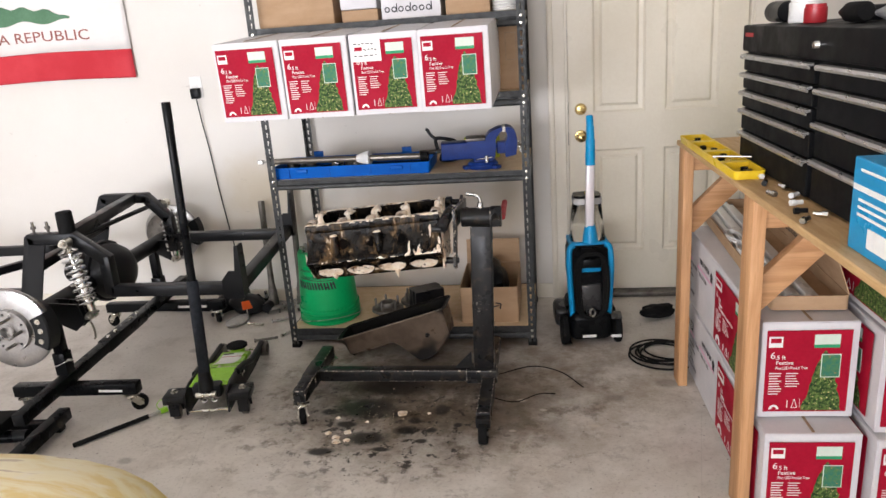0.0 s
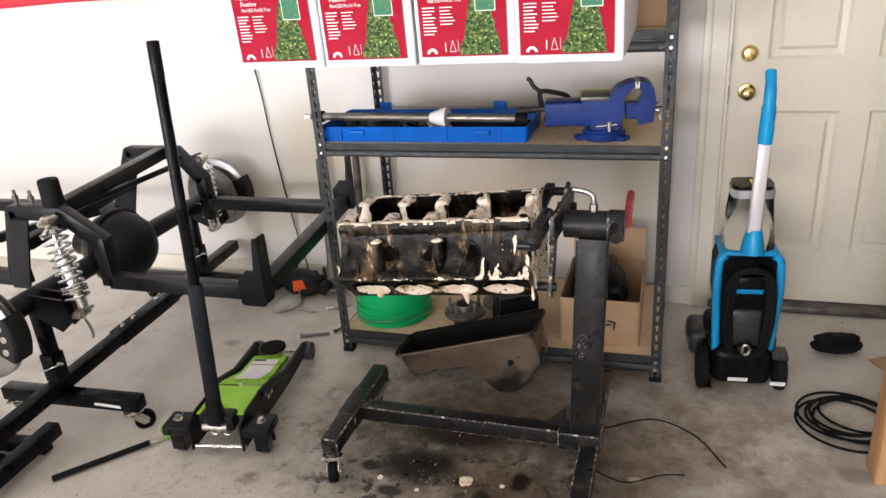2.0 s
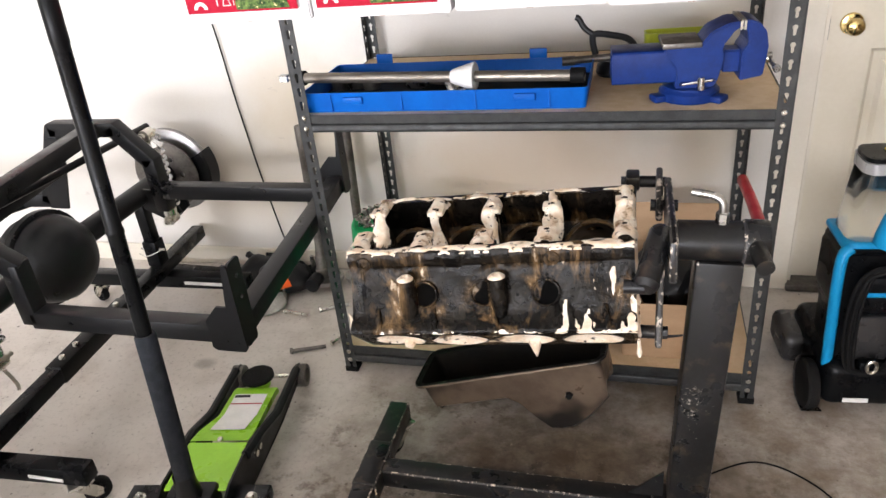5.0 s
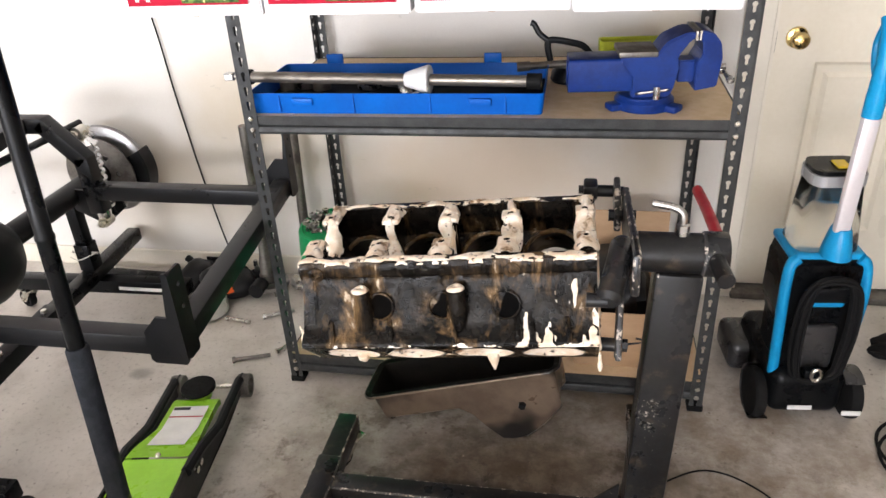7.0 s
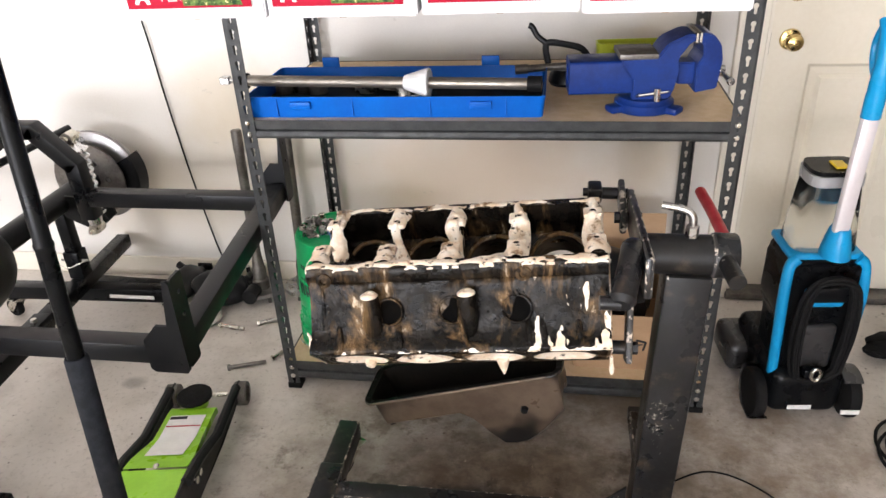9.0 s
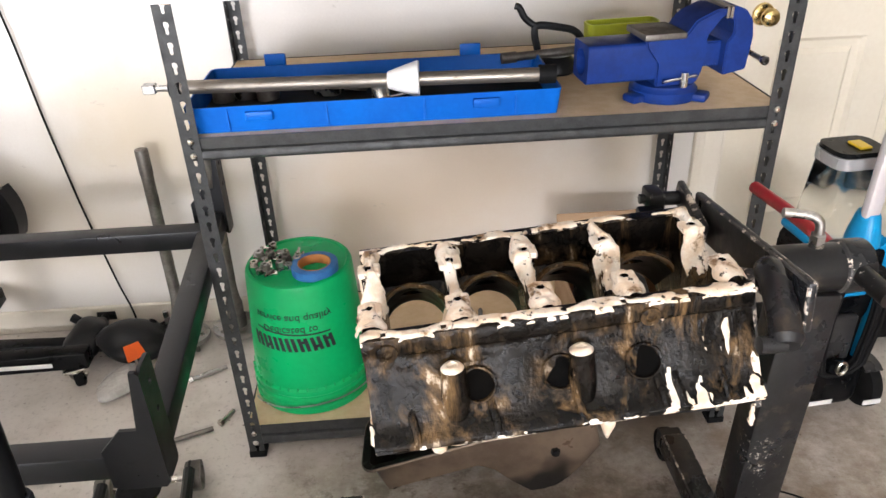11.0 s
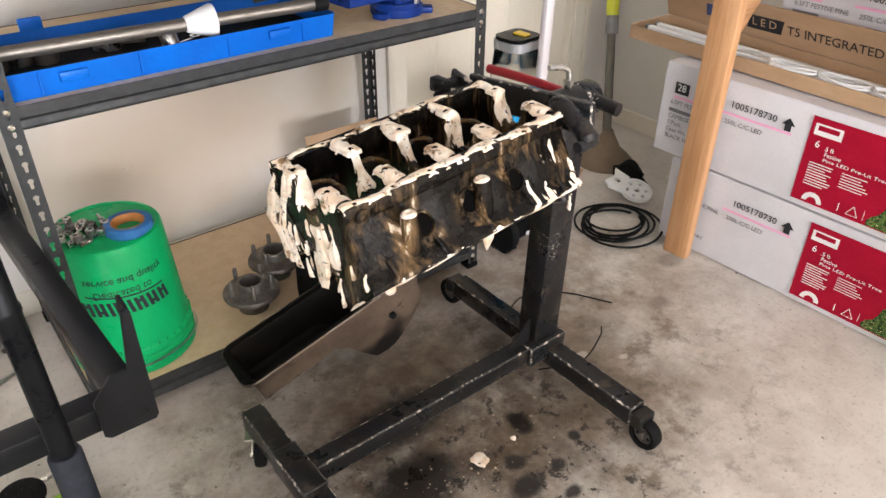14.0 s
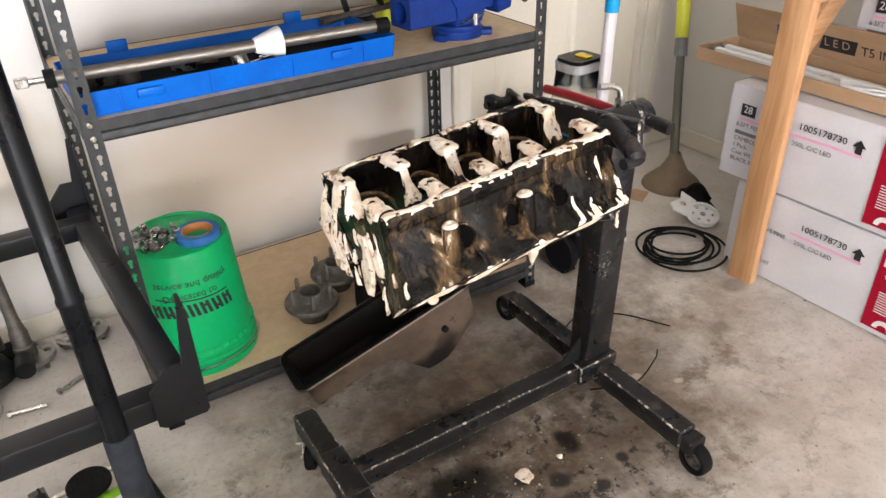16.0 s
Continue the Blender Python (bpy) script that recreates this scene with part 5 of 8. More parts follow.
# ---- floor jack ----
jack = thing("floor_jack", -0.985, 2.918, 0, 9.0, label="black and lime green floor jack with upright handle", category="floor jack")
for s in (-1, 1):
    bm = bmesh.new()
    side = [(0.0, 0.035), (0.0, 0.13), (0.06, 0.15), (0.20, 0.145), (0.36, 0.085), (0.585, 0.075), (0.585, 0.035), (0.38, 0.03), (0.16, 0.03)]
    plate(bm, side, 0.006)
    bmesh.ops.transform(bm, matrix=Matrix(((0, 0, 1, -0.003), (1, 0, 0, 0), (0, 1, 0, 0), (0, 0, 0, 1))), verts=bm.verts)
    for v in bm.verts:
        v.co.x += s * (0.088 if v.co.y < 0.3 else 0.098)
    part("side_plate", bm, M_BLACK, jack)
    bm = bmesh.new()
    sweep(bm, [(s * 0.093, 0.16, 0.138), (s * 0.098, 0.24, 0.128), (s * 0.100, 0.36, 0.085), (s * 0.100, 0.55, 0.078)], 0.014, 10)
    part("side_rail", bm, M_BLACK, jack)
    bm = bmesh.new()
    lathe(bm, [(0.0, 0.0), (0.018, 0.0), (0.036, 0.001), (0.037, 0.004), (0.037, 0.034), (0.036, 0.037), (0.024, 0.038), (0.024, 0.005), (0.0, 0.005)], 24, pose(s * 0.085, 0.57, 0.038, 0, s * 90))
    part("front_wheel", bm, M_CAST, jack, "bare steel front roller")
    bm = bmesh.new()
    box(bm, min(s * 0.092, s * 0.185), max(s * 0.092, s * 0.185), 0.0, 0.085, 0.086, 0.122, 0.006, 2)
    for yy in (0.012, 0.068):
        box(bm, s * 0.146 - 0.022, s * 0.146 + 0.022, yy - 0.0 if yy < 0.04 else yy, yy + 0.005, 0.025, 0.09, 0.001)
    br = part("caster_bracket", bm, M_BLACK, jack)
    bm = bmesh.new()
    lathe(bm, [(0.0, 0.0), (0.026, 0.0), (0.03, 0.003), (0.03, 0.023), (0.026, 0.026), (0, 0.026)], 22, pose(s * 0.146 - 0.013, 0.042, 0.030, 0, 90))
    part("rear_wheel", bm, M_CAST, br)
    bm = bmesh.new()
    lathe(bm, [(0.0, 0.012), (0.009, 0.012), (0.010, 0.0)], 6, pose(s * 0.146, 0.042, 0.1235))
    lathe(bm, [(0.0155, 0.002), (0.0155, -0.001), (0.008, 0.002)], 16, pose(s * 0.146, 0.042, 0.1235))
    part("bracket_bolt", bm, M_ZINC, jack)
    for yy in (0.20, 0.225):
        bm = bmesh.new()
        hexhead(bm, (s * 0.094, yy, 0.10), (0, yy, 0.10), 0.010, 0.008)
        part("side_bolt", bm, M_ZINC, jack)
bm = bmesh.new()
box(bm, -0.082, 0.082, 0.05, 0.20, 0.136, 0.141, 0.001)
part("rear_cover", bm, M_LIME, jack, "lime green cover")
bm = bmesh.new()
prof2 = [(0.205, 0.141), (0.25, 0.128), (0.34, 0.098), (0.45, 0.088), (0.47, 0.080)]
g = []
for y, z in prof2:
    half = 0.082 if y < 0.3 else 0.066
    g.append([bm.verts.new((-half, y, z - 0.02)), bm.verts.new((-half, y, z)), bm.verts.new((half, y, z)), bm.verts.new((half, y, z - 0.02))])
for a, b2 in zip(g, g[1:]):
    for j in range(3):
        bm.faces.new((a[j], a[j + 1], b2[j + 1], b2[j]))
part("lift_arm", bm, M_LIME, jack, "lime green lift arm")
bm = bmesh.new()
vs = [bm.verts.new((x, y, z)) for x, y, z in ((-0.05, 0.255, 0.1285), (0.05, 0.255, 0.1285), (0.05, 0.34, 0.0998), (0.05, 0.43, 0.0918), (-0.05, 0.43, 0.0918), (-0.05, 0.34, 0.0998))]
bm.faces.new((vs[0], vs[1], vs[2], vs[5]))
bm.faces.new((vs[5], vs[2], vs[3], vs[4]))
bmesh.ops.translate(bm, vec=(0, 0, 0.0012), verts=bm.verts)
part("paper_label", bm, M_WHITE, jack, "white paper label")
part("label_line", slab(-0.048, 0.048, 0.384, 0.387, 0.0965, 0.0985), M_REDPL, jack)
part("maker_mark", slab(-0.048, 0.0, 0.414, 0.425, 0.0935, 0.0945), M_DARKINK, jack)
for i, t in enumerate(("2 TON", "PROFESSIONAL", "FLOOR JACK")):
    lettering(t, 0.0085, M_DARKINK, jack, pose(0, 0.404 - 0.0075 * i, 0.0962 + 0.0 + 0.0007 * i, -6), align="CENTER")
bm = bmesh.new()
lathe(bm, [(0.0, 0.012), (0.046, 0.012), (0.05, 0.009), (0.05, 0.0), (0.0, 0.0)], 32, pose(-0.005, 0.50, 0.094))
for k in range(26):
    a, r = k * 2.4, 0.043 * math.sqrt((k + 0.5) / 26)
    lathe(bm, [(0.0, 0.0025), (0.0022, 0.002), (0.003, 0.0)], 6, pose(-0.005 + r * math.cos(a), 0.50 + r * math.sin(a), 0.1058))
part("saddle_pad", bm, M_RUBBER, jack, "round black rubber saddle pad")
bm = bmesh.new()
lathe(bm, [(0.0, 0.0), (0.034, 0.0), (0.038, 0.03), (0.0, 0.03)], 22, pose(-0.005, 0.50, 0.0637))
part("saddle", bm, M_LIME, jack)
bm = bmesh.new()
rod(bm, (-0.085, 0.57, 0.038), (0.085, 0.57, 0.038), 0.008, n=10)
part("cross_rod", bm, M_ZINC, jack)
bm = bmesh.new()
rod(bm, (-0.092, 0.012, 0.045), (0.092, 0.012, 0.045), 0.006, n=10)
part("cross_rod", bm, M_ZINC, jack)
for dx in (-0.022, 0.022):
    bm = bmesh.new()
    pts = [(dx + 0.016 * math.cos(a), 0.03 + 0.010 * a / 6.28, 0.085 + 0.016 * math.sin(a)) for a in [0.4 * k for k in range(63)]]
    sweep(bm, pts, 0.0024, 6)
    part("return_spring", bm, M_CHROME, jack)
bm = bmesh.new()
rod(bm, (-0.042, 0.014, 0.118), (0.042, 0.014, 0.118), 0.012, n=16)
part("pump_pin", bm, M_ZINC, jack)
bm = bmesh.new()
box(bm, -0.060, 0.060, 0.02, 0.075, 0.095, 0.155, 0.01, 2)
lathe(bm, [(0.034, 0.0), (0.030, 0.04), (0.026, 0.06), (0.026, 0.085)], 20, pose(0.002, 0.028, 0.135, -2, 0))
part("handle_socket", bm, M_BLACK, jack)
bm = bmesh.new()
ha, hb, hc = Vector((0.004, 0.030, 0.20)), Vector((0.011, 0.059, 0.613)), Vector((0.017, 0.109, 1.327))
lathe(bm, [(0.0, 0.0), (0.021, 0.0), (0.0235, 0.006), (0.0235, (hb - ha).length - 0.006), (0.021, (hb - ha).length), (0.0, (hb - ha).length)], 24, frame_to(ha, hb))
part("foam_sleeve", bm, plain("grey_foam", (0.022, 0.025, 0.031), (0.015, 0.017, 0.021), 0.85, spec=0.15, scale=30, grain=300, bump=0.3), jack, "dark grey foam sleeve")
bm = bmesh.new()
k = (hc - hb).length
lathe(bm, [(0.017, -0.01), (0.017, k * 0.33), (0.0185, k * 0.335), (0.0185, k * 0.345), (0.0165, k * 0.35), (0.0165, k * 0.86), (0.0175, k * 0.865), (0.0175, k - 0.004), (0.015, k), (0.0, k)], 24, frame_to(hb, hc))
part("handle", bm, M_SATIN, jack, "glossy black jack handle")
bm = bmesh.new()
lathe(bm, [(0.0, 0.006), (0.006, 0.004), (0.008, 0.0)], 12, pose(0.0, 0.212, 0.140))
part("cover_screw", bm, M_ZINC, jack)

for o in jack.children_recursive:
    nm = o.name.split(".")[0]
    if nm in ("front_wheel", "rear_wheel"):
        o.data.transform(Matrix.Translation((0, 0.063 if nm == "front_wheel" else 0.005, 0)))
    elif nm in ("saddle_pad", "saddle"):
        o.data.transform(Matrix.Translation((0, 0.055, 0)))
    elif nm not in ("foam_sleeve", "handle", "handle_socket"):
        o.data.transform(Matrix.Diagonal((1, 1.11, 1, 1)))

# ---- rear chassis section ----
chassis = thing("chassis_frame", 0, 0, 0, label="black square-tube rear chassis section with notched rails", category="chassis frame")
NY, FY, NZ, FZ = 3.135, 3.835, 0.522, 0.560


def tube(name, pts, w=0.05, h=0.05, label=""):
    bm = bmesh.new()
    for a, b2 in zip(pts, pts[1:]):
        a, b2 = Vector(a), Vector(b2)
        d = (b2 - a).normalized() * (w * 0.25)
        bar(bm, a - d, b2 + d, w, h, 0.005)
    return part(name, bm, M_BLACK, chassis, label)


tube("side_rail", [(-1.43, NY, NZ), (-0.87, NY, NZ)])
tube("side_rail", [(-1.49, FY, FZ), (-0.90, FY, FZ)])
tube("end_member", [(-0.862, NY - 0.02, NZ), (-0.905, FY + 0.06, FZ)], 0.052, 0.052)
tube("notch_arch", [(-1.83, NY - 0.03, 0.52), (-1.75, NY - 0.03, 0.776), (-1.555, NY - 0.03, 0.776), (-1.445, NY, 0.670), (-1.445, NY, 0.52)])
tube("notch_arch", [(-1.98, FY, 0.52), (-1.86, FY, 0.781), (-1.625, FY, 0.781), (-1.520, FY, 0.668), (-1.515, FY, 0.50)])
tube("cross_member", [(-1.60, NY, 0.776), (-1.70, FY, 0.781)])
tube("cross_member", [(-1.78, NY, 0.64), (-1.90, FY, 0.64)], 0.045, 0.045)
tube("front_rail", [(-3.2, NY + 0.05, 0.50), (-1.80, NY - 0.03, 0.52)])
tube("front_rail", [(-3.2, FY, 0.50), (-1.98, FY, 0.52)])
tube("front_rail", [(-2.5, NY + 0.05, 0.50), (-2.1, FY, 0.505)], 0.04, 0.04)
for y, z0, x0 in ((NY - 0.064, NZ, -1.83), (FY - 0.03, FZ, -1.97)):
    bm = bmesh.new()
    plate(bm, [(0, -0.03), (0.075, -0.03), (0.155, 0.23), (0.08, 0.23)], 0.008, m=Matrix(((1, 0, 0, x0), (0, 0, 1, y), (0, 1, 0, 0.525), (0, 0, 0, 1))))
    part("web_plate", bm, M_BLACK, chassis)
for y, z, x, s in ((NY - 0.027, NZ, -0.862, -1), (FY + 0.085, FZ, -0.905, 1)):
    bm = bmesh.new()
    poly = [(-0.055, -0.03), (-0.045, -0.038), (0.030, -0.038), (0.036, -0.03), (0.036, 0.19), (0.030, 0.196), (0.022, 0.196), (0.008, 0.085), (-0.02, 0.085), (-0.055, 0.045)]
    plate(bm, poly, 0.007, m=Matrix(((1, 0, 0, x), (0, 0, 1, y - 0.0075 if s < 0 else y), (0, 1, 0, z), (0, 0, 0, 1))))
    pl = part("corner_gusset", bm, M_BLACK, chassis)
    bm = bmesh.new()
    plate(bm, rounded(-0.05, 0.0, -0.03, 0.196, 0.01), 0.006, [ring(-0.026, 0.155, 0.006, 12), ring(-0.026, 0.10, 0.006, 12)], Matrix(((0, 0, 1, x + 0.030), (-1, 0, 0, y if s < 0 else y - 0.03), (0, 1, 0, z), (0, 0, 0, 1))))
    part("mount_tab", bm, M_BLACK, chassis)
bm = bmesh.new()
lathe(bm, [(0.0, 0.090), (0.030, 0.090), (0.033, 0.085), (0.035, 0.0), (0, 0)], 22, pose(-1.585, NY - 0.02, 0.800))
part("bump_stop", bm, M_RUBBER, chassis, "black rubber bump stop")
for dx in (0.0, 0.075):
    bm = bmesh.new()
    rod(bm, (-1.735 + dx * 0.9, NY - 0.03, 0.796), (-1.735 + dx * 0.9, NY - 0.03, 0.851), 0.006, n=8)
    rod(bm, (-1.735 + dx * 0.9, NY - 0.03, 0.819), (-1.735 + dx * 0.9, NY - 0.03, 0.831), 0.011, n=6)
    part("stud", bm, M_CAST, chassis)

# ---- rear axle ----
axle = thing("rear_axle", -1.665, 3.45, 0.505, label="black rear axle with disc brakes and coil-over shocks", category="axle")
A0, A1 = Vector((0.013, -0.665, 0.0)), Vector((-0.035, 0.70, -0.012))
bm = bmesh.new()
rod(bm, A0, A1, 0.038, n=24)
part("axle_tube", bm, M_BLACK, axle)
bm = bmesh.new()
lathe(bm, [(0.0, 0.135), (0.05, 0.132), (0.09, 0.115), (0.118, 0.085), (0.132, 0.045), (0.135, 0.02), (0.148, 0.016), (0.148, -0.004), (0.135, -0.01), (0.12, -0.06), (0.09, -0.10), (0.055, -0.125), (0.05, -0.19), (0.0, -0.19)], 36, pose(0.0, -0.02, 0.012, 0, 90, -4))
part("differential_housing", bm, M_BLACK, axle, "round black differential housing")
for k in range(10):
    a = 2 * math.pi * k / 10
    bm = bmesh.new()
    p = pose(0.0, -0.02, 0.012, 0, 90, -4) @ Vector((0.142 * math.cos(a), 0.142 * math.sin(a), 0.016))
    q = pose(0.0, -0.02, 0.012, 0, 90, -4) @ Vector((0.142 * math.cos(a), 0.142 * math.sin(a), 0.0))
    hexhead(bm, p, q, 0.007, 0.006)
    part("cover_bolt", bm, M_BLACK, axle)
M_ROTOR = plain("machined_rotor", (0.46, 0.45, 0.44), (0.34, 0.33, 0.32), 0.36, 1.0, scale=10, grain=160, bump=0.06)
for s, c in ((-1, A0), (1, A1)):
    mm = Matrix.Translation(c) @ pose(0, 0, 0, 90 if s < 0 else -90, 0, 0)
    bm = bmesh.new()
    lathe(bm, [(0.085, 0.036), (0.158, 0.036), (0.165, 0.033), (0.165, 0.026), (0.150, 0.025), (0.150, 0.021), (0.165, 0.020), (0.165, 0.013), (0.158, 0.010), (0.085, 0.010)], 48, mm)
    rotor = part("brake_rotor", bm, M_ROTOR, axle, "machined steel brake rotor")
    bm = bmesh.new()
    hs = [ring(0.070 * math.cos(a), 0.070 * math.sin(a), 0.006, 10) for a in [0.4 + 2 * math.pi * k / 5 for k in range(5)]]
    plate(bm, ring(0, 0, 0.087, 36), 0.004, hs + [ring(0, 0, 0.032, 24)], mm @ Matrix.Translation((0, 0, 0.052)))
    lathe(bm, [(0.087, 0.056), (0.088, 0.052), (0.088, 0.012)], 36, mm)
    lathe(bm, [(0.032, 0.050), (0.034, 0.066), (0.030, 0.070), (0.022, 0.070), (0.020, 0.045), (0.0, 0.045)], 24, mm)
    part("rotor_hat", bm, M_ROTOR, rotor)
    for k in range(5):
        a = 2 * math.pi * k / 5
        bm = bmesh.new()
        rod(bm, mm @ Vector((0.057 * math.cos(a), 0.057 * math.sin(a), 0.05)), mm @ Vector((0.057 * math.cos(a), 0.057 * math.sin(a), 0.105)), 0.0065, n=10)
        part("wheel_stud", bm, M_CAST, rotor)
    bm = bmesh.new()
    lathe(bm, [(0.105, -0.014), (0.172, -0.014), (0.178, -0.008), (0.178, 0.052), (0.172, 0.058), (0.115, 0.058), (0.115, 0.044), (0.170, 0.040), (0.170, 0.004), (0.105, 0.0), (0.105, -0.014)], 10, mm @ pose(0, 0, 0, 0, 0, -28), 0, radians(52))
    cal = part("brake_caliper", bm, M_BLACK, axle, "black brake caliper")
    for a in (-18, 0, 16):
        bm = bmesh.new()
        v = Vector((0.142 * math.cos(radians(a)), 0.142 * math.sin(radians(a)), 0.0575))
        lathe(bm, [(0.0, 0.003), (0.010, 0.003), (0.012, 0.0)], 14, mm @ Matrix.Translation(v))
        part("caliper_plug", bm, M_ZINC, cal)
    bm = bmesh.new()
    d = -s
    plate(bm, ring(0, 0, 0.135, 30), 0.006, [ring(0, 0, 0.04, 16)] + [ring(0.07 * math.cos(a), 0.07 * math.sin(a), 0.010, 8) for a in [k * math.pi / 3 for k in range(6)]], mm @ Matrix.Translation((0, 0, -0.03)))
    part("backing_plate", bm, M_CAST, axle)
    # shock bracket on the axle tube
    bm = bmesh.new()
    by = c.y + d * 0.20
    plate(bm, [(-0.02, 0.03), (0.13, 0.02), (0.15, -0.06), (0.10, -0.10), (0.0, -0.05)], 0.008, m=Matrix(((1, 0, 0, c.x + 0.02), (0, 0, 1, by - 0.03), (0, 1, 0, c.z), (0, 0, 0, 1))))
    plate(bm, [(-0.02, 0.03), (0.13, 0.02), (0.15, -0.06), (0.10, -0.10), (0.0, -0.05)], 0.008, m=Matrix(((1, 0, 0, c.x + 0.02), (0, 0, 1, by + 0.024), (0, 1, 0, c.z), (0, 0, 0, 1))))
    part("shock_bracket", bm, M_BLACK, axle)


def coilover(bot, top):
    bot, top = Vector(bot), Vector(top)
    m, L = frame_to(bot, top), (top - bot).length
    bm = bmesh.new()
    lathe(bm, [(0.0, 0.02), (0.022, 0.02), (0.024, 0.04), (0.024, L * 0.62), (0.020, L * 0.64), (0.0, L * 0.64)], 20, m)
    rod(bm, m @ Vector((0, 0, L * 0.6)), m @ Vector((0, 0, L)), 0.008, n=12)
    body = part("shock_body", bm, M_CHROME, axle, "polished coil-over shock")
    bm = bmesh.new()
    for z in (0.055, 0.075, 0.085):
        lathe(bm, [(0.024, z), (0.040, z), (0.042, z + 0.003), (0.042, z + 0.007), (0.040, z + 0.009), (0.024, z + 0.010)], 24, m)
    part("spring_seat", bm, M_CHROME, body)
    bm = bmesh.new()
    lathe(bm, [(0.010, L - 0.055), (0.042, L - 0.05), (0.044, L - 0.045), (0.030, L - 0.036), (0.018, L - 0.025), (0.010, L - 0.022)], 24, m)
    part("spring_seat", bm, M_CHROME, body)
    bm = bmesh.new()
    n = 7.0
    z0, z1 = 0.097, L - 0.055
    pts = [m @ Vector((0.0365 * math.cos(a), 0.0365 * math.sin(a), z0 + (z1 - z0) * a / (2 * math.pi * n))) for a in [2 * math.pi * n * k / 130 for k in range(131)]]
    sweep(bm, pts, 0.0052, 8)
    part("coil_spring", bm, plain("silver_spring", (0.62, 0.62, 0.62), (0.5, 0.5, 0.5), 0.25, 0.8, scale=20, bump=0.02), body, "silver coil spring")
    for z in (0.005, L - 0.005):
        bm = bmesh.new()
        p = m @ Vector((0, 0, z))
        rod(bm, p + Vector((0, -0.02, 0)), p + Vector((0, 0.02, 0)), 0.019, n=18)
        rod(bm, p + Vector((0, -0.045, 0)), p + Vector((0, 0.045, 0)), 0.007, n=8)
        rod(bm, p + Vector((0, -0.036, 0)), p + Vector((0, -0.028, 0)), 0.013, n=6)
        part("rod_end", bm, M_ZINC, body)


coilover((0.185, -0.44, -0.050), (0.112, -0.405, 0.271))
coilover((0.115, 0.44, -0.085), (0.105, 0.45, 0.235))
bm = bmesh.new()
sweep(bm, [(-0.08, -0.25, 0.20), (-0.05, 0.10, 0.20), (-0.02, 0.62, 0.20)], 0.012, 12)
part("panhard_bar", bm, M_BLACK, axle)
bm = bmesh.new()
sweep(bm, curve([(0.10, -0.40, -0.05), (0.14, -0.40, -0.10), (0.135, -0.38, -0.16), (0.12, -0.37, -0.19)], 5), 0.005, 8)
part("brake_hose", bm, M_ZINC, axle)

# ---- rolling dolly under the axle ----
dolly = thing("axle_dolly", 0, 0, 0, label="black steel adjustable dolly on swivel casters", category="dolly")


def dtube(name, a, b2, w=0.052, h=0.052):
    bm = bmesh.new()
    bar(bm, a, b2, w, h, 0.004)
    return part(name, bm, M_SATIN, dolly)


near = dtube("cross_bar", (-1.90, 2.972, 0.120), (-1.33, 3.0, 0.120))
far = dtube("cross_bar", (-2.06, 3.955, 0.120), (-1.36, 3.975, 0.120))
part("print_line", slab(-1.50, -1.39, 2.9635, 2.966, 0.112, 0.122), M_WHITE, near)
part("print_line", slab(-1.62, -1.45, 3.9355, 3.938, 0.115, 0.128), M_WHITE, far)
dtube("long_bar", (-1.615, 2.62, 0.172), (-1.74, 4.27, 0.172), 0.05, 0.05)
bm = bmesh.new()
bar(bm, (-1.668, 3.30, 0.172), (-1.697, 3.70, 0.172), 0.058, 0.058, 0.003)
part("outer_sleeve", bm, M_SATIN, dolly)
for y in (3.35, 3.42, 3.58, 3.65):
    bm = bmesh.new()
    x = -1.615 - 0.125 * (y - 2.62) / 1.65
    lathe(bm, [(0.0, 0.010), (0.010, 0.010), (0.011, 0.0)], 6, pose(x, y, 0.2012))
    part("sleeve_bolt", bm, M_ZINC, dolly)
for x, y in ((-1.645, 2.98), (-1.716, 3.95)):
    bm = bmesh.new()
    bar(bm, (x, y, 0.197), (x, y, 0.30), 0.055, 0.055, 0.003)
    part("riser_sleeve", bm, M_SATIN, dolly)
    bm = bmesh.new()
    bar(bm, (x, y, 0.30), (x, y, 0.466), 0.042, 0.042, 0.003)
    part("riser", bm, M_SATIN, dolly)
    bm = bmesh.new()
    rod(bm, (x - 0.05, y - 0.01, 0.265), (x + 0.05, y - 0.01, 0.265), 0.005, n=8)
    sweep(bm, curve([(x + 0.05, y - 0.01, 0.265), (x + 0.052, y - 0.04, 0.275), (x, y - 0.05, 0.255), (x - 0.04, y - 0.04, 0.26)], 5), 0.0022, 6)
    part("hitch_pin", bm, M_ZINC, dolly)
for x, y, rz in ((-1.86, 2.975, 30), (-1.375, 2.998, -40), (-2.02, 3.956, 70), (-1.41, 3.973, 20)):
    caster(dolly, x, y, 0.0935, 0.036, rz)

# ---- low lift at the side ----
lift = thing("vehicle_lift", -2.00, 2.655, 0, 4, label="black low-profile hydraulic vehicle lift", category="lift")
for y in (-0.13, 0.13):
    bm = bmesh.new()
    bar(bm, (-0.5, y, 0.035), (0.42, y, 0.035), 0.045, 0.045, 0.004)
    part("base_rail", bm, M_SATIN, lift)
for x in (-0.45, 0.40):
    bm = bmesh.new()
    bar(bm, (x, -0.20, 0.06), (x, 0.20, 0.06), 0.05, 0.05, 0.004)
    part("cross_beam", bm, M_SATIN, lift)
bm = bmesh.new()
box(bm, -0.5, 0.27, -0.10, 0.10, 0.09, 0.135, 0.006, 2)
part("lift_pad", bm, M_RUBBER, lift, "black rubber lift pad")
bm = bmesh.new()
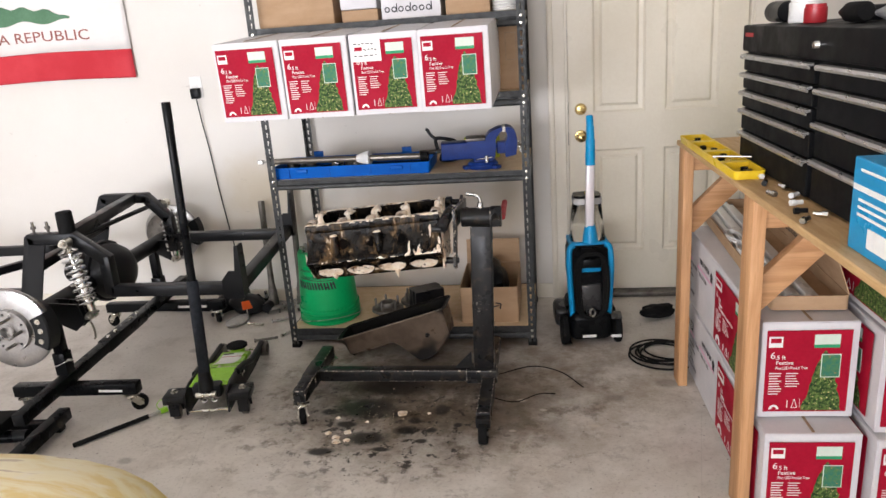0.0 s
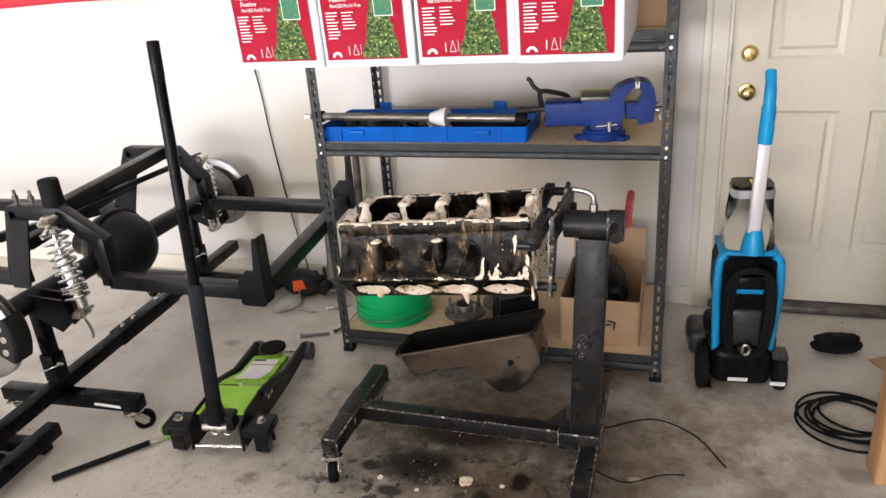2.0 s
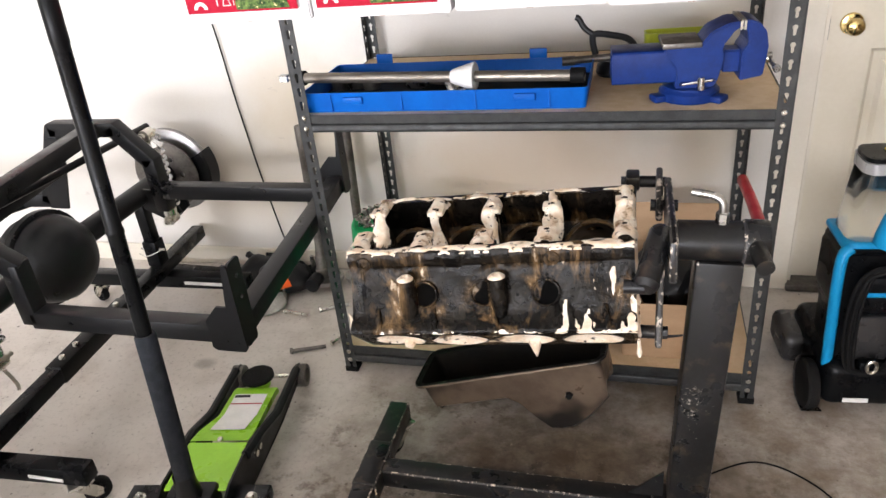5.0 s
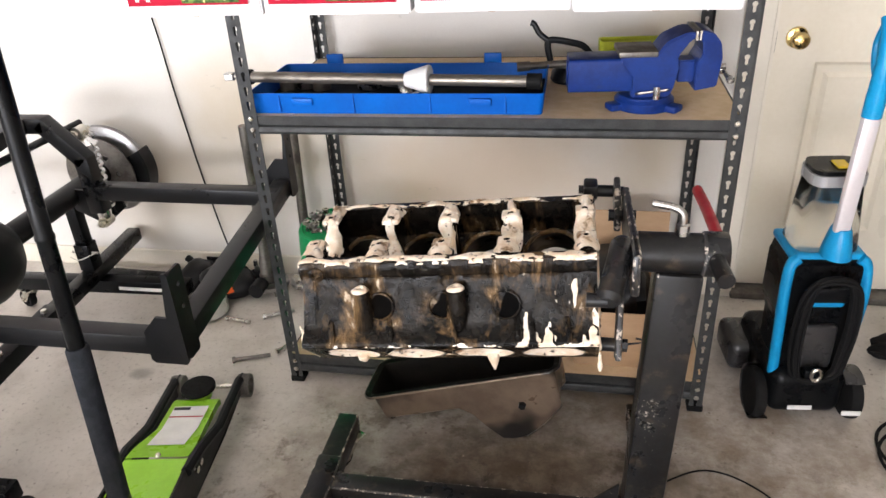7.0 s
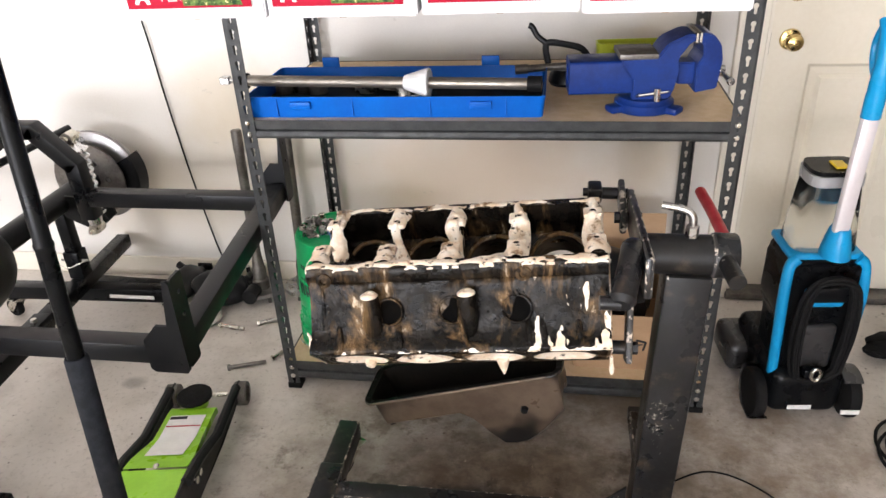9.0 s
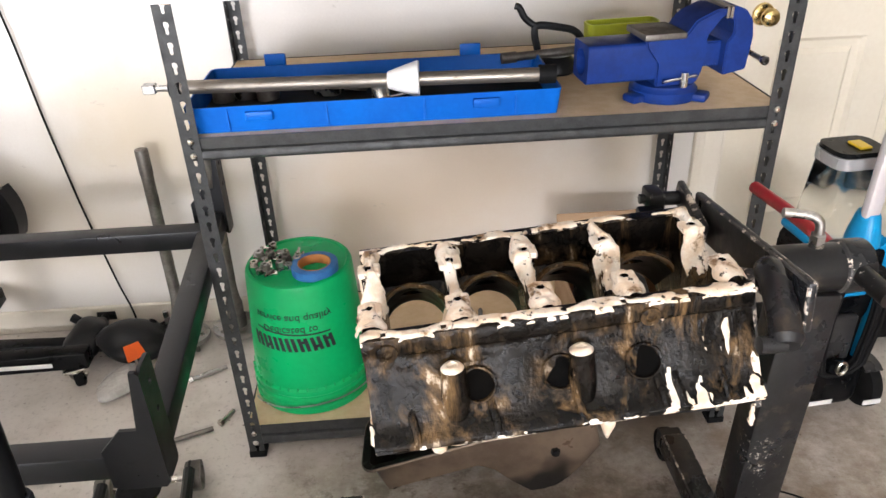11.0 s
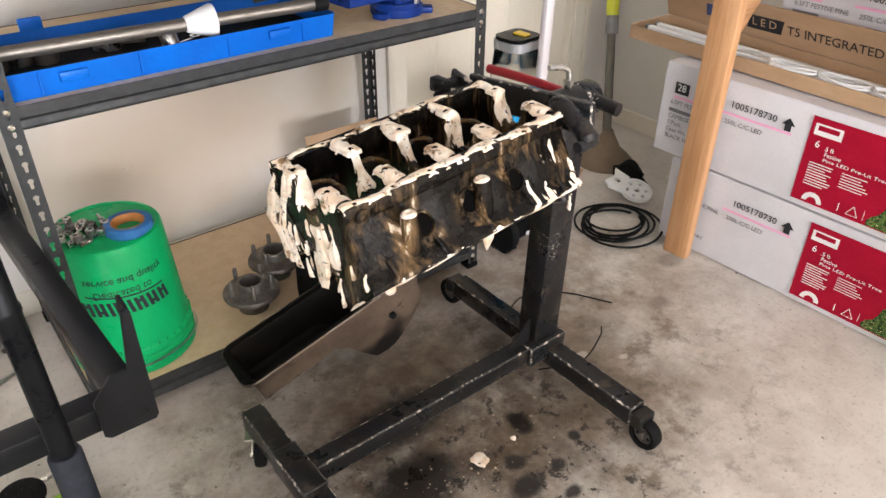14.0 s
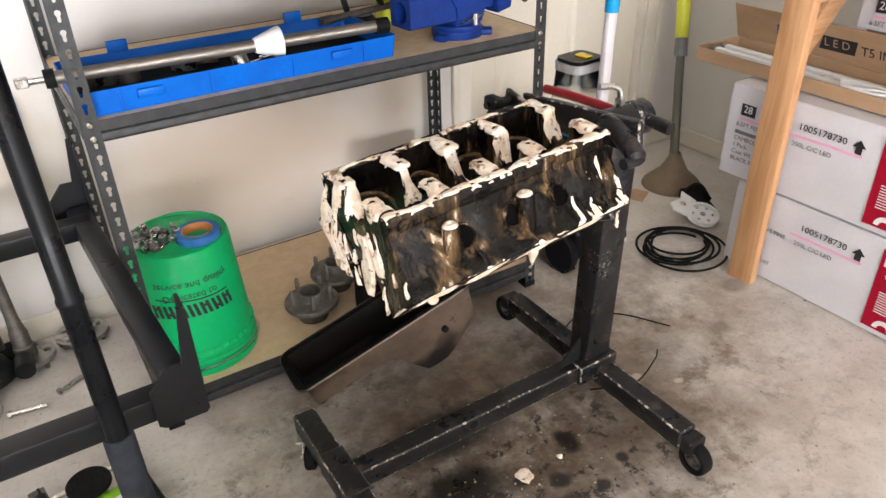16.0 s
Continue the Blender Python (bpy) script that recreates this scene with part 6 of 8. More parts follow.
rod(bm, (-0.1, 0.0, 0.06), (0.36, 0.0, 0.07), 0.026, n=16)
part("hydraulic_ram", bm, M_SATIN, lift)
bm = bmesh.new()
rod(bm, (0.34, -0.03, 0.03), (0.34, 0.05, 0.03), 0.03, n=18)
part("roller", bm, M_CAST, lift)
bar_thing = thing("pump_lever", 0, 0, 0, label="black pump lever with a lime green tip lying on concrete", category="lever")
bm = bmesh.new()
sweep(bm, [(-1.47, 2.70, 0.014), (-1.27, 2.93, 0.014)], 0.010, 10)
part("lever_rod", bm, M_RUBBER, bar_thing)
bm = bmesh.new()
rod(bm, (-1.27, 2.93, 0.014), (-1.235, 2.97, 0.014), 0.008, n=10)
part("steel_end", bm, M_STEEL, bar_thing)
bm = bmesh.new()
rod(bm, (-1.235, 2.97, 0.015), (-1.215, 2.993, 0.015), 0.013, n=14)
sweep(bm, curve([(-1.225, 2.985, 0.028), (-1.21, 2.98, 0.055), (-1.225, 2.97, 0.07), (-1.24, 2.96, 0.05), (-1.235, 2.965, 0.028)], 5), 0.0018, 6)
part("green_tip", bm, M_LIME, bar_thing, "lime green tip")

# ---- things on the shelves ----
def open_tray(bm, x0, x1, y0, y1, z0, z1, t=0.004, flare=0.006):
    """A tray with thick walls that widen upwards."""
    def loop(i, z, r):
        return [bm.verts.new((x, y, z)) for x, y in rounded(x0 + i, x1 - i, y0 + i, y1 - i, r, 3)]
    ls = [loop(flare, z0, 0.012), loop(0, z1, 0.014), loop(t, z1, 0.012), loop(t + flare, z0 + t, 0.010)]
    for a, b2 in zip(ls, ls[1:]):
        for i in range(len(a)):
            j = (i + 1) % len(a)
            bm.faces.new((a[i], a[j], b2[j], b2[i]))
    bm.faces.new(ls[0][::-1])
    bm.faces.new(ls[-1])
    return bm


TOP2 = 0.8765
case = thing("tool_case", -0.468, 3.822, TOP2, 0.5, label="open blue plastic tool case holding socket parts", category="tool case")
CX, CY = 0.387, 0.150
bm = bmesh.new()
open_tray(bm, -CX, CX, -CY, CY, 0, 0.055)
part("tray", bm, M_BLUE, case)
for x in (-0.236, 0.228):
    bm = bmesh.new()
    box(bm, x - 0.028, x + 0.028, -CY - 0.007, -CY + 0.002, 0.024, 0.044, 0.003, 2)
    part("latch_seat", bm, M_BLUE, case)
    bm = bmesh.new()
    box(bm, x - 0.025, x + 0.025, CY - 0.002, CY + 0.006, 0.04, 0.082, 0.003, 2)
    part("latch", bm, M_BLUE, case, "raised blue latch")
for x in (-0.30, -0.10, 0.10, 0.29):
    part("wall_rib", slab(x - 0.002, x + 0.002, -CY - 0.002, -CY + 0.006, 0.004, 0.050), M_BLUE, case)
part("tray_insert", slab(-CX + 0.012, CX - 0.012, -CY + 0.012, CY - 0.012, 0.0045, 0.012), M_RUBBER, case, "dark moulded insert")
for i, (x, y, r, tilt) in enumerate(((-0.32, 0.03, 0.024, 0), (-0.275, 0.05, 0.026, 15), (-0.225, 0.03, 0.025, -10), (-0.10, 0.045, 0.030, 20), (-0.04, 0.055, 0.026, 55), (0.02, -0.03, 0.02, 80))):
    s = thing("bearing_cup", -0.475 + x * 1.05, 3.822 + y, TOP2 + 0.0125 + 0.0, rz=i * 40, rx=tilt * 0.3, label="worn steel ring in the blue case", category="ring", group="rings in the case")
    bm = bmesh.new()
    lathe(bm, [(r * 0.72, 0.0), (r, 0.0), (r * 1.02, 0.004), (r * 1.02, 0.030), (r, 0.034), (r * 0.72, 0.034), (r * 0.70, 0.03), (r * 0.72, 0.0)], 22)
    part("ring", bm, M_STEEL if i % 2 else M_CAST, s)
wr = thing("small_wrench", -0.44, 3.775, TOP2 + 0.020, rz=28, label="small chrome wrench lying in the blue case", category="wrench")
bm = bmesh.new()
box(bm, -0.045, 0.045, -0.006, 0.006, 0, 0.006, 0.002, 2)
lathe(bm, [(0.006, 0), (0.013, 0), (0.013, 0.008), (0.006, 0.008), (0.006, 0)], 14, pose(0.05, 0, 0))
part("wrench_body", bm, M_CHROME, wr)

slide = thing("alignment_bar", -0.890, 3.760, TOP2 + 0.074, label="steel bar with white cone resting on the blue case", category="steel bar")
e = Vector((0.80, -0.055, 0.003))
bm = bmesh.new()
rod(bm, (0.0, 0, 0), e, 0.0145, n=22)
part("bar", bm, plain("dull_steel", (0.30, 0.27, 0.23), (0.19, 0.17, 0.145), 0.45, 0.8, scale=18, stretch=(0.4, 3, 3), bump=0.15, dirt=(0.12, 0.085, 0.055), dirt_at=(0.56, 0.72)), slide)
for a, b2, r in (((-0.004, 0.0003, 0), (0.018, -0.0012, 0), 0.0205), ((0.765, -0.0526, 0.003), (0.80, -0.055, 0.003), 0.0195)):
    bm = bmesh.new()
    rod(bm, a, b2, r, n=20)
    part("end_collar", bm, M_RUBBER, slide)
bm = bmesh.new()
rod(bm, (-0.045, 0.003, 0), (-0.004, 0.0, 0), 0.007, n=10)
box(bm, -0.062, -0.035, -0.008, 0.014, -0.010, 0.010, 0.002)
part("end_nut", bm, M_STEEL, slide)
bm = bmesh.new()
d = e.normalized()
m = frame_to(Vector(d) * 0.452, Vector(d) * 0.52)
lathe(bm, [(0.0130, 0.0), (0.0165, 0.0), (0.0185, 0.003), (0.0365, 0.058), (0.0375, 0.063), (0.036, 0.066), (0.0130, 0.066)], 30, m)
part("centering_cone", bm, M_WHITEPL, slide, "white nylon cone")

# bench vise
vise = thing("bench_vise", 0.162, 3.762, TOP2, 5, label="blue enamel bench vise with swivel base", category="vise")
bm = bmesh.new()
lathe(bm, [(0.0, 0.0), (0.078, 0.0), (0.080, 0.004), (0.080, 0.022), (0.072, 0.028), (0.070, 0.034), (0.062, 0.036), (0.0, 0.036)], 36)
for a in (20, 140, 260):
    c, s = math.cos(radians(a)), math.sin(radians(a))
    box(bm, 0.06, 0.108, -0.022, 0.022, 0.0, 0.018, 0.006, 2, pose(0, 0, 0, 0, 0, a - 180))
part("swivel_base", bm, M_VISE, vise)
bm = bmesh.new()
prof3 = [(-0.045, 0.036), (0.055, 0.036), (0.066, 0.060), (0.075, 0.105), (0.070, 0.135), (0.088, 0.158), (0.098, 0.172), (0.112, 0.178), (0.112, 0.190), (0.088, 0.192), (0.040, 0.172), (0.016, 0.142), (-0.075, 0.138), (-0.075, 0.122), (-0.045, 0.085)]
plate(bm, prof3, 0.108, m=Matrix(((1, 0, 0, 0), (0, 0, 1, -0.054), (0, 1, 0, 0), (0, 0, 0, 1))))
es = [ed for ed in bm.edges if ed.is_manifold and ed.calc_face_angle(0) > 0.4]
bmesh.ops.bevel(bm, geom=es, offset=0.004, segments=2, affect="EDGES")
part("fixed_jaw", bm, M_VISE, vise)
bm = bmesh.new()
box(bm, -0.082, 0.018, -0.058, 0.058, 0.136, 0.150, 0.003, 2)
part("anvil", bm, M_CAST, vise, "worn steel anvil top")
bm = bmesh.new()
hole = ring(0, 0.090, 0.030, 16)
plate(bm, rounded(-0.050, 0.050, 0.050, 0.132, 0.008), 0.20, [hole], Matrix(((0, 0, 1, -0.210), (1, 0, 0, 0), (0, 1, 0, 0), (0, 0, 0, 1))))
part("slide_bar", bm, M_VISE, vise, "hollow blue slide bar")
bm = bmesh.new()
prof4 = [(0.118, 0.050), (0.175, 0.060), (0.182, 0.130), (0.175, 0.165), (0.155, 0.188), (0.128, 0.196), (0.116, 0.192), (0.116, 0.176), (0.128, 0.170), (0.132, 0.140), (0.118, 0.120)]
plate(bm, prof4, 0.110, m=Matrix(((1, 0, 0, 0), (0, 0, 1, -0.055), (0, 1, 0, 0), (0, 0, 0, 1))))
box(bm, 0.0755, 0.125, -0.030, 0.030, 0.066, 0.120, 0.004, 2)
es = [ed for ed in bm.edges if ed.is_manifold and ed.calc_face_angle(0) > 0.5]
bmesh.ops.bevel(bm, geom=es, offset=0.003, segments=2, affect="EDGES")
part("moving_jaw", bm, M_VISE, vise)
bm = bmesh.new()
for x in (0.107, 0.1165):
    box(bm, x, x + 0.007, -0.057, 0.057, 0.172, 0.196, 0.001)
part("jaw_plate", bm, M_STEEL, vise, "bare steel jaw plates")
bm = bmesh.new()
rod(bm, (0.18, 0, 0.09), (0.205, 0, 0.09), 0.014, n=16)
rod(bm, (0.198, -0.085, 0.085), (0.198, 0.085, 0.095), 0.006, n=10)
for y in (-0.088, 0.088):
    rod(bm, (0.198, y - 0.005, 0.09 + y * 0.05), (0.198, y + 0.005, 0.09 + y * 0.05), 0.010, n=12)
part("screw_handle", bm, M_STEEL, vise)
bm = bmesh.new()
rod(bm, (0.02, -0.062, 0.034), (0.02, -0.062, 0.066), 0.010, n=14)
rod(bm, (-0.03, -0.066, 0.050), (0.05, -0.058, 0.056), 0.0038, n=8)
for p in ((-0.032, -0.066, 0.050), (0.052, -0.058, 0.056)):
    lathe(bm, [(0.0, 0.006), (0.006, 0.0), (0.0, -0.006)], 10, Matrix.Translation(p))
part("lock_lever", bm, M_CHROME, vise, "chrome swivel lock lever")

for o in vise.children:
    o.data.transform(Matrix.Diagonal((0.91, 0.92, 0.98, 1)))

# spring compressor behind the case
comp = thing("hand_clamp", -0.02, 3.965, TOP2, label="black steel puller clamp with curved lever", category="clamp")
bm = bmesh.new()
rod(bm, (-0.12, -0.02, 0.052), (0.14, 0.01, 0.060), 0.010, n=14)
rod(bm, (-0.150, -0.024, 0.051), (-0.115, -0.02, 0.052), 0.013, n=14)
part("screw", bm, M_CAST, comp)
bm = bmesh.new()
sweep(bm, curve([(-0.06, 0, 0.062), (-0.068, 0, 0.10), (-0.06, 0, 0.118), (-0.01, 0, 0.112), (0.03, 0, 0.10), (0.05, 0, 0.07), (0.04, 0.0, 0.05)], 6), 0.009, 10)
sweep(bm, curve([(-0.06, 0, 0.112), (-0.09, 0, 0.135), (-0.105, 0, 0.16), (-0.115, 0, 0.165)], 5), 0.008, 10)
part("lever", bm, M_BLACK, comp)
bm = bmesh.new()
lathe(bm, [(0.0, 0.0), (0.045, 0.0), (0.05, 0.008), (0.046, 0.030), (0.035, 0.042), (0.0, 0.045)], 20, pose(-0.01, 0.02, 0))
part("clamp_body", bm, M_BLACK, comp)
lv = thing("spirit_level_tool", 0.14, 4.03, TOP2, 4, label="lime yellow plastic tool housing behind the vise", category="tool")
bm = bmesh.new()
open_tray(bm, -0.09, 0.09, -0.03, 0.03, 0.0, 0.105, 0.004, 0.003)
part("housing", bm, plain("lime_plastic", (0.55, 0.62, 0.04), (0.48, 0.55, 0.03), 0.4, bump=0.03), lv)

# inverted bucket on the lowest shelf
LOW = 0.1025
M_BUCKET = plain("green_plastic", (0.003, 0.42, 0.13), (0.002, 0.36, 0.11), 0.36, spec=0.25, scale=5, grain=60, bump=0.05, dirt=(0.01, 0.22, 0.08), dirt_at=(0.66, 0.85))
bucket = thing("bucket", -0.698, 3.832, LOW, 0, label="bright green plastic bucket standing upside down", category="bucket")
bm = bmesh.new()
lathe(bm, [(0.140, 0.002), (0.152, 0.0), (0.158, 0.004), (0.158, 0.020), (0.152, 0.024), (0.153, 0.026), (0.158, 0.030), (0.158, 0.046), (0.152, 0.050), (0.152, 0.054), (0.157, 0.060), (0.157, 0.074), (0.151, 0.080), (0.134, 0.362), (0.130, 0.370), (0.122, 0.372), (0.118, 0.367), (0.0, 0.366)], 56)
part("bucket_body", bm, M_BUCKET, bucket)
rib = part("rim_rib", slab(-0.0015, 0.0015, 0.1505, 0.157, 0.076, 0.084), M_BUCKET, bucket)
for k in range(1, 40):
    again(rib, bucket, pose(0, 0, 0, 0, 0, 9.0 * k))
bm = bmesh.new()
pts = [(0.165 * math.cos(a), 0.165 * math.sin(a), 0.045 + 0.035 * math.sin((a - 3.6) * 1.0)) for a in [3.6 + 3.1 * k / 24 for k in range(25)]]
pts = [(x, y, max(0.006, z - 0.04)) for x, y, z in pts]
sweep(bm, pts, 0.0022, 6)
part("wire_bail", bm, M_STEEL, bucket, "thin wire bail")


def wrap(ob, r_at, ang0):
    """Bend flat lettering round the bucket's wall, upside down."""
    for v in ob.data.vertices:
        x, z = v.co.x, v.co.y
        r = r_at(z) + v.co.z
        a = ang0 - x / 0.145
        v.co = (r * math.cos(a), r * math.sin(a), z)


wall_r = lambda z: 0.151 - (z - 0.08) * (0.017 / 0.282) + 0.0006
for text, size, z, a0 in (("Dedicated to", 0.028, 0.268, -100), ("service and quality", 0.028, 0.302, -96)):
    o = lettering(text, size, M_DARKINK, bucket, Matrix.Identity(4))
    w = max(v.co.x for v in o.data.vertices)
    for v in o.data.vertices:
        v.co.x, v.co.y = w / 2 - v.co.x, z - v.co.y
    wrap(o, wall_r, radians(a0))
for k in range(7):
    bm = bmesh.new()
    x0 = -0.105 + 0.032 * k
    lo, hi = 0.192 + 0.0006 * k, 0.231 + 0.0004 * k
    for u0, u1 in ((0.0, 0.0095), (0.0155, 0.025)):
        plate(bm, [(x0 + u0 - 0.004, lo), (x0 + u1 - 0.004, lo), (x0 + u1 + 0.004, hi), (x0 + u0 + 0.004, hi)], 0.0006)
    if k not in (3, 4):
        zc = lo + (0.008 if k % 2 else 0.023)
        plate(bm, [(x0 + 0.0075, zc), (x0 + 0.017, zc), (x0 + 0.018, zc + 0.008), (x0 + 0.0085, zc + 0.008)], 0.0006)
    wrap(part("printed_mark", bm, M_DARKINK, bucket, "black printed mark", smooth=0), wall_r, radians(-98))
bm = bmesh.new()
for k in range(24):
    x0 = -0.10 + 0.20 * k / 24
    plate(bm, [(x0, 0.238 + 0.00002 * k * k), (x0 + 0.0085, 0.238 + 0.00002 * (k + 1) ** 2), (x0 + 0.0085, 0.242 + 0.00002 * (k + 1) ** 2), (x0, 0.242 + 0.00002 * k * k)], 0.0006)
o = part("brand_swoosh", bm, M_DARKINK, bucket, smooth=0)
wrap(o, wall_r, radians(-98))

BT = LOW + 0.3665
tape = thing("tape_roll", -0.652, 3.785, BT, 10, label="roll of blue tape lying on the green bucket", category="tape roll")
bm = bmesh.new()
lathe(bm, [(0.041, 0.0), (0.056, 0.0), (0.0575, 0.001), (0.0575, 0.023), (0.056, 0.024), (0.041, 0.024)], 36)
part("blue_tape", bm, plain("blue_tape", (0.03, 0.16, 0.42), (0.025, 0.13, 0.35), 0.6, scale=40, bump=0.1), tape)
bm = bmesh.new()
lathe(bm, [(0.0408, 0.0), (0.0408, 0.0245), (0.038, 0.0245), (0.038, 0.0), (0.0408, 0.0)], 30)
part("card_core", bm, plain("orange_core", (0.50, 0.20, 0.06), (0.42, 0.16, 0.05), 0.7, bump=0.05), tape, "orange cardboard core")
rnd = random.Random(31)
for i in range(46):
    a, r = rnd.uniform(0, 6.28), 0.060 * math.sqrt(rnd.random())
    x, y = -0.748 + r * math.cos(a) * 1.1, 3.835 + r * math.sin(a)
    lay = 1 if i < 30 else 2
    kind = rnd.random()
    ring_ = kind < 0.6
    h = thing("hex_nut" if ring_ else "small_bolt", x, y, BT + (0.0 if lay == 1 else 0.012) + (0.0 if ring_ else 0.0055), rz=rnd.uniform(0, 360),
              label="loose zinc nut in a heap on the bucket" if ring_ else "loose zinc bolt in a heap on the bucket", category="nut" if ring_ else "bolt", group="hardware on the bucket")
    bm = bmesh.new()
    ma = rnd.choice((M_ZINC, M_STEEL, M_CAST))
    if ring_:
        lathe(bm, [(0.0052, 0.0), (0.0102, 0.0), (0.0115, 0.0015), (0.0115, 0.0130), (0.0102, 0.0145), (0.0052, 0.0145), (0.0052, 0.0)], 6)
        part("nut_body", bm, ma, h, smooth=0)
    else:
        rod(bm, (0, 0, 0), (0.026, 0, 0), 0.0036, n=8)
        rod(bm, (-0.006, 0, 0), (0, 0, 0), 0.0065, n=6)
        part("bolt_body", bm, plain("brass_bolt", (0.62, 0.46, 0.22), (0.5, 0.36, 0.16), 0.3, 1.0, bump=0.05) if i == 0 else ma, h)

# wheel hubs
def hub(x, y, z, rz, rx=0):
    h = thing("wheel_hub", x, y, z, rz, rx, label="oily steel wheel hub with five studs", category="wheel hub", group="wheel hubs")
    bm = bmesh.new()
    lathe(bm, [(0.031, 0.092), (0.038, 0.092), (0.040, 0.088), (0.040, 0.068), (0.046, 0.064), (0.080, 0.062), (0.082, 0.059), (0.082, 0.050), (0.078, 0.047), (0.060, 0.044), (0.058, 0.03), (0.050, 0.026), (0.045, 0.0), (0.0, 0.0)], 40)
    lathe(bm, [(0.031, 0.092), (0.030, 0.03), (0.0, 0.03)], 24)
    part("flange", bm, M_CAST, h)
    for k in range(5):
        a = 2 * math.pi * k / 5 + 0.3
        bm = bmesh.new()
        px, py = 0.060 * math.cos(a), 0.060 * math.sin(a)
        lathe(bm, [(0.0, 0.112), (0.004, 0.112), (0.0066, 0.106), (0.0066, 0.0615), (0.0, 0.0615)], 10, pose(px, py, 0))
        lathe(bm, [(0.0, 0.052), (0.009, 0.052), (0.010, 0.036), (0.0, 0.032)], 10, pose(px, py, 0))
        part("stud", bm, M_CAST, h)
    return h


hub(-0.372, 3.775, LOW, 20)
hub(-0.240, 3.885, LOW, 60)

# shipping box on the low shelf
M_AMZ = M_CARD
ship = thing("cardboard_box", 0.162, 3.895, LOW, 0, label="open brown cardboard box holding dark parts", category="box")
bm = bmesh.new()
open_tray(bm, -0.145, 0.145, -0.195, 0.195, 0, 0.185, 0.004, 0.0)
part("box_body", bm, M_CARD, ship)
bm = bmesh.new()
box(bm, -0.143, 0.143, 0.0, 0.0035, 0, 0.13, 0.001, m=Matrix.Translation((0, 0.193, 0.186)) @ pose(0, 0, 0, -8))
part("back_flap", bm, M_CARD, ship)
bm = bmesh.new()
sweep(bm, curve([(-0.075, -0.1965, 0.088), (-0.02, -0.1965, 0.078), (0.05, -0.1965, 0.090)], 8), 0.005, 6, radii=[0.0022 + 0.0000 + 0.0035 * math.sin(math.pi * k / 16) for k in range(17)])
for v in bm.verts:
    v.co.y = -0.1955 + (v.co.y + 0.1965) * 0.12
part("printed_curve", bm, M_DARKINK, ship)
bm = bmesh.new()
for a, b2 in (((0.058, 0.098), (0.030, 0.104)), ((0.058, 0.098), (0.052, 0.070))):
    rod(bm, (a[0], -0.1952, a[1]), (b2[0], -0.1952, b2[1]), 0.0035, n=6)
part("printed_tip", bm, M_DARKINK, ship)
blk = thing("dark_housing", 0.15, 3.93, LOW + 0.005, 12, label="black metal housing lying in the cardboard box", category="housing")
bm = bmesh.new()
bmesh.ops.create_icosphere(bm, subdivisions=3, radius=0.11)
for v in bm.verts:
    n = noise.noise(v.co * 22)
    v.co = Vector((v.co.x * 0.85, v.co.y * 1.35, max(-0.1, v.co.z * 1.15))) * (1 + 0.22 * n)
bmesh.ops.translate(bm, vec=(0, 0, 0.13), verts=bm.verts)
part("housing_body", bm, M_BLACK, blk)
sd = thing("pressed_bracket", -0.155, 3.73, LOW, 30, label="black pressed steel bracket on the low shelf", category="bracket")
bm = bmesh.new()
bmesh.ops.create_cube(bm, size=1)
bmesh.ops.subdivide_edges(bm, edges=bm.edges, cuts=4, use_grid_fill=True)
for v in bm.verts:
    v.co = Vector((v.co.x * 0.15, v.co.y * 0.10, (v.co.z + 0.5) * 0.18)) + Vector((1, 1, 0)) * 0.012 * noise.noise(v.co * 4)
part("bracket_body", bm, M_BLACK, sd)

# ---- oil pan propped against the shelf ----
def pan_material():
    ma, nt, b = nodes_of("oily_tinplate")
    n1, n2 = noise_node(nt, 6, 6, 0.65, offset=(1, 2, 3)), noise_node(nt, 3.2, 3, 0.5, offset=(4, 4, 1))
    col = blend(nt, remap(nt, n1, 0.35, 0.65), (0.17, 0.125, 0.09), (0.10, 0.07, 0.05))
    col = blend(nt, remap(nt, n2, 0.52, 0.60), col, (0.014, 0.012, 0.011))
    nt.links.new(col, b.inputs["Base Color"])
    nt.links.new(remap(nt, n1, 0.3, 0.7, 0.25, 0.55), b.inputs["Roughness"])
    b.inputs["Metallic"].default_value = 0.25
    relief(nt, b, noise_node(nt, 70, 3), 0.2, 0.002)
    return ma


M_PAN = pan_material()
# near-black for the pan's inner skin; the outside keeps the stained tinplate
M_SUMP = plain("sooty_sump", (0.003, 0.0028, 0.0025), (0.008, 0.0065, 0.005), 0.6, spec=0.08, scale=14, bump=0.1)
pan = thing("oil_pan", -0.285, 3.51, 0.217, -3, 0, -17.5, label="dirty steel engine oil pan tilted against the shelf", category="oil pan")
bm = bmesh.new()
PL, PW = 0.285, 0.092


def depth(x):
    """Shallow front, a rounded sump, then a wall that slants up to the rear."""
    if x < -0.03:
        return 0.108
    if x < 0.075:
        t = (x + 0.03) / 0.105
        return 0.108 + 0.127 * t * t * (3 - 2 * t)
    if x < 0.115:
        return 0.235
    t = (x - 0.115) / (PL - 0.115)
    return 0.235 - 0.125 * t ** 1.4



rim, low = rounded(-PL, PL, -PW, PW, 0.035, 5), rounded(-PL + 0.02, PL - 0.02, -PW + 0.02, PW - 0.02, 0.03, 5)


def dense(loop, step=0.03):
    out = []
    for a, b2 in zip(loop, loop[1:] + loop[:1]):
        n = max(1, int(math.dist(a, b2) / step))
        out += [(a[0] + (b2[0] - a[0]) * i / n, a[1] + (b2[1] - a[1]) * i / n) for i in range(n)]
    return out


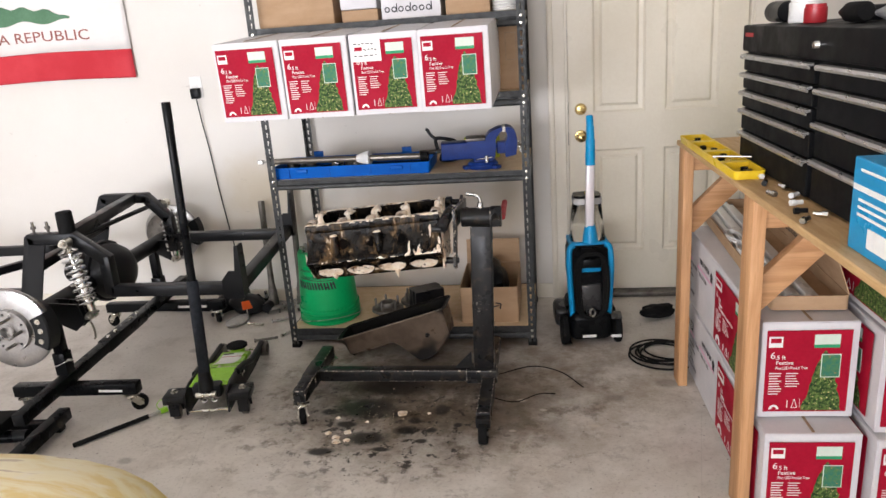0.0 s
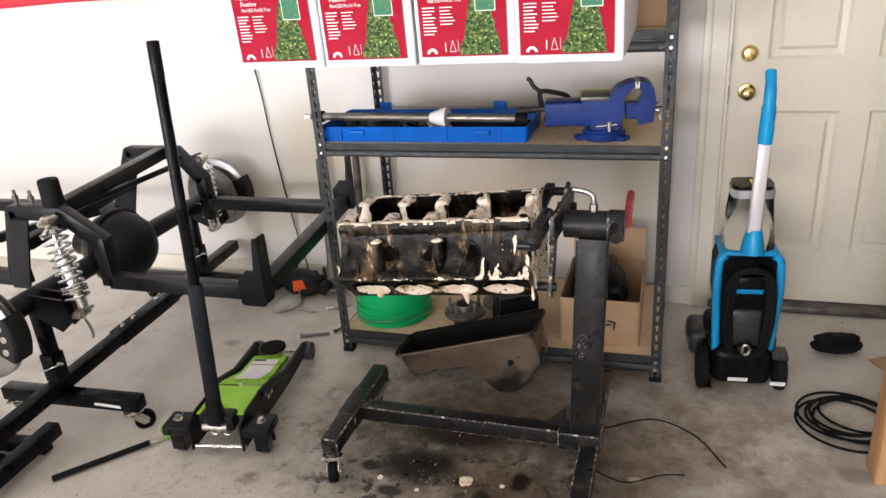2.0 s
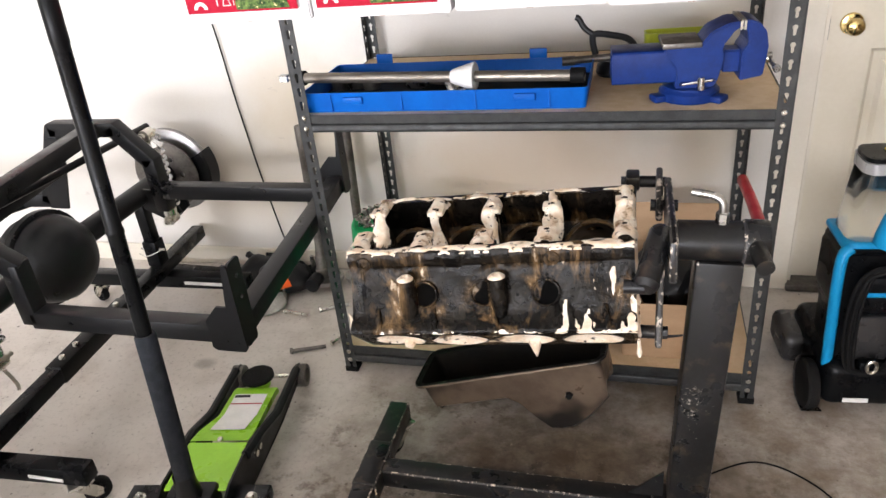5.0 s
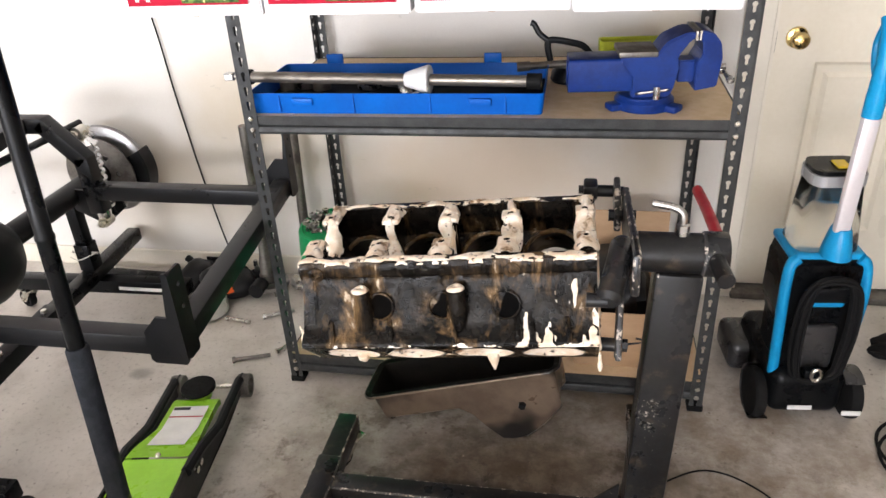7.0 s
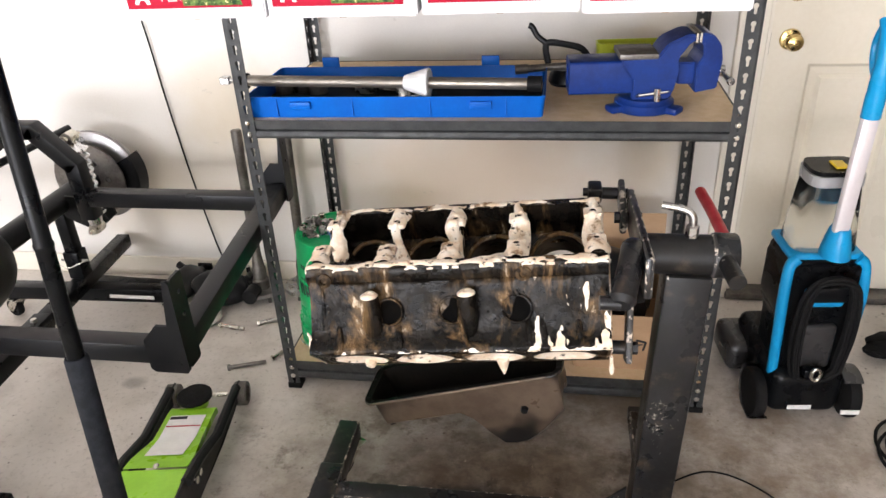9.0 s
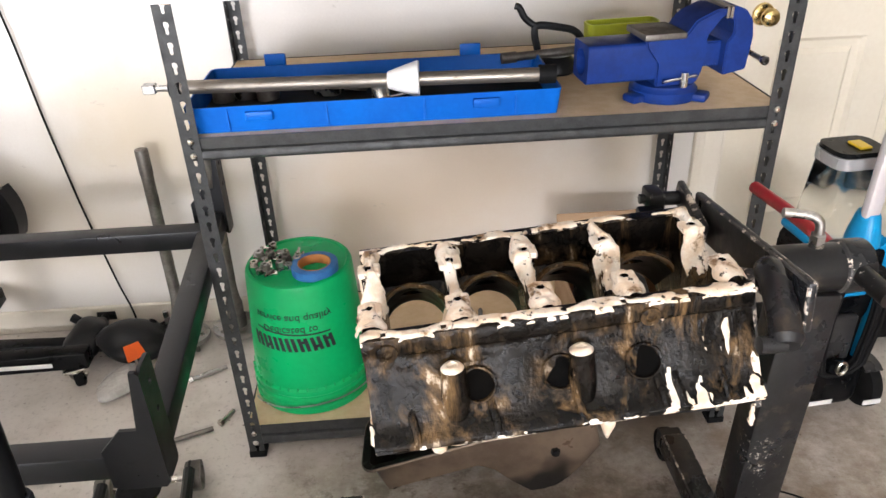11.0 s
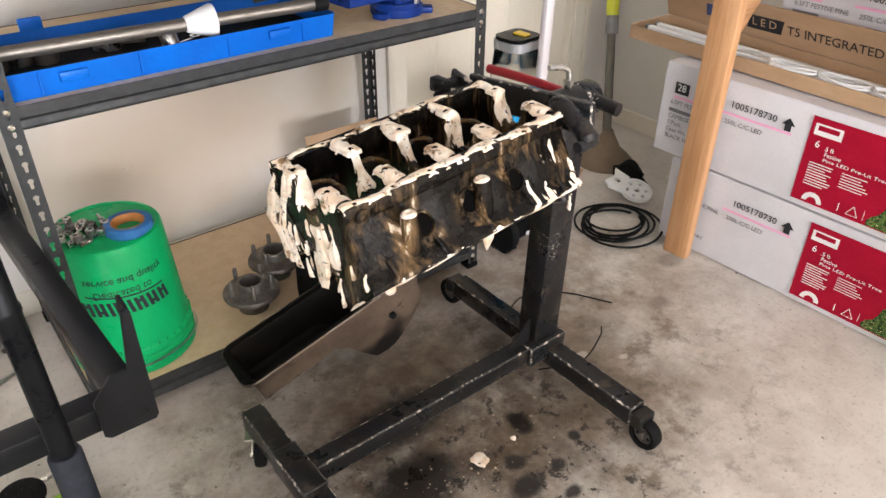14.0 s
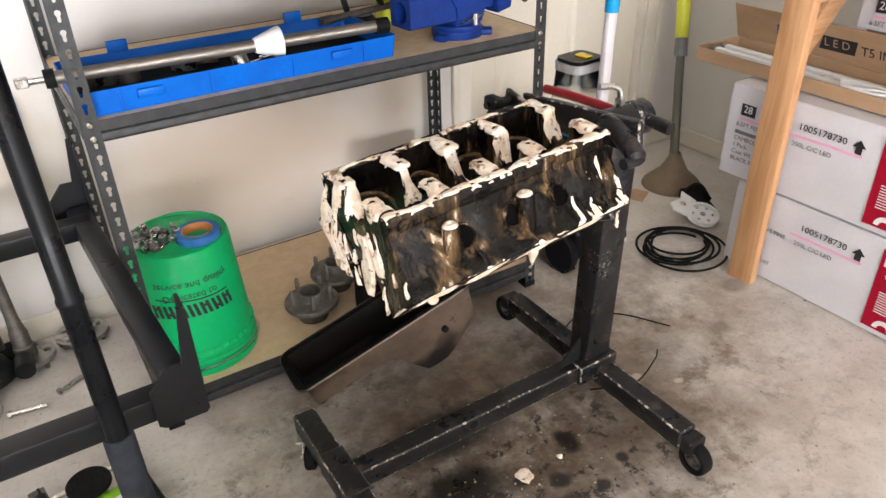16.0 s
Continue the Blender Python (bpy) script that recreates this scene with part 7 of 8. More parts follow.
rimd = dense(rim)
lay = []
for ins, t, thick in ((0.0, 0.0, 0.0), (0.0, -0.006, 0.0), (0.018, -0.006, 0.0), (0.020, -0.012, 0.0), (0.028, None, 0.012), (0.042, None, 0.0)):
    row = []
    for x, y in rimd:
        L = math.hypot(x, y)
        k = Vector((x - math.copysign(min(abs(x), PL - 0.035), x), y - math.copysign(min(abs(y), PW - 0.035), y)))
        nx, ny = (k.normalized() if k.length > 1e-5 else Vector((0, math.copysign(1, y)) if PW - abs(y) < PL - abs(x) else (math.copysign(1, x), 0)))
        z = t if t is not None else -(depth(x) - thick)
        row.append(bm.verts.new((x - nx * ins, y - ny * ins, z)))
    lay.append(row)
for a, b2 in zip(lay, lay[1:]):
    for i in range(len(a)):
        j = (i + 1) % len(a)
        bm.faces.new((a[i], a[j], b2[j], b2[i]))
bott = lay[-1]
half = len(bott)
upper = sorted([v for v in bott if v.co.y >= 0], key=lambda v: v.co.x)
lower = sorted([v for v in bott if v.co.y < 0], key=lambda v: v.co.x)
c = [bm.edges.get((bott[i], bott[(i + 1) % half])) for i in range(half)]
bmesh.ops.triangle_fill(bm, edges=[e2 for e2 in c if e2], use_beauty=True)
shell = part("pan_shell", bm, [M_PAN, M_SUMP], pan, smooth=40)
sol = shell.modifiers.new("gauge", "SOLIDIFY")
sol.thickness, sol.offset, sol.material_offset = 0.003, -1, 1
bm = bmesh.new()
lathe(bm, [(0.0, 0.012), (0.010, 0.012), (0.012, 0.0), (0.018, -0.002), (0.018, -0.006)], 6, pose(0.15, -PW + 0.026, -0.11, 90))
part("drain_plug", bm, M_BLACK, pan)
# the rim is not pierced: near-black discs paint the dark of its holes
for i in range(0, len(rimd), 3):
    x, y = rimd[i]
    bm = bmesh.new()
    lathe(bm, [(0.0, 0.0012), (0.0045, 0.0012), (0.005, 0.0)], 8, pose(x * 0.967, y * 0.93, 0.0014))
    part("rim_hole", bm, M_BORE, pan)

# ---- carpet cleaner ----
vac = thing("carpet_cleaner", 0.648, 3.740, 0, 5, label="teal and black upright carpet cleaner with wrapped cord", category="carpet cleaner")
bm = bmesh.new()
box(bm, -0.10, 0.10, -0.10, 0.24, 0.02, 0.165, 0.035, 4)
part("base_housing", bm, M_SATIN, vac)
bm = bmesh.new()
box(bm, -0.155, 0.155, 0.10, 0.27, 0.012, 0.115, 0.028, 3)
part("nozzle", bm, M_SMOKE, vac, "grey smoked floor nozzle")
for s in (-1, 1):
    bm = bmesh.new()
    lathe(bm, [(0.0, 0.0), (0.05, 0.0), (0.068, 0.006), (0.072, 0.016), (0.072, 0.030), (0.066, 0.036), (0.0, 0.036)], 32, pose(s * 0.106 - (0.0 if s > 0 else 0.0), -0.06, 0.072, 0, s * 90))
    part("wheel", bm, M_RUBBER, vac)
    bm = bmesh.new()
    lathe(bm, [(0.078, 0.0), (0.078, 0.05), (0.072, 0.05), (0.072, 0.0), (0.078, 0.0)], 18, pose(s * 0.094, -0.06, 0.073, 0, s * 90), radians(35) if s < 0 else radians(35), radians(215))
    part("wheel_guard", bm, M_SMOKE, vac, "smoky grey wheel guard")
bm = bmesh.new()
prof5 = [(-0.085, 0.09), (-0.095, 0.14), (-0.098, 0.30), (-0.118, 0.34), (-0.118, 0.50), (-0.10, 0.53), (0.10, 0.53), (0.118, 0.50), (0.118, 0.34), (0.098, 0.30), (0.095, 0.14), (0.085, 0.09)]
plate(bm, prof5, 0.17, m=pose(0, 0.11, 0, 90))
es = [ed for ed in bm.edges if ed.is_manifold and ed.calc_face_angle(0) > 0.4]
bmesh.ops.bevel(bm, geom=es, offset=0.012, segments=3, affect="EDGES")
part("main_body", bm, M_SATIN, vac)
for s in (-1, 1):
    bm = bmesh.new()
    sweep(bm, curve([(s * 0.103, -0.055, 0.15), (s * 0.112, -0.06, 0.30), (s * 0.118, -0.06, 0.42), (s * 0.112, -0.05, 0.51), (s * 0.09, -0.045, 0.535)], 6), 0.017, 12)
    part("side_trim", bm, M_TEAL, vac, "teal side trim")
bm = bmesh.new()
box(bm, -0.112, 0.112, -0.045, 0.112, 0.520, 0.545, 0.010, 3)
part("collar", bm, M_TEAL, vac)
bm = bmesh.new()
box(bm, -0.060, 0.060, -0.085, -0.055, 0.395, 0.45, 0.012, 3)
part("back_panel", bm, M_TEAL, vac)
bm = bmesh.new()
box(bm, -0.062, 0.062, -0.080, -0.050, 0.18, 0.33, 0.012, 3)
part("dirt_window", bm, M_SMOKE, vac, "smoked grey tank window")
bm = bmesh.new()
t0, t1 = rounded(-0.098, 0.098, -0.035, 0.105, 0.04, 5), rounded(-0.078, 0.078, -0.022, 0.092, 0.035, 5)
ra = [bm.verts.new((x, y, 0.546)) for x, y in t0]
rb = [bm.verts.new((x, y, 0.735)) for x, y in t1]
for i in range(len(ra)):
    j = (i + 1) % len(ra)
    bm.faces.new((ra[i], ra[j], rb[j], rb[i]))
tank = part("clean_tank", bm, M_CLEAR, vac, "clear plastic water tank")
so = tank.modifiers.new("wall", "SOLIDIFY")
so.thickness = 0.003
tank.visible_shadow = False
bm = bmesh.new()
plate(bm, rounded(-0.081, 0.081, -0.025, 0.095, 0.036, 5), 0.030, m=Matrix.Translation((0, 0, 0.7365)))
part("tank_cap", bm, plain("silver_plastic", (0.42, 0.42, 0.43), (0.36, 0.36, 0.37), 0.35, 0.3, bump=0.03), vac, "silver tank cap")
bm = bmesh.new()
plate(bm, rounded(-0.076, 0.076, -0.02, 0.09, 0.033, 5), 0.012, m=Matrix.Translation((0, 0, 0.767)))
part("cap_top", bm, M_SATIN, vac)
part("yellow_button", slab(-0.01, 0.03, 0.0, 0.05, 0.7792, 0.786, 0.003), M_YELLOW, vac)
bm = bmesh.new()
lathe(bm, [(0.044, 0.0), (0.040, 0.03), (0.030, 0.075), (0.026, 0.085), (0.0, 0.085)], 20, pose(0, -0.070, 0.56))
part("handle_socket", bm, M_TEAL, vac)
bm = bmesh.new()
a, b2 = (-0.004, -0.078, 0.585), (0.002, -0.080, 0.895)
bar(bm, a, b2, 0.040, 0.026, 0.010, up=(0, 1, 0))
part("handle_tube", bm, plain("pale_alloy", (0.72, 0.68, 0.69), (0.66, 0.62, 0.63), 0.35, 0.25, bump=0.03), vac, "pale satin handle tube")
bm = bmesh.new()
pts = curve([(0.002, -0.080, 0.885), (0.003, -0.080, 0.945), (0.004, -0.080, 1.005), (0.005, -0.068, 1.06), (0.006, -0.045, 1.098)], 6)
sweep(bm, pts, 0.02, 12, radii=[0.022] * 6 + [0.021] * 6 + [0.018] * 6 + [0.016] * 7)
sweep(bm, curve([(0.004, -0.075, 0.95), (0.004, -0.035, 0.99), (0.006, -0.018, 1.04), (0.006, -0.040, 1.09)], 5), 0.008, 8)
part("handle_grip", bm, M_TEAL, vac, "teal loop grip")
bm = bmesh.new()
box(bm, -0.055, 0.055, -0.105, -0.085, 0.425, 0.475, 0.008, 2)
part("cord_hook", bm, M_SATIN, vac)
bm = bmesh.new()
box(bm, -0.03, 0.03, -0.115, -0.088, 0.165, 0.20, 0.006, 2)
part("cord_hook", bm, M_SATIN, vac)
for k in range(7):
    bm = bmesh.new()
    w, o = 0.058 + 0.009 * (k % 4), 0.006 * (k // 2)
    ps = [(w, -0.10 - o, 0.20), (w * 1.12, -0.105 - o, 0.33), (w, -0.105 - o, 0.45), (w * 0.55, -0.105 - o, 0.497 + 0.004 * (k % 3)), (-w * 0.55, -0.105 - o, 0.497 + 0.004 * (k % 3)), (-w, -0.105 - o, 0.45), (-w * 1.12, -0.105 - o, 0.33), (-w * 0.9, -0.10 - o, 0.20), (-w * 0.45, -0.098 - o, 0.150 + 0.003 * k), (w * 0.45, -0.098 - o, 0.150 + 0.003 * k)]
    c2 = curve(ps + ps[:1], 5)[:-1]
    sweep(bm, c2, 0.0058, 7, close=True)
    part("power_cord", bm, M_RUBBER, vac, "black power cord wrapped on the hooks")
bm = bmesh.new()
pts = [(0.014 * math.cos(a), 0, 0.020 * math.sin(a)) for a in [2 * math.pi * k / 18 for k in range(18)]]
sweep(bm, [(x, -0.124, z + 0.195) for x, y, z in pts], 0.006, 8, close=True)
part("release_ring", bm, M_ZINC, vac, "silver release ring")
part("paper_label", slab(-0.045, 0.02, -0.1022, -0.1008, 0.042, 0.056), M_WHITE, vac)
part("paper_label", slab(0.085, 0.135, -0.136, -0.131, 0.052, 0.066, 0.001), M_WHITE, vac)

for o in vac.children:
    if o.name.split(".")[0] in ("main_body", "side_trim", "collar", "back_panel", "dirt_window", "clean_tank", "tank_cap", "cap_top", "yellow_button", "handle_socket", "cord_hook", "power_cord", "release_ring"):
        o.data.transform(Matrix.Diagonal((0.84, 1, 0.93, 1)))

# ---- on the floor by the door ----
cord = thing("extension_cord", 0.985, 3.535, 0, label="loosely coiled black extension cord on concrete", category="cord")
rnd = random.Random(5)
pts = []
for k in range(90):
    a = k * 0.42
    r = 0.11 + 0.05 * noise.noise((k * 0.11, 0.5, 2)) + 0.02 * math.sin(k * 0.23)
    pts.append((r * 1.12 * math.cos(a) + 0.05 * noise.noise((k * 0.05, 3, 1)), r * math.sin(a) + 0.06 * noise.noise((k * 0.05, 9, 1)), 0.006 + 0.016 * (0.5 + 0.5 * noise.noise((k * 0.2, 1, 7)))))
bm = bmesh.new()
sweep(bm, curve(pts, 4), 0.0046, 7)
part("cord_run", bm, M_RUBBER, cord)
pouch = thing("black_glove", 1.02, 3.98, 0, 20, label="black crumpled work glove on the floor", category="glove")
bm = bmesh.new()
bmesh.ops.create_icosphere(bm, subdivisions=4, radius=0.1)
for v in bm.verts:
    n = noise.noise(v.co * 16) + 0.5 * noise.noise(v.co * 40)
    v.co = Vector((v.co.x * 0.95, v.co.y * 0.55, v.co.z * 0.32)) * (1 + 0.3 * n)
zmin = min(v.co.z for v in bm.verts)
bmesh.ops.translate(bm, vec=(0, 0, -zmin), verts=bm.verts)
part("glove_body", bm, M_RUBBER, pouch)
scrap = thing("cardboard_scrap", 1.172, 3.925, 0, 28, label="small flat scrap of brown cardboard", category="cardboard")
part("sheet", slab(-0.05, 0.05, -0.035, 0.035, 0.0005, 0.004, 0.0005), M_CARD, scrap)
head = thing("trimmer_spool_plate", 1.205, 3.615, 0, 20, label="white plastic slotted tool part on the floor", category="plastic part")
bm = bmesh.new()
plate(bm, ring(0, 0, 0.062, 40), 0.010, [ring(0.038 * math.cos(a), 0.038 * math.sin(a), 0.008, 8) for a in [k * math.pi / 3 for k in range(6)]] + [ring(0, 0, 0.012, 12)], pose(0, 0, 0.03, 14, -10))
lathe(bm, [(0.050, 0.0), (0.062, 0.0), (0.062, 0.018), (0.050, 0.018), (0.050, 0.0)], 40, pose(0, 0, 0.028, 14, -10))
part("disc", bm, M_WHITEPL, head)
bm = bmesh.new()
plate(bm, [(-0.05, 0.04), (0.05, 0.05), (0.065, 0.12), (0.02, 0.105), (-0.03, 0.125), (-0.055, 0.10)], 0.010, [ring(0.0, 0.085, 0.014, 10)], pose(0, 0, 0.034, 14, -10))
part("arm", bm, M_WHITEPL, head)
bm = bmesh.new()
box(bm, -0.03, 0.03, -0.03, 0.03, 0.0, 0.028, 0.006, 2)
part("foot", bm, M_GREYPL, head)
shoe = thing("black_shoe_pair", 1.30, 3.72, 0, 60, label="dark rubber sandal on the floor behind the cartons", category="sandal")
bm = bmesh.new()
plate(bm, rounded(-0.12, 0.12, -0.045, 0.045, 0.04, 6), 0.03)
sweep(bm, curve([(-0.01, -0.045, 0.03), (0.02, 0, 0.085), (0.05, 0.045, 0.03)], 6), 0.012, 8)
part("sole", bm, M_RUBBER, shoe)

trim = thing("string_trimmer", 1.37, 3.92, 0, label="lime and black string trimmer leaning in the corner", category="string trimmer")
M_LIMEPL = plain("lime_yellow_plastic", (0.62, 0.66, 0.05), (0.55, 0.58, 0.04), 0.38, bump=0.03)
up = Vector((0.20, 0.28, 1.18))
bm = bmesh.new()
rod(bm, (0.0, 0.0, 0.05), up * 0.44, 0.020, 0.018, 16)
part("lower_shaft", bm, plain("drab_shaft", (0.13, 0.12, 0.09), (0.10, 0.09, 0.07), 0.55, bump=0.1), trim)
bm = bmesh.new()
rod(bm, up * 0.44, up * 0.50, 0.028, 0.026, 18)
part("coupler", bm, M_GREYPL, trim)
bm = bmesh.new()
rod(bm, up * 0.50, up * 0.90, 0.026, 0.034, 18)
box(bm, -0.05, 0.05, -0.045, 0.05, 0.0, 0.12, 0.015, 2, Matrix.Translation(up * 0.9))
part("motor_housing", bm, M_LIMEPL, trim, "lime yellow motor housing")
bm = bmesh.new()
lathe(bm, [(0.02, 0.15), (0.034, 0.12), (0.06, 0.07), (0.105, 0.03), (0.125, 0.008), (0.128, 0.0), (0.12, 0.0), (0.0, 0.03)], 26)
part("guard", bm, plain("dusty_guard", (0.20, 0.145, 0.09), (0.15, 0.11, 0.07), 0.7, bump=0.15), trim, "dusty brown guard")

# ---- light carton lying on the stacked tree cartons ----
led = thing("light_carton", 1.245, 3.715, 0.6425, -1, label="long open brown carton of LED strip lights", category="carton")
bm = bmesh.new()
open_tray(bm, -0.105, 0.115, -1.22, 0.0, 0, 0.045, 0.004, 0.0)
part("tray", bm, M_CARD, led)
bm = bmesh.new()
box(bm, 0, 0.0035, -1.22, 0.0, 0.0, 0.13, 0.001, m=Matrix.Translation((0.112, 0, 0.046)) @ pose(0, 0, 0, 0, -20))
part("lid_flap", bm, M_CARD, led, "raised lid flap with black print")
face = Matrix.Translation((0.112, 0, 0.046)) @ pose(0, 0, 0, 0, -20) @ pose(-0.0007, 0, 0, 90, 0, -90)
lettering("T5 INTEGRATED", 0.044, M_DARKINK, led, face @ Matrix.Translation((0.475, 0.035, 0)), width=0.31)
bm = bmesh.new()
plate(bm, [(0.33, 0.035), (0.455, 0.035), (0.465, 0.085), (0.345, 0.085)], 0.0004)
part("black_tag", bm, M_DARKINK, led, smooth=0, m=face)
lettering("L E D", 0.04, M_CARD, led, face @ Matrix.Translation((0.348, 0.042, 0.0006)))
bm = bmesh.new()
for i in range(5):
    plate(bm, [(0.17 + 0.03 * i, 0.04), (0.193 + 0.03 * i, 0.04), (0.195 + 0.03 * i, 0.085 - (i % 2) * 0.012), (0.172 + 0.03 * i, 0.085 - (i % 2) * 0.012)], 0.0004)
part("brand_shape", bm, plain("navy_print", (0.05, 0.08, 0.20), (0.04, 0.07, 0.17), 0.6, bump=0.0), led, smooth=0, m=face)
for i in range(5):
    s = thing("light_strip", 1.175 + 0.026 * i, 3.675, 0.6475 + 0.012 * (i % 2), -1, label="white LED strip light packed in a carton", category="light strip", group="strip lights")
    part("housing", slab(-0.011, 0.011, -1.15, 0.0, 0, 0.024, 0.003), M_WHITEPL, s)
    part("end_cap", slab(-0.012, 0.012, 0.0005, 0.012, 0, 0.025, 0.002), M_GREYPL, s)
wire = thing("white_wire", 1.16, 3.17, 0.677, label="looped thin white wire on the strip lights", category="wire")
for j in range(4):
    bm = bmesh.new()
    pts = []
    for k in range(34):
        a = k * 0.62
        pts.append((0.028 * math.sin(a) + 0.01 * noise.noise((k * 0.3, j, 0)), -0.16 * j - 0.06 + 0.075 * math.cos(a) + 0.01 * noise.noise((k * 0.2, j, 4)), 0.016 + 0.014 * noise.noise((k * 0.25, j, 9))))
    sweep(bm, curve(pts, 3), 0.003, 6)
    part("wire_loop", bm, M_WHITEPL, wire)

# ---- things on the bench ----
BTOP = 1.0345
level = thing("organizer_tray", 1.040, 2.92, BTOP, 2.5, label="yellow plastic tray of small black sockets", category="tray")
bm = bmesh.new()
open_tray(bm, -0.047, 0.047, -0.36, 0.36, 0, 0.026, 0.005, 0.003)
for y in (-0.2, 0.0, 0.2):
    box(bm, -0.040, 0.040, y - 0.016, y + 0.016, 0.004, 0.0255)
part("tray", bm, M_YELLOW, level)
for i in range(12):
    y = -0.32 + 0.058 * i
    if abs(y) < 0.02 or abs(abs(y) - 0.2) < 0.02:
        continue
    s = thing("small_socket", 1.040 - 0.0436 * y + (0.012 if i % 2 else -0.010), 2.92 + y, BTOP + 0.0045, label="black socket in the yellow tray", category="socket", group="sockets")
    bm = bmesh.new()
    lathe(bm, [(0, 0.006), (0.005, 0.007), (0.006, 0.014), (0.0105, 0.014), (0.0115, 0.012), (0.0115, 0.0), (0, 0)], 14)
    part("socket_body", bm, M_SATIN, s)
dr = thing("screwdriver", 1.05, 2.75, BTOP + 0.0275, -20, label="long screwdriver with a black handle on the tray", category="screwdriver")
bm = bmesh.new()
rod(bm, (-0.06, 0, 0.006), (0.12, 0, 0.008), 0.004, n=10)
part("blade", bm, M_CHROME, dr)
bm = bmesh.new()
lathe(bm, [(0.0, 0.0), (0.010, 0.0), (0.013, 0.01), (0.015, 0.06), (0.012, 0.085), (0.0, 0.09)], 14, pose(0.12, 0, 0.0085, 0, 90))
part("grip", bm, M_RUBBER, dr)
rag = thing("paper_sheet", 1.03, 3.295, BTOP, 5, label="small white paper on the bench corner", category="paper")
part("sheet", slab(-0.04, 0.07, -0.02, 0.02, 0.0005, 0.002), M_WHITE, rag)
rnd = random.Random(3)
for i, (x, y) in enumerate(((0.985, 2.62), (1.0, 2.55), (0.99, 2.46), (1.02, 2.40), (0.97, 2.33), (1.0, 2.22), (0.985, 2.14), (1.015, 2.10), (0.97, 2.06), (1.02, 2.30))):
    f = thing("pipe_fitting", x + 0.085, y + 0.02, BTOP + 0.0088, rz=rnd.uniform(0, 180), label="loose metal fitting on the bench", category="fitting", group="fittings on the bench")
    bm = bmesh.new()
    rod(bm, (-0.014, 0, 0), (0.015, 0, 0), 0.006, n=14)
    rod(bm, (-0.017, 0, 0), (-0.004, 0, 0), 0.0085, n=6)
    part("fitting_body", bm, (M_STEEL, M_WHITEPL, M_BLACK, M_CHROME)[i % 4], f)
bb = thing("blue_carton", 1.142, 1.80, BTOP, 2.5, label="bright blue and white product carton on the bench", category="carton")
M_SKYP = plain("sky_blue_print", (0.012, 0.27, 0.52), (0.010, 0.24, 0.47), 0.35, bump=0.02)
part("carton_body", slab(-0.06, -0.002, -0.16, 0.10, 0, 0.19, 0.002), M_SKYP, bb)
part("white_band", slab(-0.0608, -0.0602, -0.155, 0.095, 0.125, 0.137), M_WHITE, bb)
part("white_patch", slab(-0.0608, -0.0602, -0.08, 0.02, 0.02, 0.06), M_WHITE, bb)
for z in (0.165, 0.105, 0.09, 0.075):
    part("print_line", slab(-0.0608, -0.0602, -0.06, 0.07, z, z + 0.006), M_WHITE, bb)
tins = (("spray_can", 1.20, 2.78, 0.032, 0.14, M_BLACK), ("white_jar", 1.21, 2.66, 0.045, 0.07, M_WHITEPL), ("red_tin", 1.21, 2.58, 0.03, 0.05, M_REDPL))
CT = 1.0355 + 0.4325 + 0.0005
for nm, x, y, r, h, ma in tins:
    t = thing(nm, x, y, CT, label="small container lying on the tool chest lid" if nm != "white_jar" else "white plastic jar on the tool chest lid", category="container")
    bm = bmesh.new()
    if nm == "spray_can":
        lathe(bm, [(0.0, 0.0), (r * 0.9, 0.0), (r, 0.004), (r, h), (0.0, h)], 22, pose(0, 0, r, 0, 90, 90))
    else:
        lathe(bm, [(0.0, 0.0), (r * 0.95, 0.0), (r, 0.003), (r, h * 0.8), (r * 0.9, h * 0.82), (r * 0.9, h), (0.0, h)], 24)
    part("body", bm, ma, t)
for i, (x, y, w, d, h, ma) in enumerate(((1.24, 2.40, 0.10, 0.16, 0.05, M_RUBBER), (1.25, 2.18, 0.09, 0.14, 0.045, M_GREYPL), (1.26, 1.95, 0.12, 0.18, 0.06, M_RUBBER))):
    t = thing("power_tool", x, y, CT, rz=12 * i, label="dark power tool lying on the tool chest lid", category="power tool", group="tools on the chest")
    bm = bmesh.new()
    lathe(bm, [(0.0, 0.0), (h * 0.4, 0.0), (h * 0.5, 0.01), (h * 0.5, d * 0.6), (h * 0.35, d * 0.75), (h * 0.15, d), (0, d)], 18, pose(0, -d / 2, h * 0.5, -90))
    part("motor", bm, ma, t)
    bm = bmesh.new()
    box(bm, 0.0, w, -0.015, 0.015, 0.0, h * 0.8, 0.008, 2)
    part("grip", bm, M_BLACK, t)

# ---- boxes on the upper shelves ----
def plain_box(nm, x0, x1, y0, y1, z, h, ma, label):
    t = thing(nm, (x0 + x1) / 2, y0, z, label=label, category="box")
    part("carton_body", carton_shell(x1 - x0, y1 - y0, h, 0.003, int(abs(x0) * 90)), ma, t)
    return t


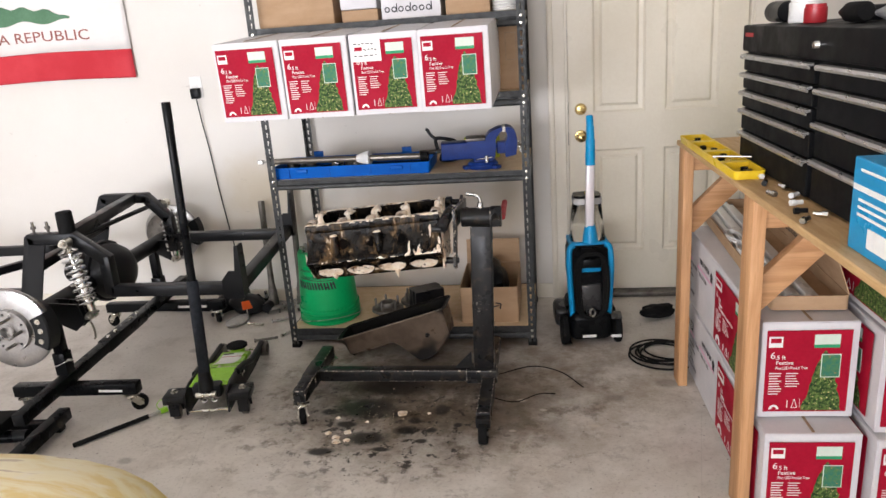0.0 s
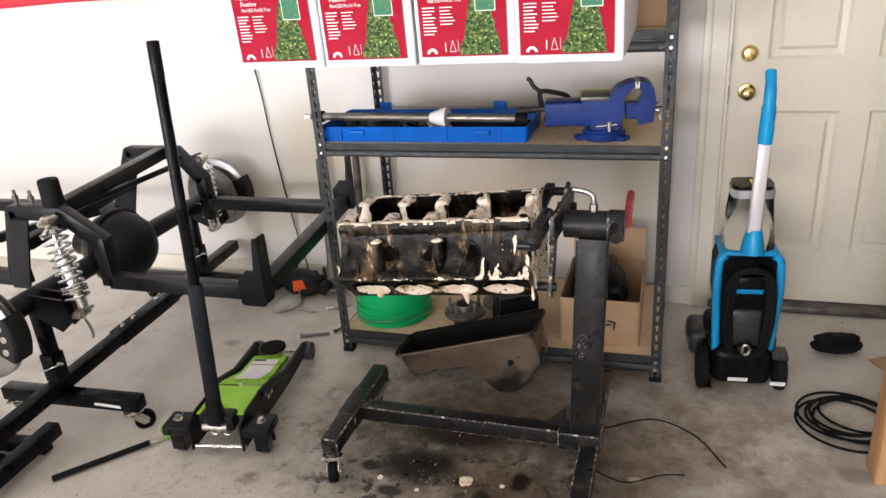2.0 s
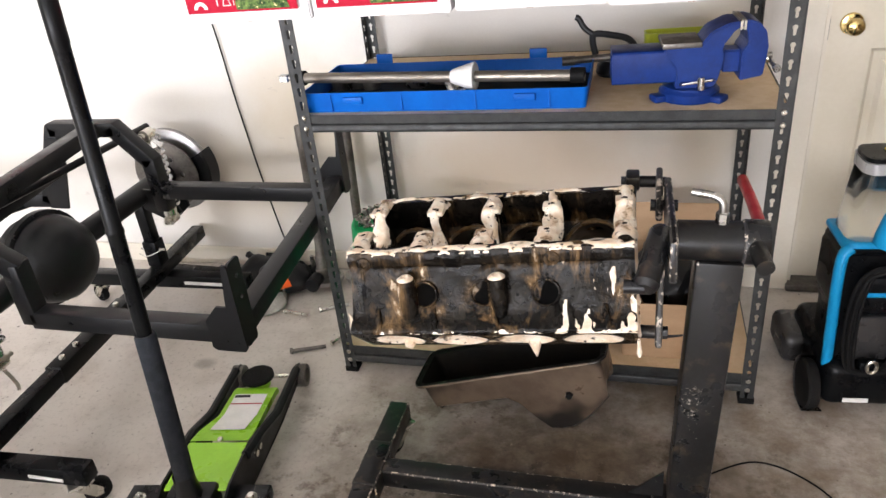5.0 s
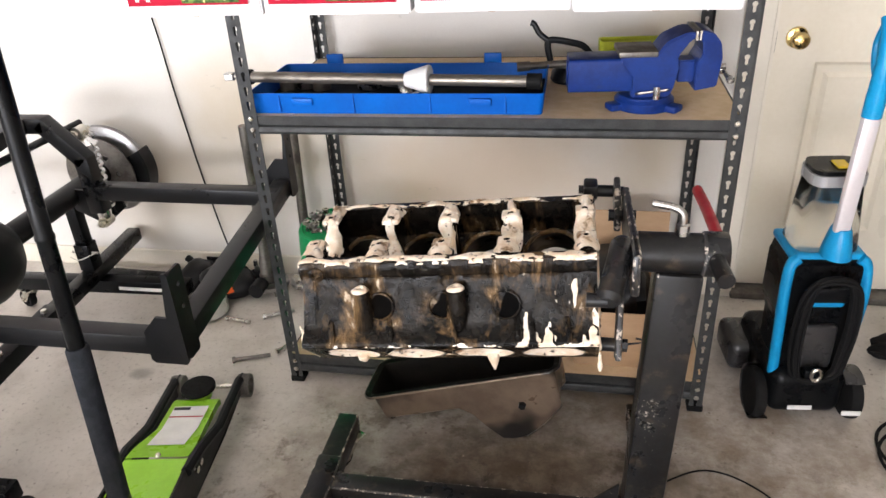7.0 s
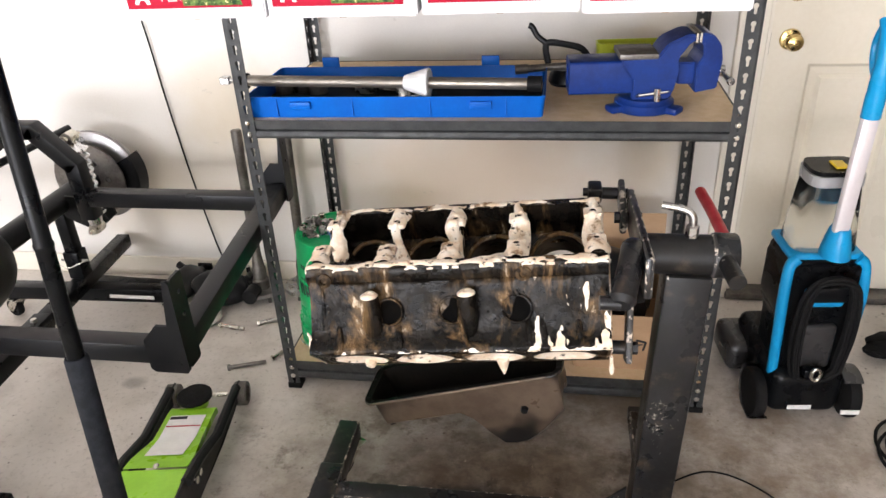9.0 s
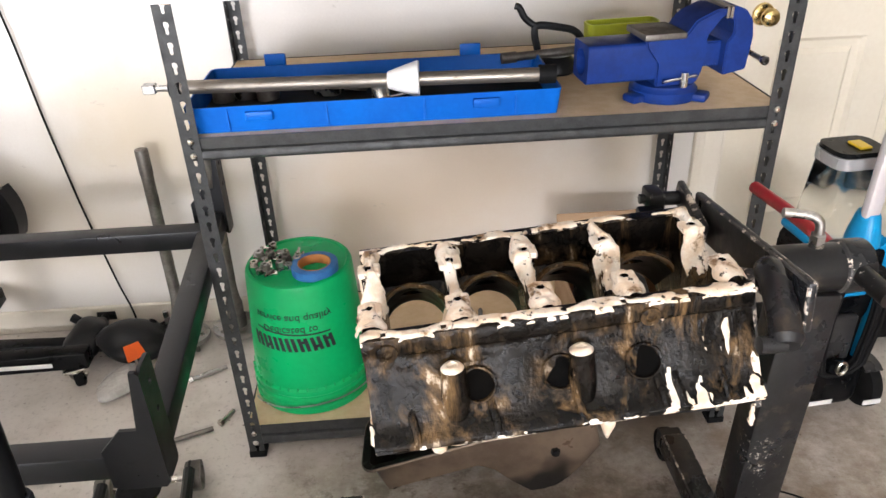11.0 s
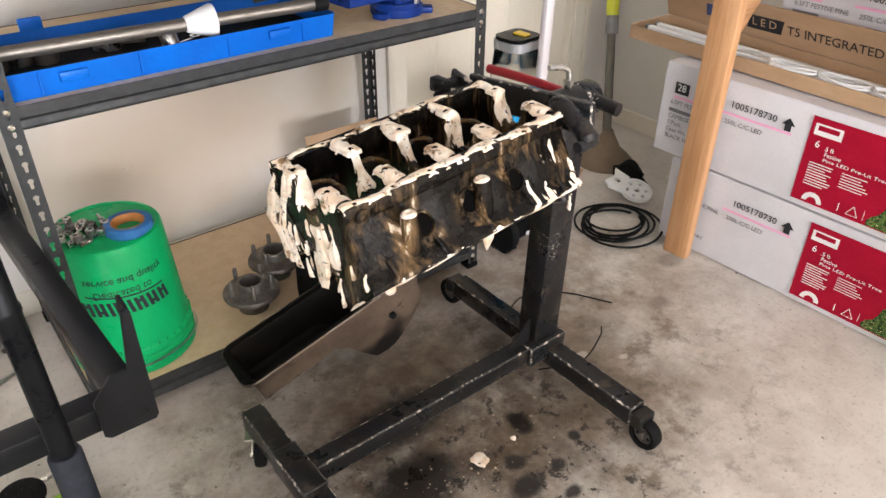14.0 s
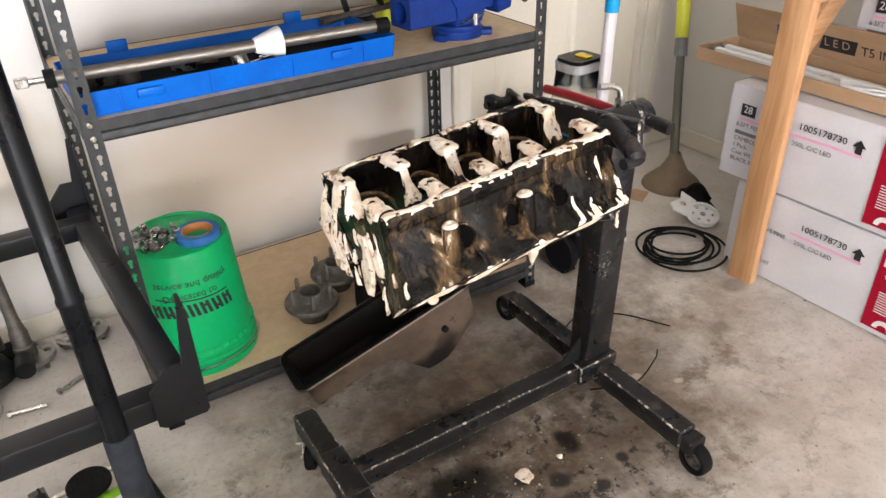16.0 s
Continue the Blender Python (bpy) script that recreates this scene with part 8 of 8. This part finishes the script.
Z4, Z3 = 1.5762, 1.2352
plain_box("cardboard_box", -0.825, -0.47, 3.70, 4.15, Z4, 0.24, M_CARD, "brown cardboard box on the upper shelf")
plain_box("cardboard_box", -0.43, -0.265, 3.69, 4.05, Z4, 0.05, M_CARD, "flat brown carton on the upper shelf")
plain_box("white_box", -0.435, -0.27, 3.70, 4.05, Z4 + 0.054, 0.12, M_WHITEBOX, "white carton stacked on a brown one")
pb = plain_box("parts_box", -0.245, 0.02, 3.68, 4.0, Z4, 0.16, M_WHITEBOX, "white parts carton with black lettering shapes")
bm = bmesh.new()
for i in range(7):
    x = -0.105 + 0.031 * i
    lathe(bm, [(0.0075, 0.0), (0.0075, 0.0006), (0.0125, 0.0006), (0.0125, 0.0)], 14, pose(x, -0.0036, 0.040, 90))
    if i in (1, 3, 6):
        box(bm, x + 0.010, x + 0.0145, -0.0042, -0.0036, 0.028, 0.065)
part("brand_shape", bm, M_DARKINK, pb, smooth=0)
plain_box("cardboard_box", 0.04, 0.235, 3.70, 4.1, Z4, 0.18, M_CARD, "brown cardboard box on the upper shelf")
rl = thing("cable_coil", 0.30, 3.78, Z4, label="coil of pale cable on the upper shelf", category="cable")
bm = bmesh.new()
for k in range(4):
    sweep(bm, [(0.055 * math.cos(a), 0.07 * math.sin(a), 0.008 + 0.012 * k) for a in [2 * math.pi * j / 24 for j in range(24)]], 0.006, 7, close=True)
part("coil", bm, M_WHITEPL, rl)
sb = plain_box("cardboard_box", 0.262, 0.368, 3.72, 4.2, Z3, 0.34, M_CARD, "tall brown cardboard box on the middle shelf")
bm = bmesh.new()
plate(bm, rounded(-0.022, 0.028, 0.13, 0.25, 0.003), 0.0005, [rounded(-0.019, 0.025, 0.133, 0.247, 0.003)], pose(0, -0.0036, 0, 90))
part("printed_frame", bm, M_CARDIN, sb, smooth=0)

# ---- flag, outlet and cord on the wall ----
flag = thing("wall_flag", -2.648, 4.296, 1.382, label="white cloth flag with red band and red lettering", category="flag")
M_CLOTH = plain("white_cloth", (0.78, 0.75, 0.73), (0.72, 0.69, 0.67), 0.8, scale=3, grain=200, bump=0.2)
M_REDCL = plain("red_cloth", (0.55, 0.03, 0.045), (0.47, 0.022, 0.035), 0.8, scale=3, grain=200, bump=0.2)
FW, FH = 0.84, 0.98


def cloth(x0, x1, z0, z1, ma, name, out=0.0):
    bm = bmesh.new()
    nx, nz = 40, 12
    g = [[None] * (nz + 1) for _ in range(nx + 1)]
    for i in range(nx + 1):
        for j in range(nz + 1):
            x, z = x0 + (x1 - x0) * i / nx, z0 + (z1 - z0) * j / nz
            w = 0.006 * math.sin(x * 14 + 0.6 * math.sin(z * 5)) + 0.006 * noise.noise((x * 4, z * 3, 1))
            g[i][j] = bm.verts.new((x, -0.014 - out + w * 0.8, z + 0.006 * math.sin(x * 5)))
    for i in range(nx):
        for j in range(nz):
            bm.faces.new((g[i][j], g[i + 1][j], g[i + 1][j + 1], g[i][j + 1]))
    o = part(name, bm, ma, flag, smooth=80)
    s2 = o.modifiers.new("cloth", "SOLIDIFY")
    s2.thickness = 0.0012
    return o


cloth(-0.6, FW, 0.0, 0.155, M_REDCL, "red_band")
cloth(-0.6, FW, 0.155, FH, M_CLOTH, "white_field")
o = lettering("CALIFORNIA REPUBLIC", 0.080, plain("maroon_print", (0.30, 0.10, 0.08), (0.26, 0.08, 0.06), 0.8, bump=0.1), flag, Matrix.Identity(4), width=1.10, thick=0.0005)
for v in o.data.vertices:
    x, z = v.co.x - 0.50, v.co.y + 0.20
    w = 0.006 * math.sin(x * 14 + 0.6 * math.sin(z * 5)) + 0.006 * noise.noise((x * 4, z * 3, 1))
    v.co = (x, -0.0165 + w * 0.8 + v.co.z * 0.5, z + 0.006 * math.sin(x * 5))
bm = bmesh.new()
n = 30
gr = []
for i in range(n + 1):
    x = -0.35 + 0.86 * i / n
    w = 0.006 * math.sin(x * 14) + 0.006 * noise.noise((x * 4, 1.0, 1))
    lo, hi = 0.325 + 0.012 * math.sin(i * 0.7), 0.325 + 0.075 * math.sin(math.pi * i / n) ** 0.6 + 0.01 * math.sin(i * 1.3) + 0.012
    gr.append((bm.verts.new((x, -0.018 + w * 0.8, lo)), bm.verts.new((x, -0.018 + w * 0.8, hi))))
for a, b2 in zip(gr, gr[1:]):
    bm.faces.new((a[0], b2[0], b2[1], a[1]))
part("green_patch", bm, plain("green_cloth", (0.10, 0.22, 0.13), (0.08, 0.18, 0.10), 0.8, bump=0.1), flag, "printed green grass patch")

outlet = thing("wall_outlet", -1.472, 4.2995, 1.30, label="white wall outlet with a black plug adapter", category="outlet")
part("cover_plate", slab(-0.036, 0.036, -0.006, 0.0, -0.06, 0.06, 0.003, 2), M_WHITEPL, outlet)
bm = bmesh.new()
box(bm, -0.016, 0.016, -0.009, -0.0062, 0.008, 0.042, 0.004, 2)
part("socket_face", bm, M_WHITEPL, outlet)
bm = bmesh.new()
box(bm, -0.025, 0.025, -0.042, -0.0065, -0.062, -0.004, 0.006, 2)
part("plug_adapter", bm, M_SATIN, outlet, "black plug adapter")
cable = thing("charger_cord", -0.025, 0, 0, label="thin black cord hanging down the wall", category="cord")
bm = bmesh.new()
sweep(bm, curve([(-1.447, 4.275, 1.237), (-1.44, 4.283, 1.10), (-1.425, 4.288, 0.95), (-1.41, 4.288, 0.75), (-1.396, 4.288, 0.61), (-1.375, 4.286, 0.43), (-1.335, 4.28, 0.18), (-1.31, 4.27, 0.08), (-1.30, 4.24, 0.02), (-1.36, 4.20, 0.006), (-1.45, 4.12, 0.006)], 6), 0.0032, 6)
part("cord_run", bm, M_RUBBER, cable)

# ---- loose axle shafts and parts along the wall ----
def axle_shaft(x, y, tx, ty, h, spin):
    m = frame_to((x, y, 0), (tx, ty, h))
    sft = thing("axle_shaft", x, y, 0.0, label="steel axle shaft standing on its flange by the wall", category="axle shaft", group="axle shafts")
    m = Matrix.Translation((-x, -y, 0.024)) @ m
    L = math.hypot(math.hypot(tx - x, ty - y), h)
    bm = bmesh.new()
    lathe(bm, [(0.0, 0.014), (0.030, 0.014), (0.030, 0.05), (0.026, 0.055), (0.026, 0.10), (0.023, 0.105), (0.0185, 0.14), (0.0175, 0.16), (0.0175, L - 0.08), (0.019, L - 0.075), (0.019, L - 0.004), (0.015, L), (0.0, L)], 24, m)
    part("shaft", bm, M_CAST, sft)
    bm = bmesh.new()
    plate(bm, ring(0, 0, 0.078, 36), 0.014, [ring(0.055 * math.cos(a), 0.055 * math.sin(a), 0.011, 10) for a in [spin + 2 * math.pi * k / 5 for k in range(5)]], m)
    part("flange", bm, M_STEEL, sft, "bare steel five-hole flange")
    for k in range(5):
        a = spin + 0.63 + 2 * math.pi * k / 5
        bm = bmesh.new()
        c0 = m @ Vector((0.057 * math.cos(a), 0.057 * math.sin(a), 0))
        rod(bm, (c0.x, c0.y, 0.0), (c0.x, c0.y, max(0.012, c0.z + 0.004)), 0.007, n=10)
        part("stud", bm, M_CAST, sft)


axle_shaft(-1.148, 4.165, -1.162, 4.225, 0.625, 0.2)
axle_shaft(-0.989, 4.205, -0.984, 4.24, 0.75, 0.5)
rnd = random.Random(17)
for i, (x, y, L, rz, ma) in enumerate(((-1.176, 3.942, 0.090, -9, M_ZINC), (-1.042, 4.0, 0.105, 27, M_STEEL), (-1.035, 3.735, 0.115, 20, M_CAST), (-0.95, 3.80, 0.05, 60, M_ZINC))):
    b3 = thing("loose_bolt", x, y, 0.0095, rz, label="loose steel bolt lying on concrete", category="bolt", group="bolts on the floor")
    bm = bmesh.new()
    rod(bm, (-L / 2, 0, 0), (L / 2, 0, 0), 0.0068, n=12)
    rod(bm, (-L / 2 - 0.009, 0, 0), (-L / 2, 0, 0), 0.0108, n=6)
    part("bolt_body", bm, ma, b3)
strip = thing("power_strip", -1.72, 4.19, 0, -3, label="black power strip on the floor by the wall", category="power strip")
bm = bmesh.new()
box(bm, -0.22, 0.22, -0.025, 0.025, 0, 0.035, 0.005, 2)
part("strip_body", bm, M_SATIN, strip)
lump = (("brake_part", -1.30, 4.12, 0.075, M_BLACK, "black cast brake bracket by the wall"), ("ball_joint", -1.205, 4.20, 0.04, M_RUBBER, "black rubber-booted ball joint by the wall"), ("bagged_hardware", -1.30, 3.98, 0.055, plain("clear_bag", (0.5, 0.48, 0.45), (0.36, 0.34, 0.31), 0.25, scale=30, bump=0.4), "clear plastic bag of hardware on concrete"), ("link_arm", -1.45, 4.17, 0.06, M_BLACK, "black steel link arm on the floor"))
for k, (nm, x, y, r, ma, lab) in enumerate(lump):
    t = thing(nm, x, y, 0, rz=30 * k, label=lab, category="car part" if "bag" not in nm else "bag")
    bm = bmesh.new()
    bmesh.ops.create_icosphere(bm, subdivisions=3, radius=r)
    for v in bm.verts:
        q = noise.noise(v.co * (0.9 / r) + Vector((k * 5, 0, 0)))
        v.co = Vector((v.co.x * 1.5, v.co.y, v.co.z * (0.35 if "bag" in nm else 0.8))) * (1 + 0.45 * q)
    zmin = min(v.co.z for v in bm.verts)
    bmesh.ops.translate(bm, vec=(0, 0, -zmin), verts=bm.verts)
    part("body", bm, ma, t, smooth=50)
    if nm == "ball_joint":
        bm = bmesh.new()
        rod(bm, (0, 0, 0.05), (0, 0, 0.11), 0.009, n=10)
        part("stud", bm, M_STEEL, t)
    if nm in ("brake_part", "link_arm"):
        bm = bmesh.new()
        for a, b2 in (((-0.14, 0.02, 0.03), (0.14, -0.02, 0.05)), ((0.02, -0.06, 0.03), (0.06, 0.06, 0.09))):
            sweep(bm, [a, b2], 0.014, 10)
        rod(bm, (0.14, -0.05, 0.05), (0.14, 0.01, 0.05), 0.028, n=16)
        part("arm", bm, ma, t)
tag = thing("orange_tag", -1.255, 4.02, 0.09, 20, label="bright orange plastic tag among car parts", category="tag")
bm = bmesh.new()
plate(bm, [(-0.03, -0.02), (0.03, -0.026), (0.026, 0.022), (-0.02, 0.028)], 0.004, m=pose(0, 0, 0, 60, 0, 30))
part("tag_sheet", bm, plain("orange_plastic", (0.80, 0.12, 0.02), (0.70, 0.10, 0.015), 0.4, bump=0.05), tag)
bm = bmesh.new()
rod(bm, (0, 0.0, -0.09), (0, 0, 0), 0.004, n=8)
part("wire_stem", bm, M_STEEL, tag)
wire2 = thing("bent_wire", 0.42, 3.05, 0, label="thin bent black wire on the concrete", category="wire")
bm = bmesh.new()
sweep(bm, curve([(-0.20, 0.28, 0.004), (-0.05, 0.36, 0.004), (0.08, 0.30, 0.004), (0.17, 0.16, 0.004)], 8), 0.0022, 6)
sweep(bm, curve([(-0.24, 0.08, 0.004), (-0.12, 0.03, 0.004), (-0.02, 0.05, 0.03), (0.05, 0.10, 0.004)], 8), 0.0022, 6)
part("wire_run", bm, M_RUBBER, wire2)

# ---- chips and grit under the engine ----
rnd = random.Random(44)
bm = bmesh.new()
for i in range(300):
    a, r = rnd.uniform(0, 6.28), abs(rnd.gauss(0, 0.28))
    x, y = -0.22 + r * 1.25 * math.cos(a), 2.95 + r * math.sin(a)
    s = 0.0011 + 0.0045 * rnd.random() ** 3
    n = rnd.randint(4, 6)
    h = s * rnd.uniform(0.2, 0.6)
    top = [bm.verts.new((x + s * rnd.uniform(0.5, 1) * math.cos(6.28 * k / n), y + s * rnd.uniform(0.5, 1) * math.sin(6.28 * k / n), h)) for k in range(n)]
    base = [bm.verts.new((v.co.x * 1.0, v.co.y, 0.0006)) for v in top]
    bm.faces.new(top)
    for k in range(n):
        bm.faces.new((base[k], base[(k + 1) % n], top[(k + 1) % n], top[k]))
tagged(part("grit", bm, plain("pale_grit", (0.50, 0.42, 0.32), (0.03, 0.024, 0.018), 0.7, scale=45, bump=0.1), None, smooth=0), "paint chips and grit scattered on oily concrete", "debris", kind="stuff")
for i, (x, y, s) in enumerate(((-0.165, 2.988, 0.022), (-0.40, 2.80, 0.016), (-0.44, 2.83, 0.014), (-0.36, 2.84, 0.017), (-0.05, 2.99, 0.008), (-0.43, 2.95, 0.010), (-0.30, 2.92, 0.008), (-0.39, 2.77, 0.018), (-0.35, 2.78, 0.014))):
    t = thing("foam_blob", x, y, 0.0, rz=i * 50, label="dried cream foam blob on oily concrete", category="foam blob", group="fallen foam")
    bm = bmesh.new()
    lathe(bm, [(0.0, 0.004), (s * 0.5, 0.0038), (s * 0.85, 0.0022), (s, 0.0)], 14)
    for v in bm.verts:
        v.co.xy *= 1 + 0.5 * noise.noise((v.co.x * 120 + i, v.co.y * 120, i))
    part("blob", bm, M_FOAM, t, smooth=60)

# ---- masked yellow car ----
def car_paint():
    ma, nt, b = nodes_of("sanded_yellow_primer")
    n = noise_node(nt, 3.0, 6, 0.6, (1, 2.2, 1), (1, 3, 0), 1.2)
    m2 = noise_node(nt, 14, 4, 0.6, (1, 2, 1))
    col = blend(nt, remap(nt, n, 0.42, 0.56), (0.72, 0.56, 0.22), (0.80, 0.72, 0.48))
    col = blend(nt, remap(nt, n, 0.60, 0.63), col, (0.52, 0.40, 0.26))
    col = blend(nt, calc(nt, "MULTIPLY", remap(nt, m2, 0.55, 0.7), 0.5), col, (0.78, 0.72, 0.60))
    nt.links.new(col, b.inputs["Base Color"])
    b.inputs["Roughness"].default_value = 0.4
    relief(nt, b, m2, 0.05)
    return ma


car = thing("car", -1.13, -0.235, 0, label="yellow project car with sanded and primed paint", category="car")
M_CARP = car_paint()
bm = bmesh.new()
secs = []
W = 0.86
for y, hz, wz in ((-2.05, 0.62, 0.80), (-1.9, 0.78, 0.92), (-1.2, 0.84, 1.0), (0.2, 0.86, 1.0), (1.2, 0.80, 0.99), (1.7, 0.72, 0.94), (1.95, 0.63, 0.84), (2.07, 0.52, 0.66), (2.12, 0.40, 0.55)):
    row = []
    for k in range(15):
        a = math.pi * k / 14
        cx = math.copysign(abs(math.cos(a)) ** 0.45, math.cos(a))
        row.append(bm.verts.new((W * wz * cx, y, 0.22 + (hz - 0.22) * math.sin(a) ** 0.45)))
    secs.append(row)
for a, b2 in zip(secs, secs[1:]):
    for k in range(14):
        bm.faces.new((a[k], a[k + 1], b2[k + 1], b2[k]))
for row in (secs[0], secs[-1]):
    bm.faces.new(row)
body = part("body", bm, M_CARP, car, smooth=60)
for x in (-0.78, 0.78):
    for y in (-1.30, 1.30):
        wheel_parts(car, x, y, 0.32, 0.2, hub=M_CAST)
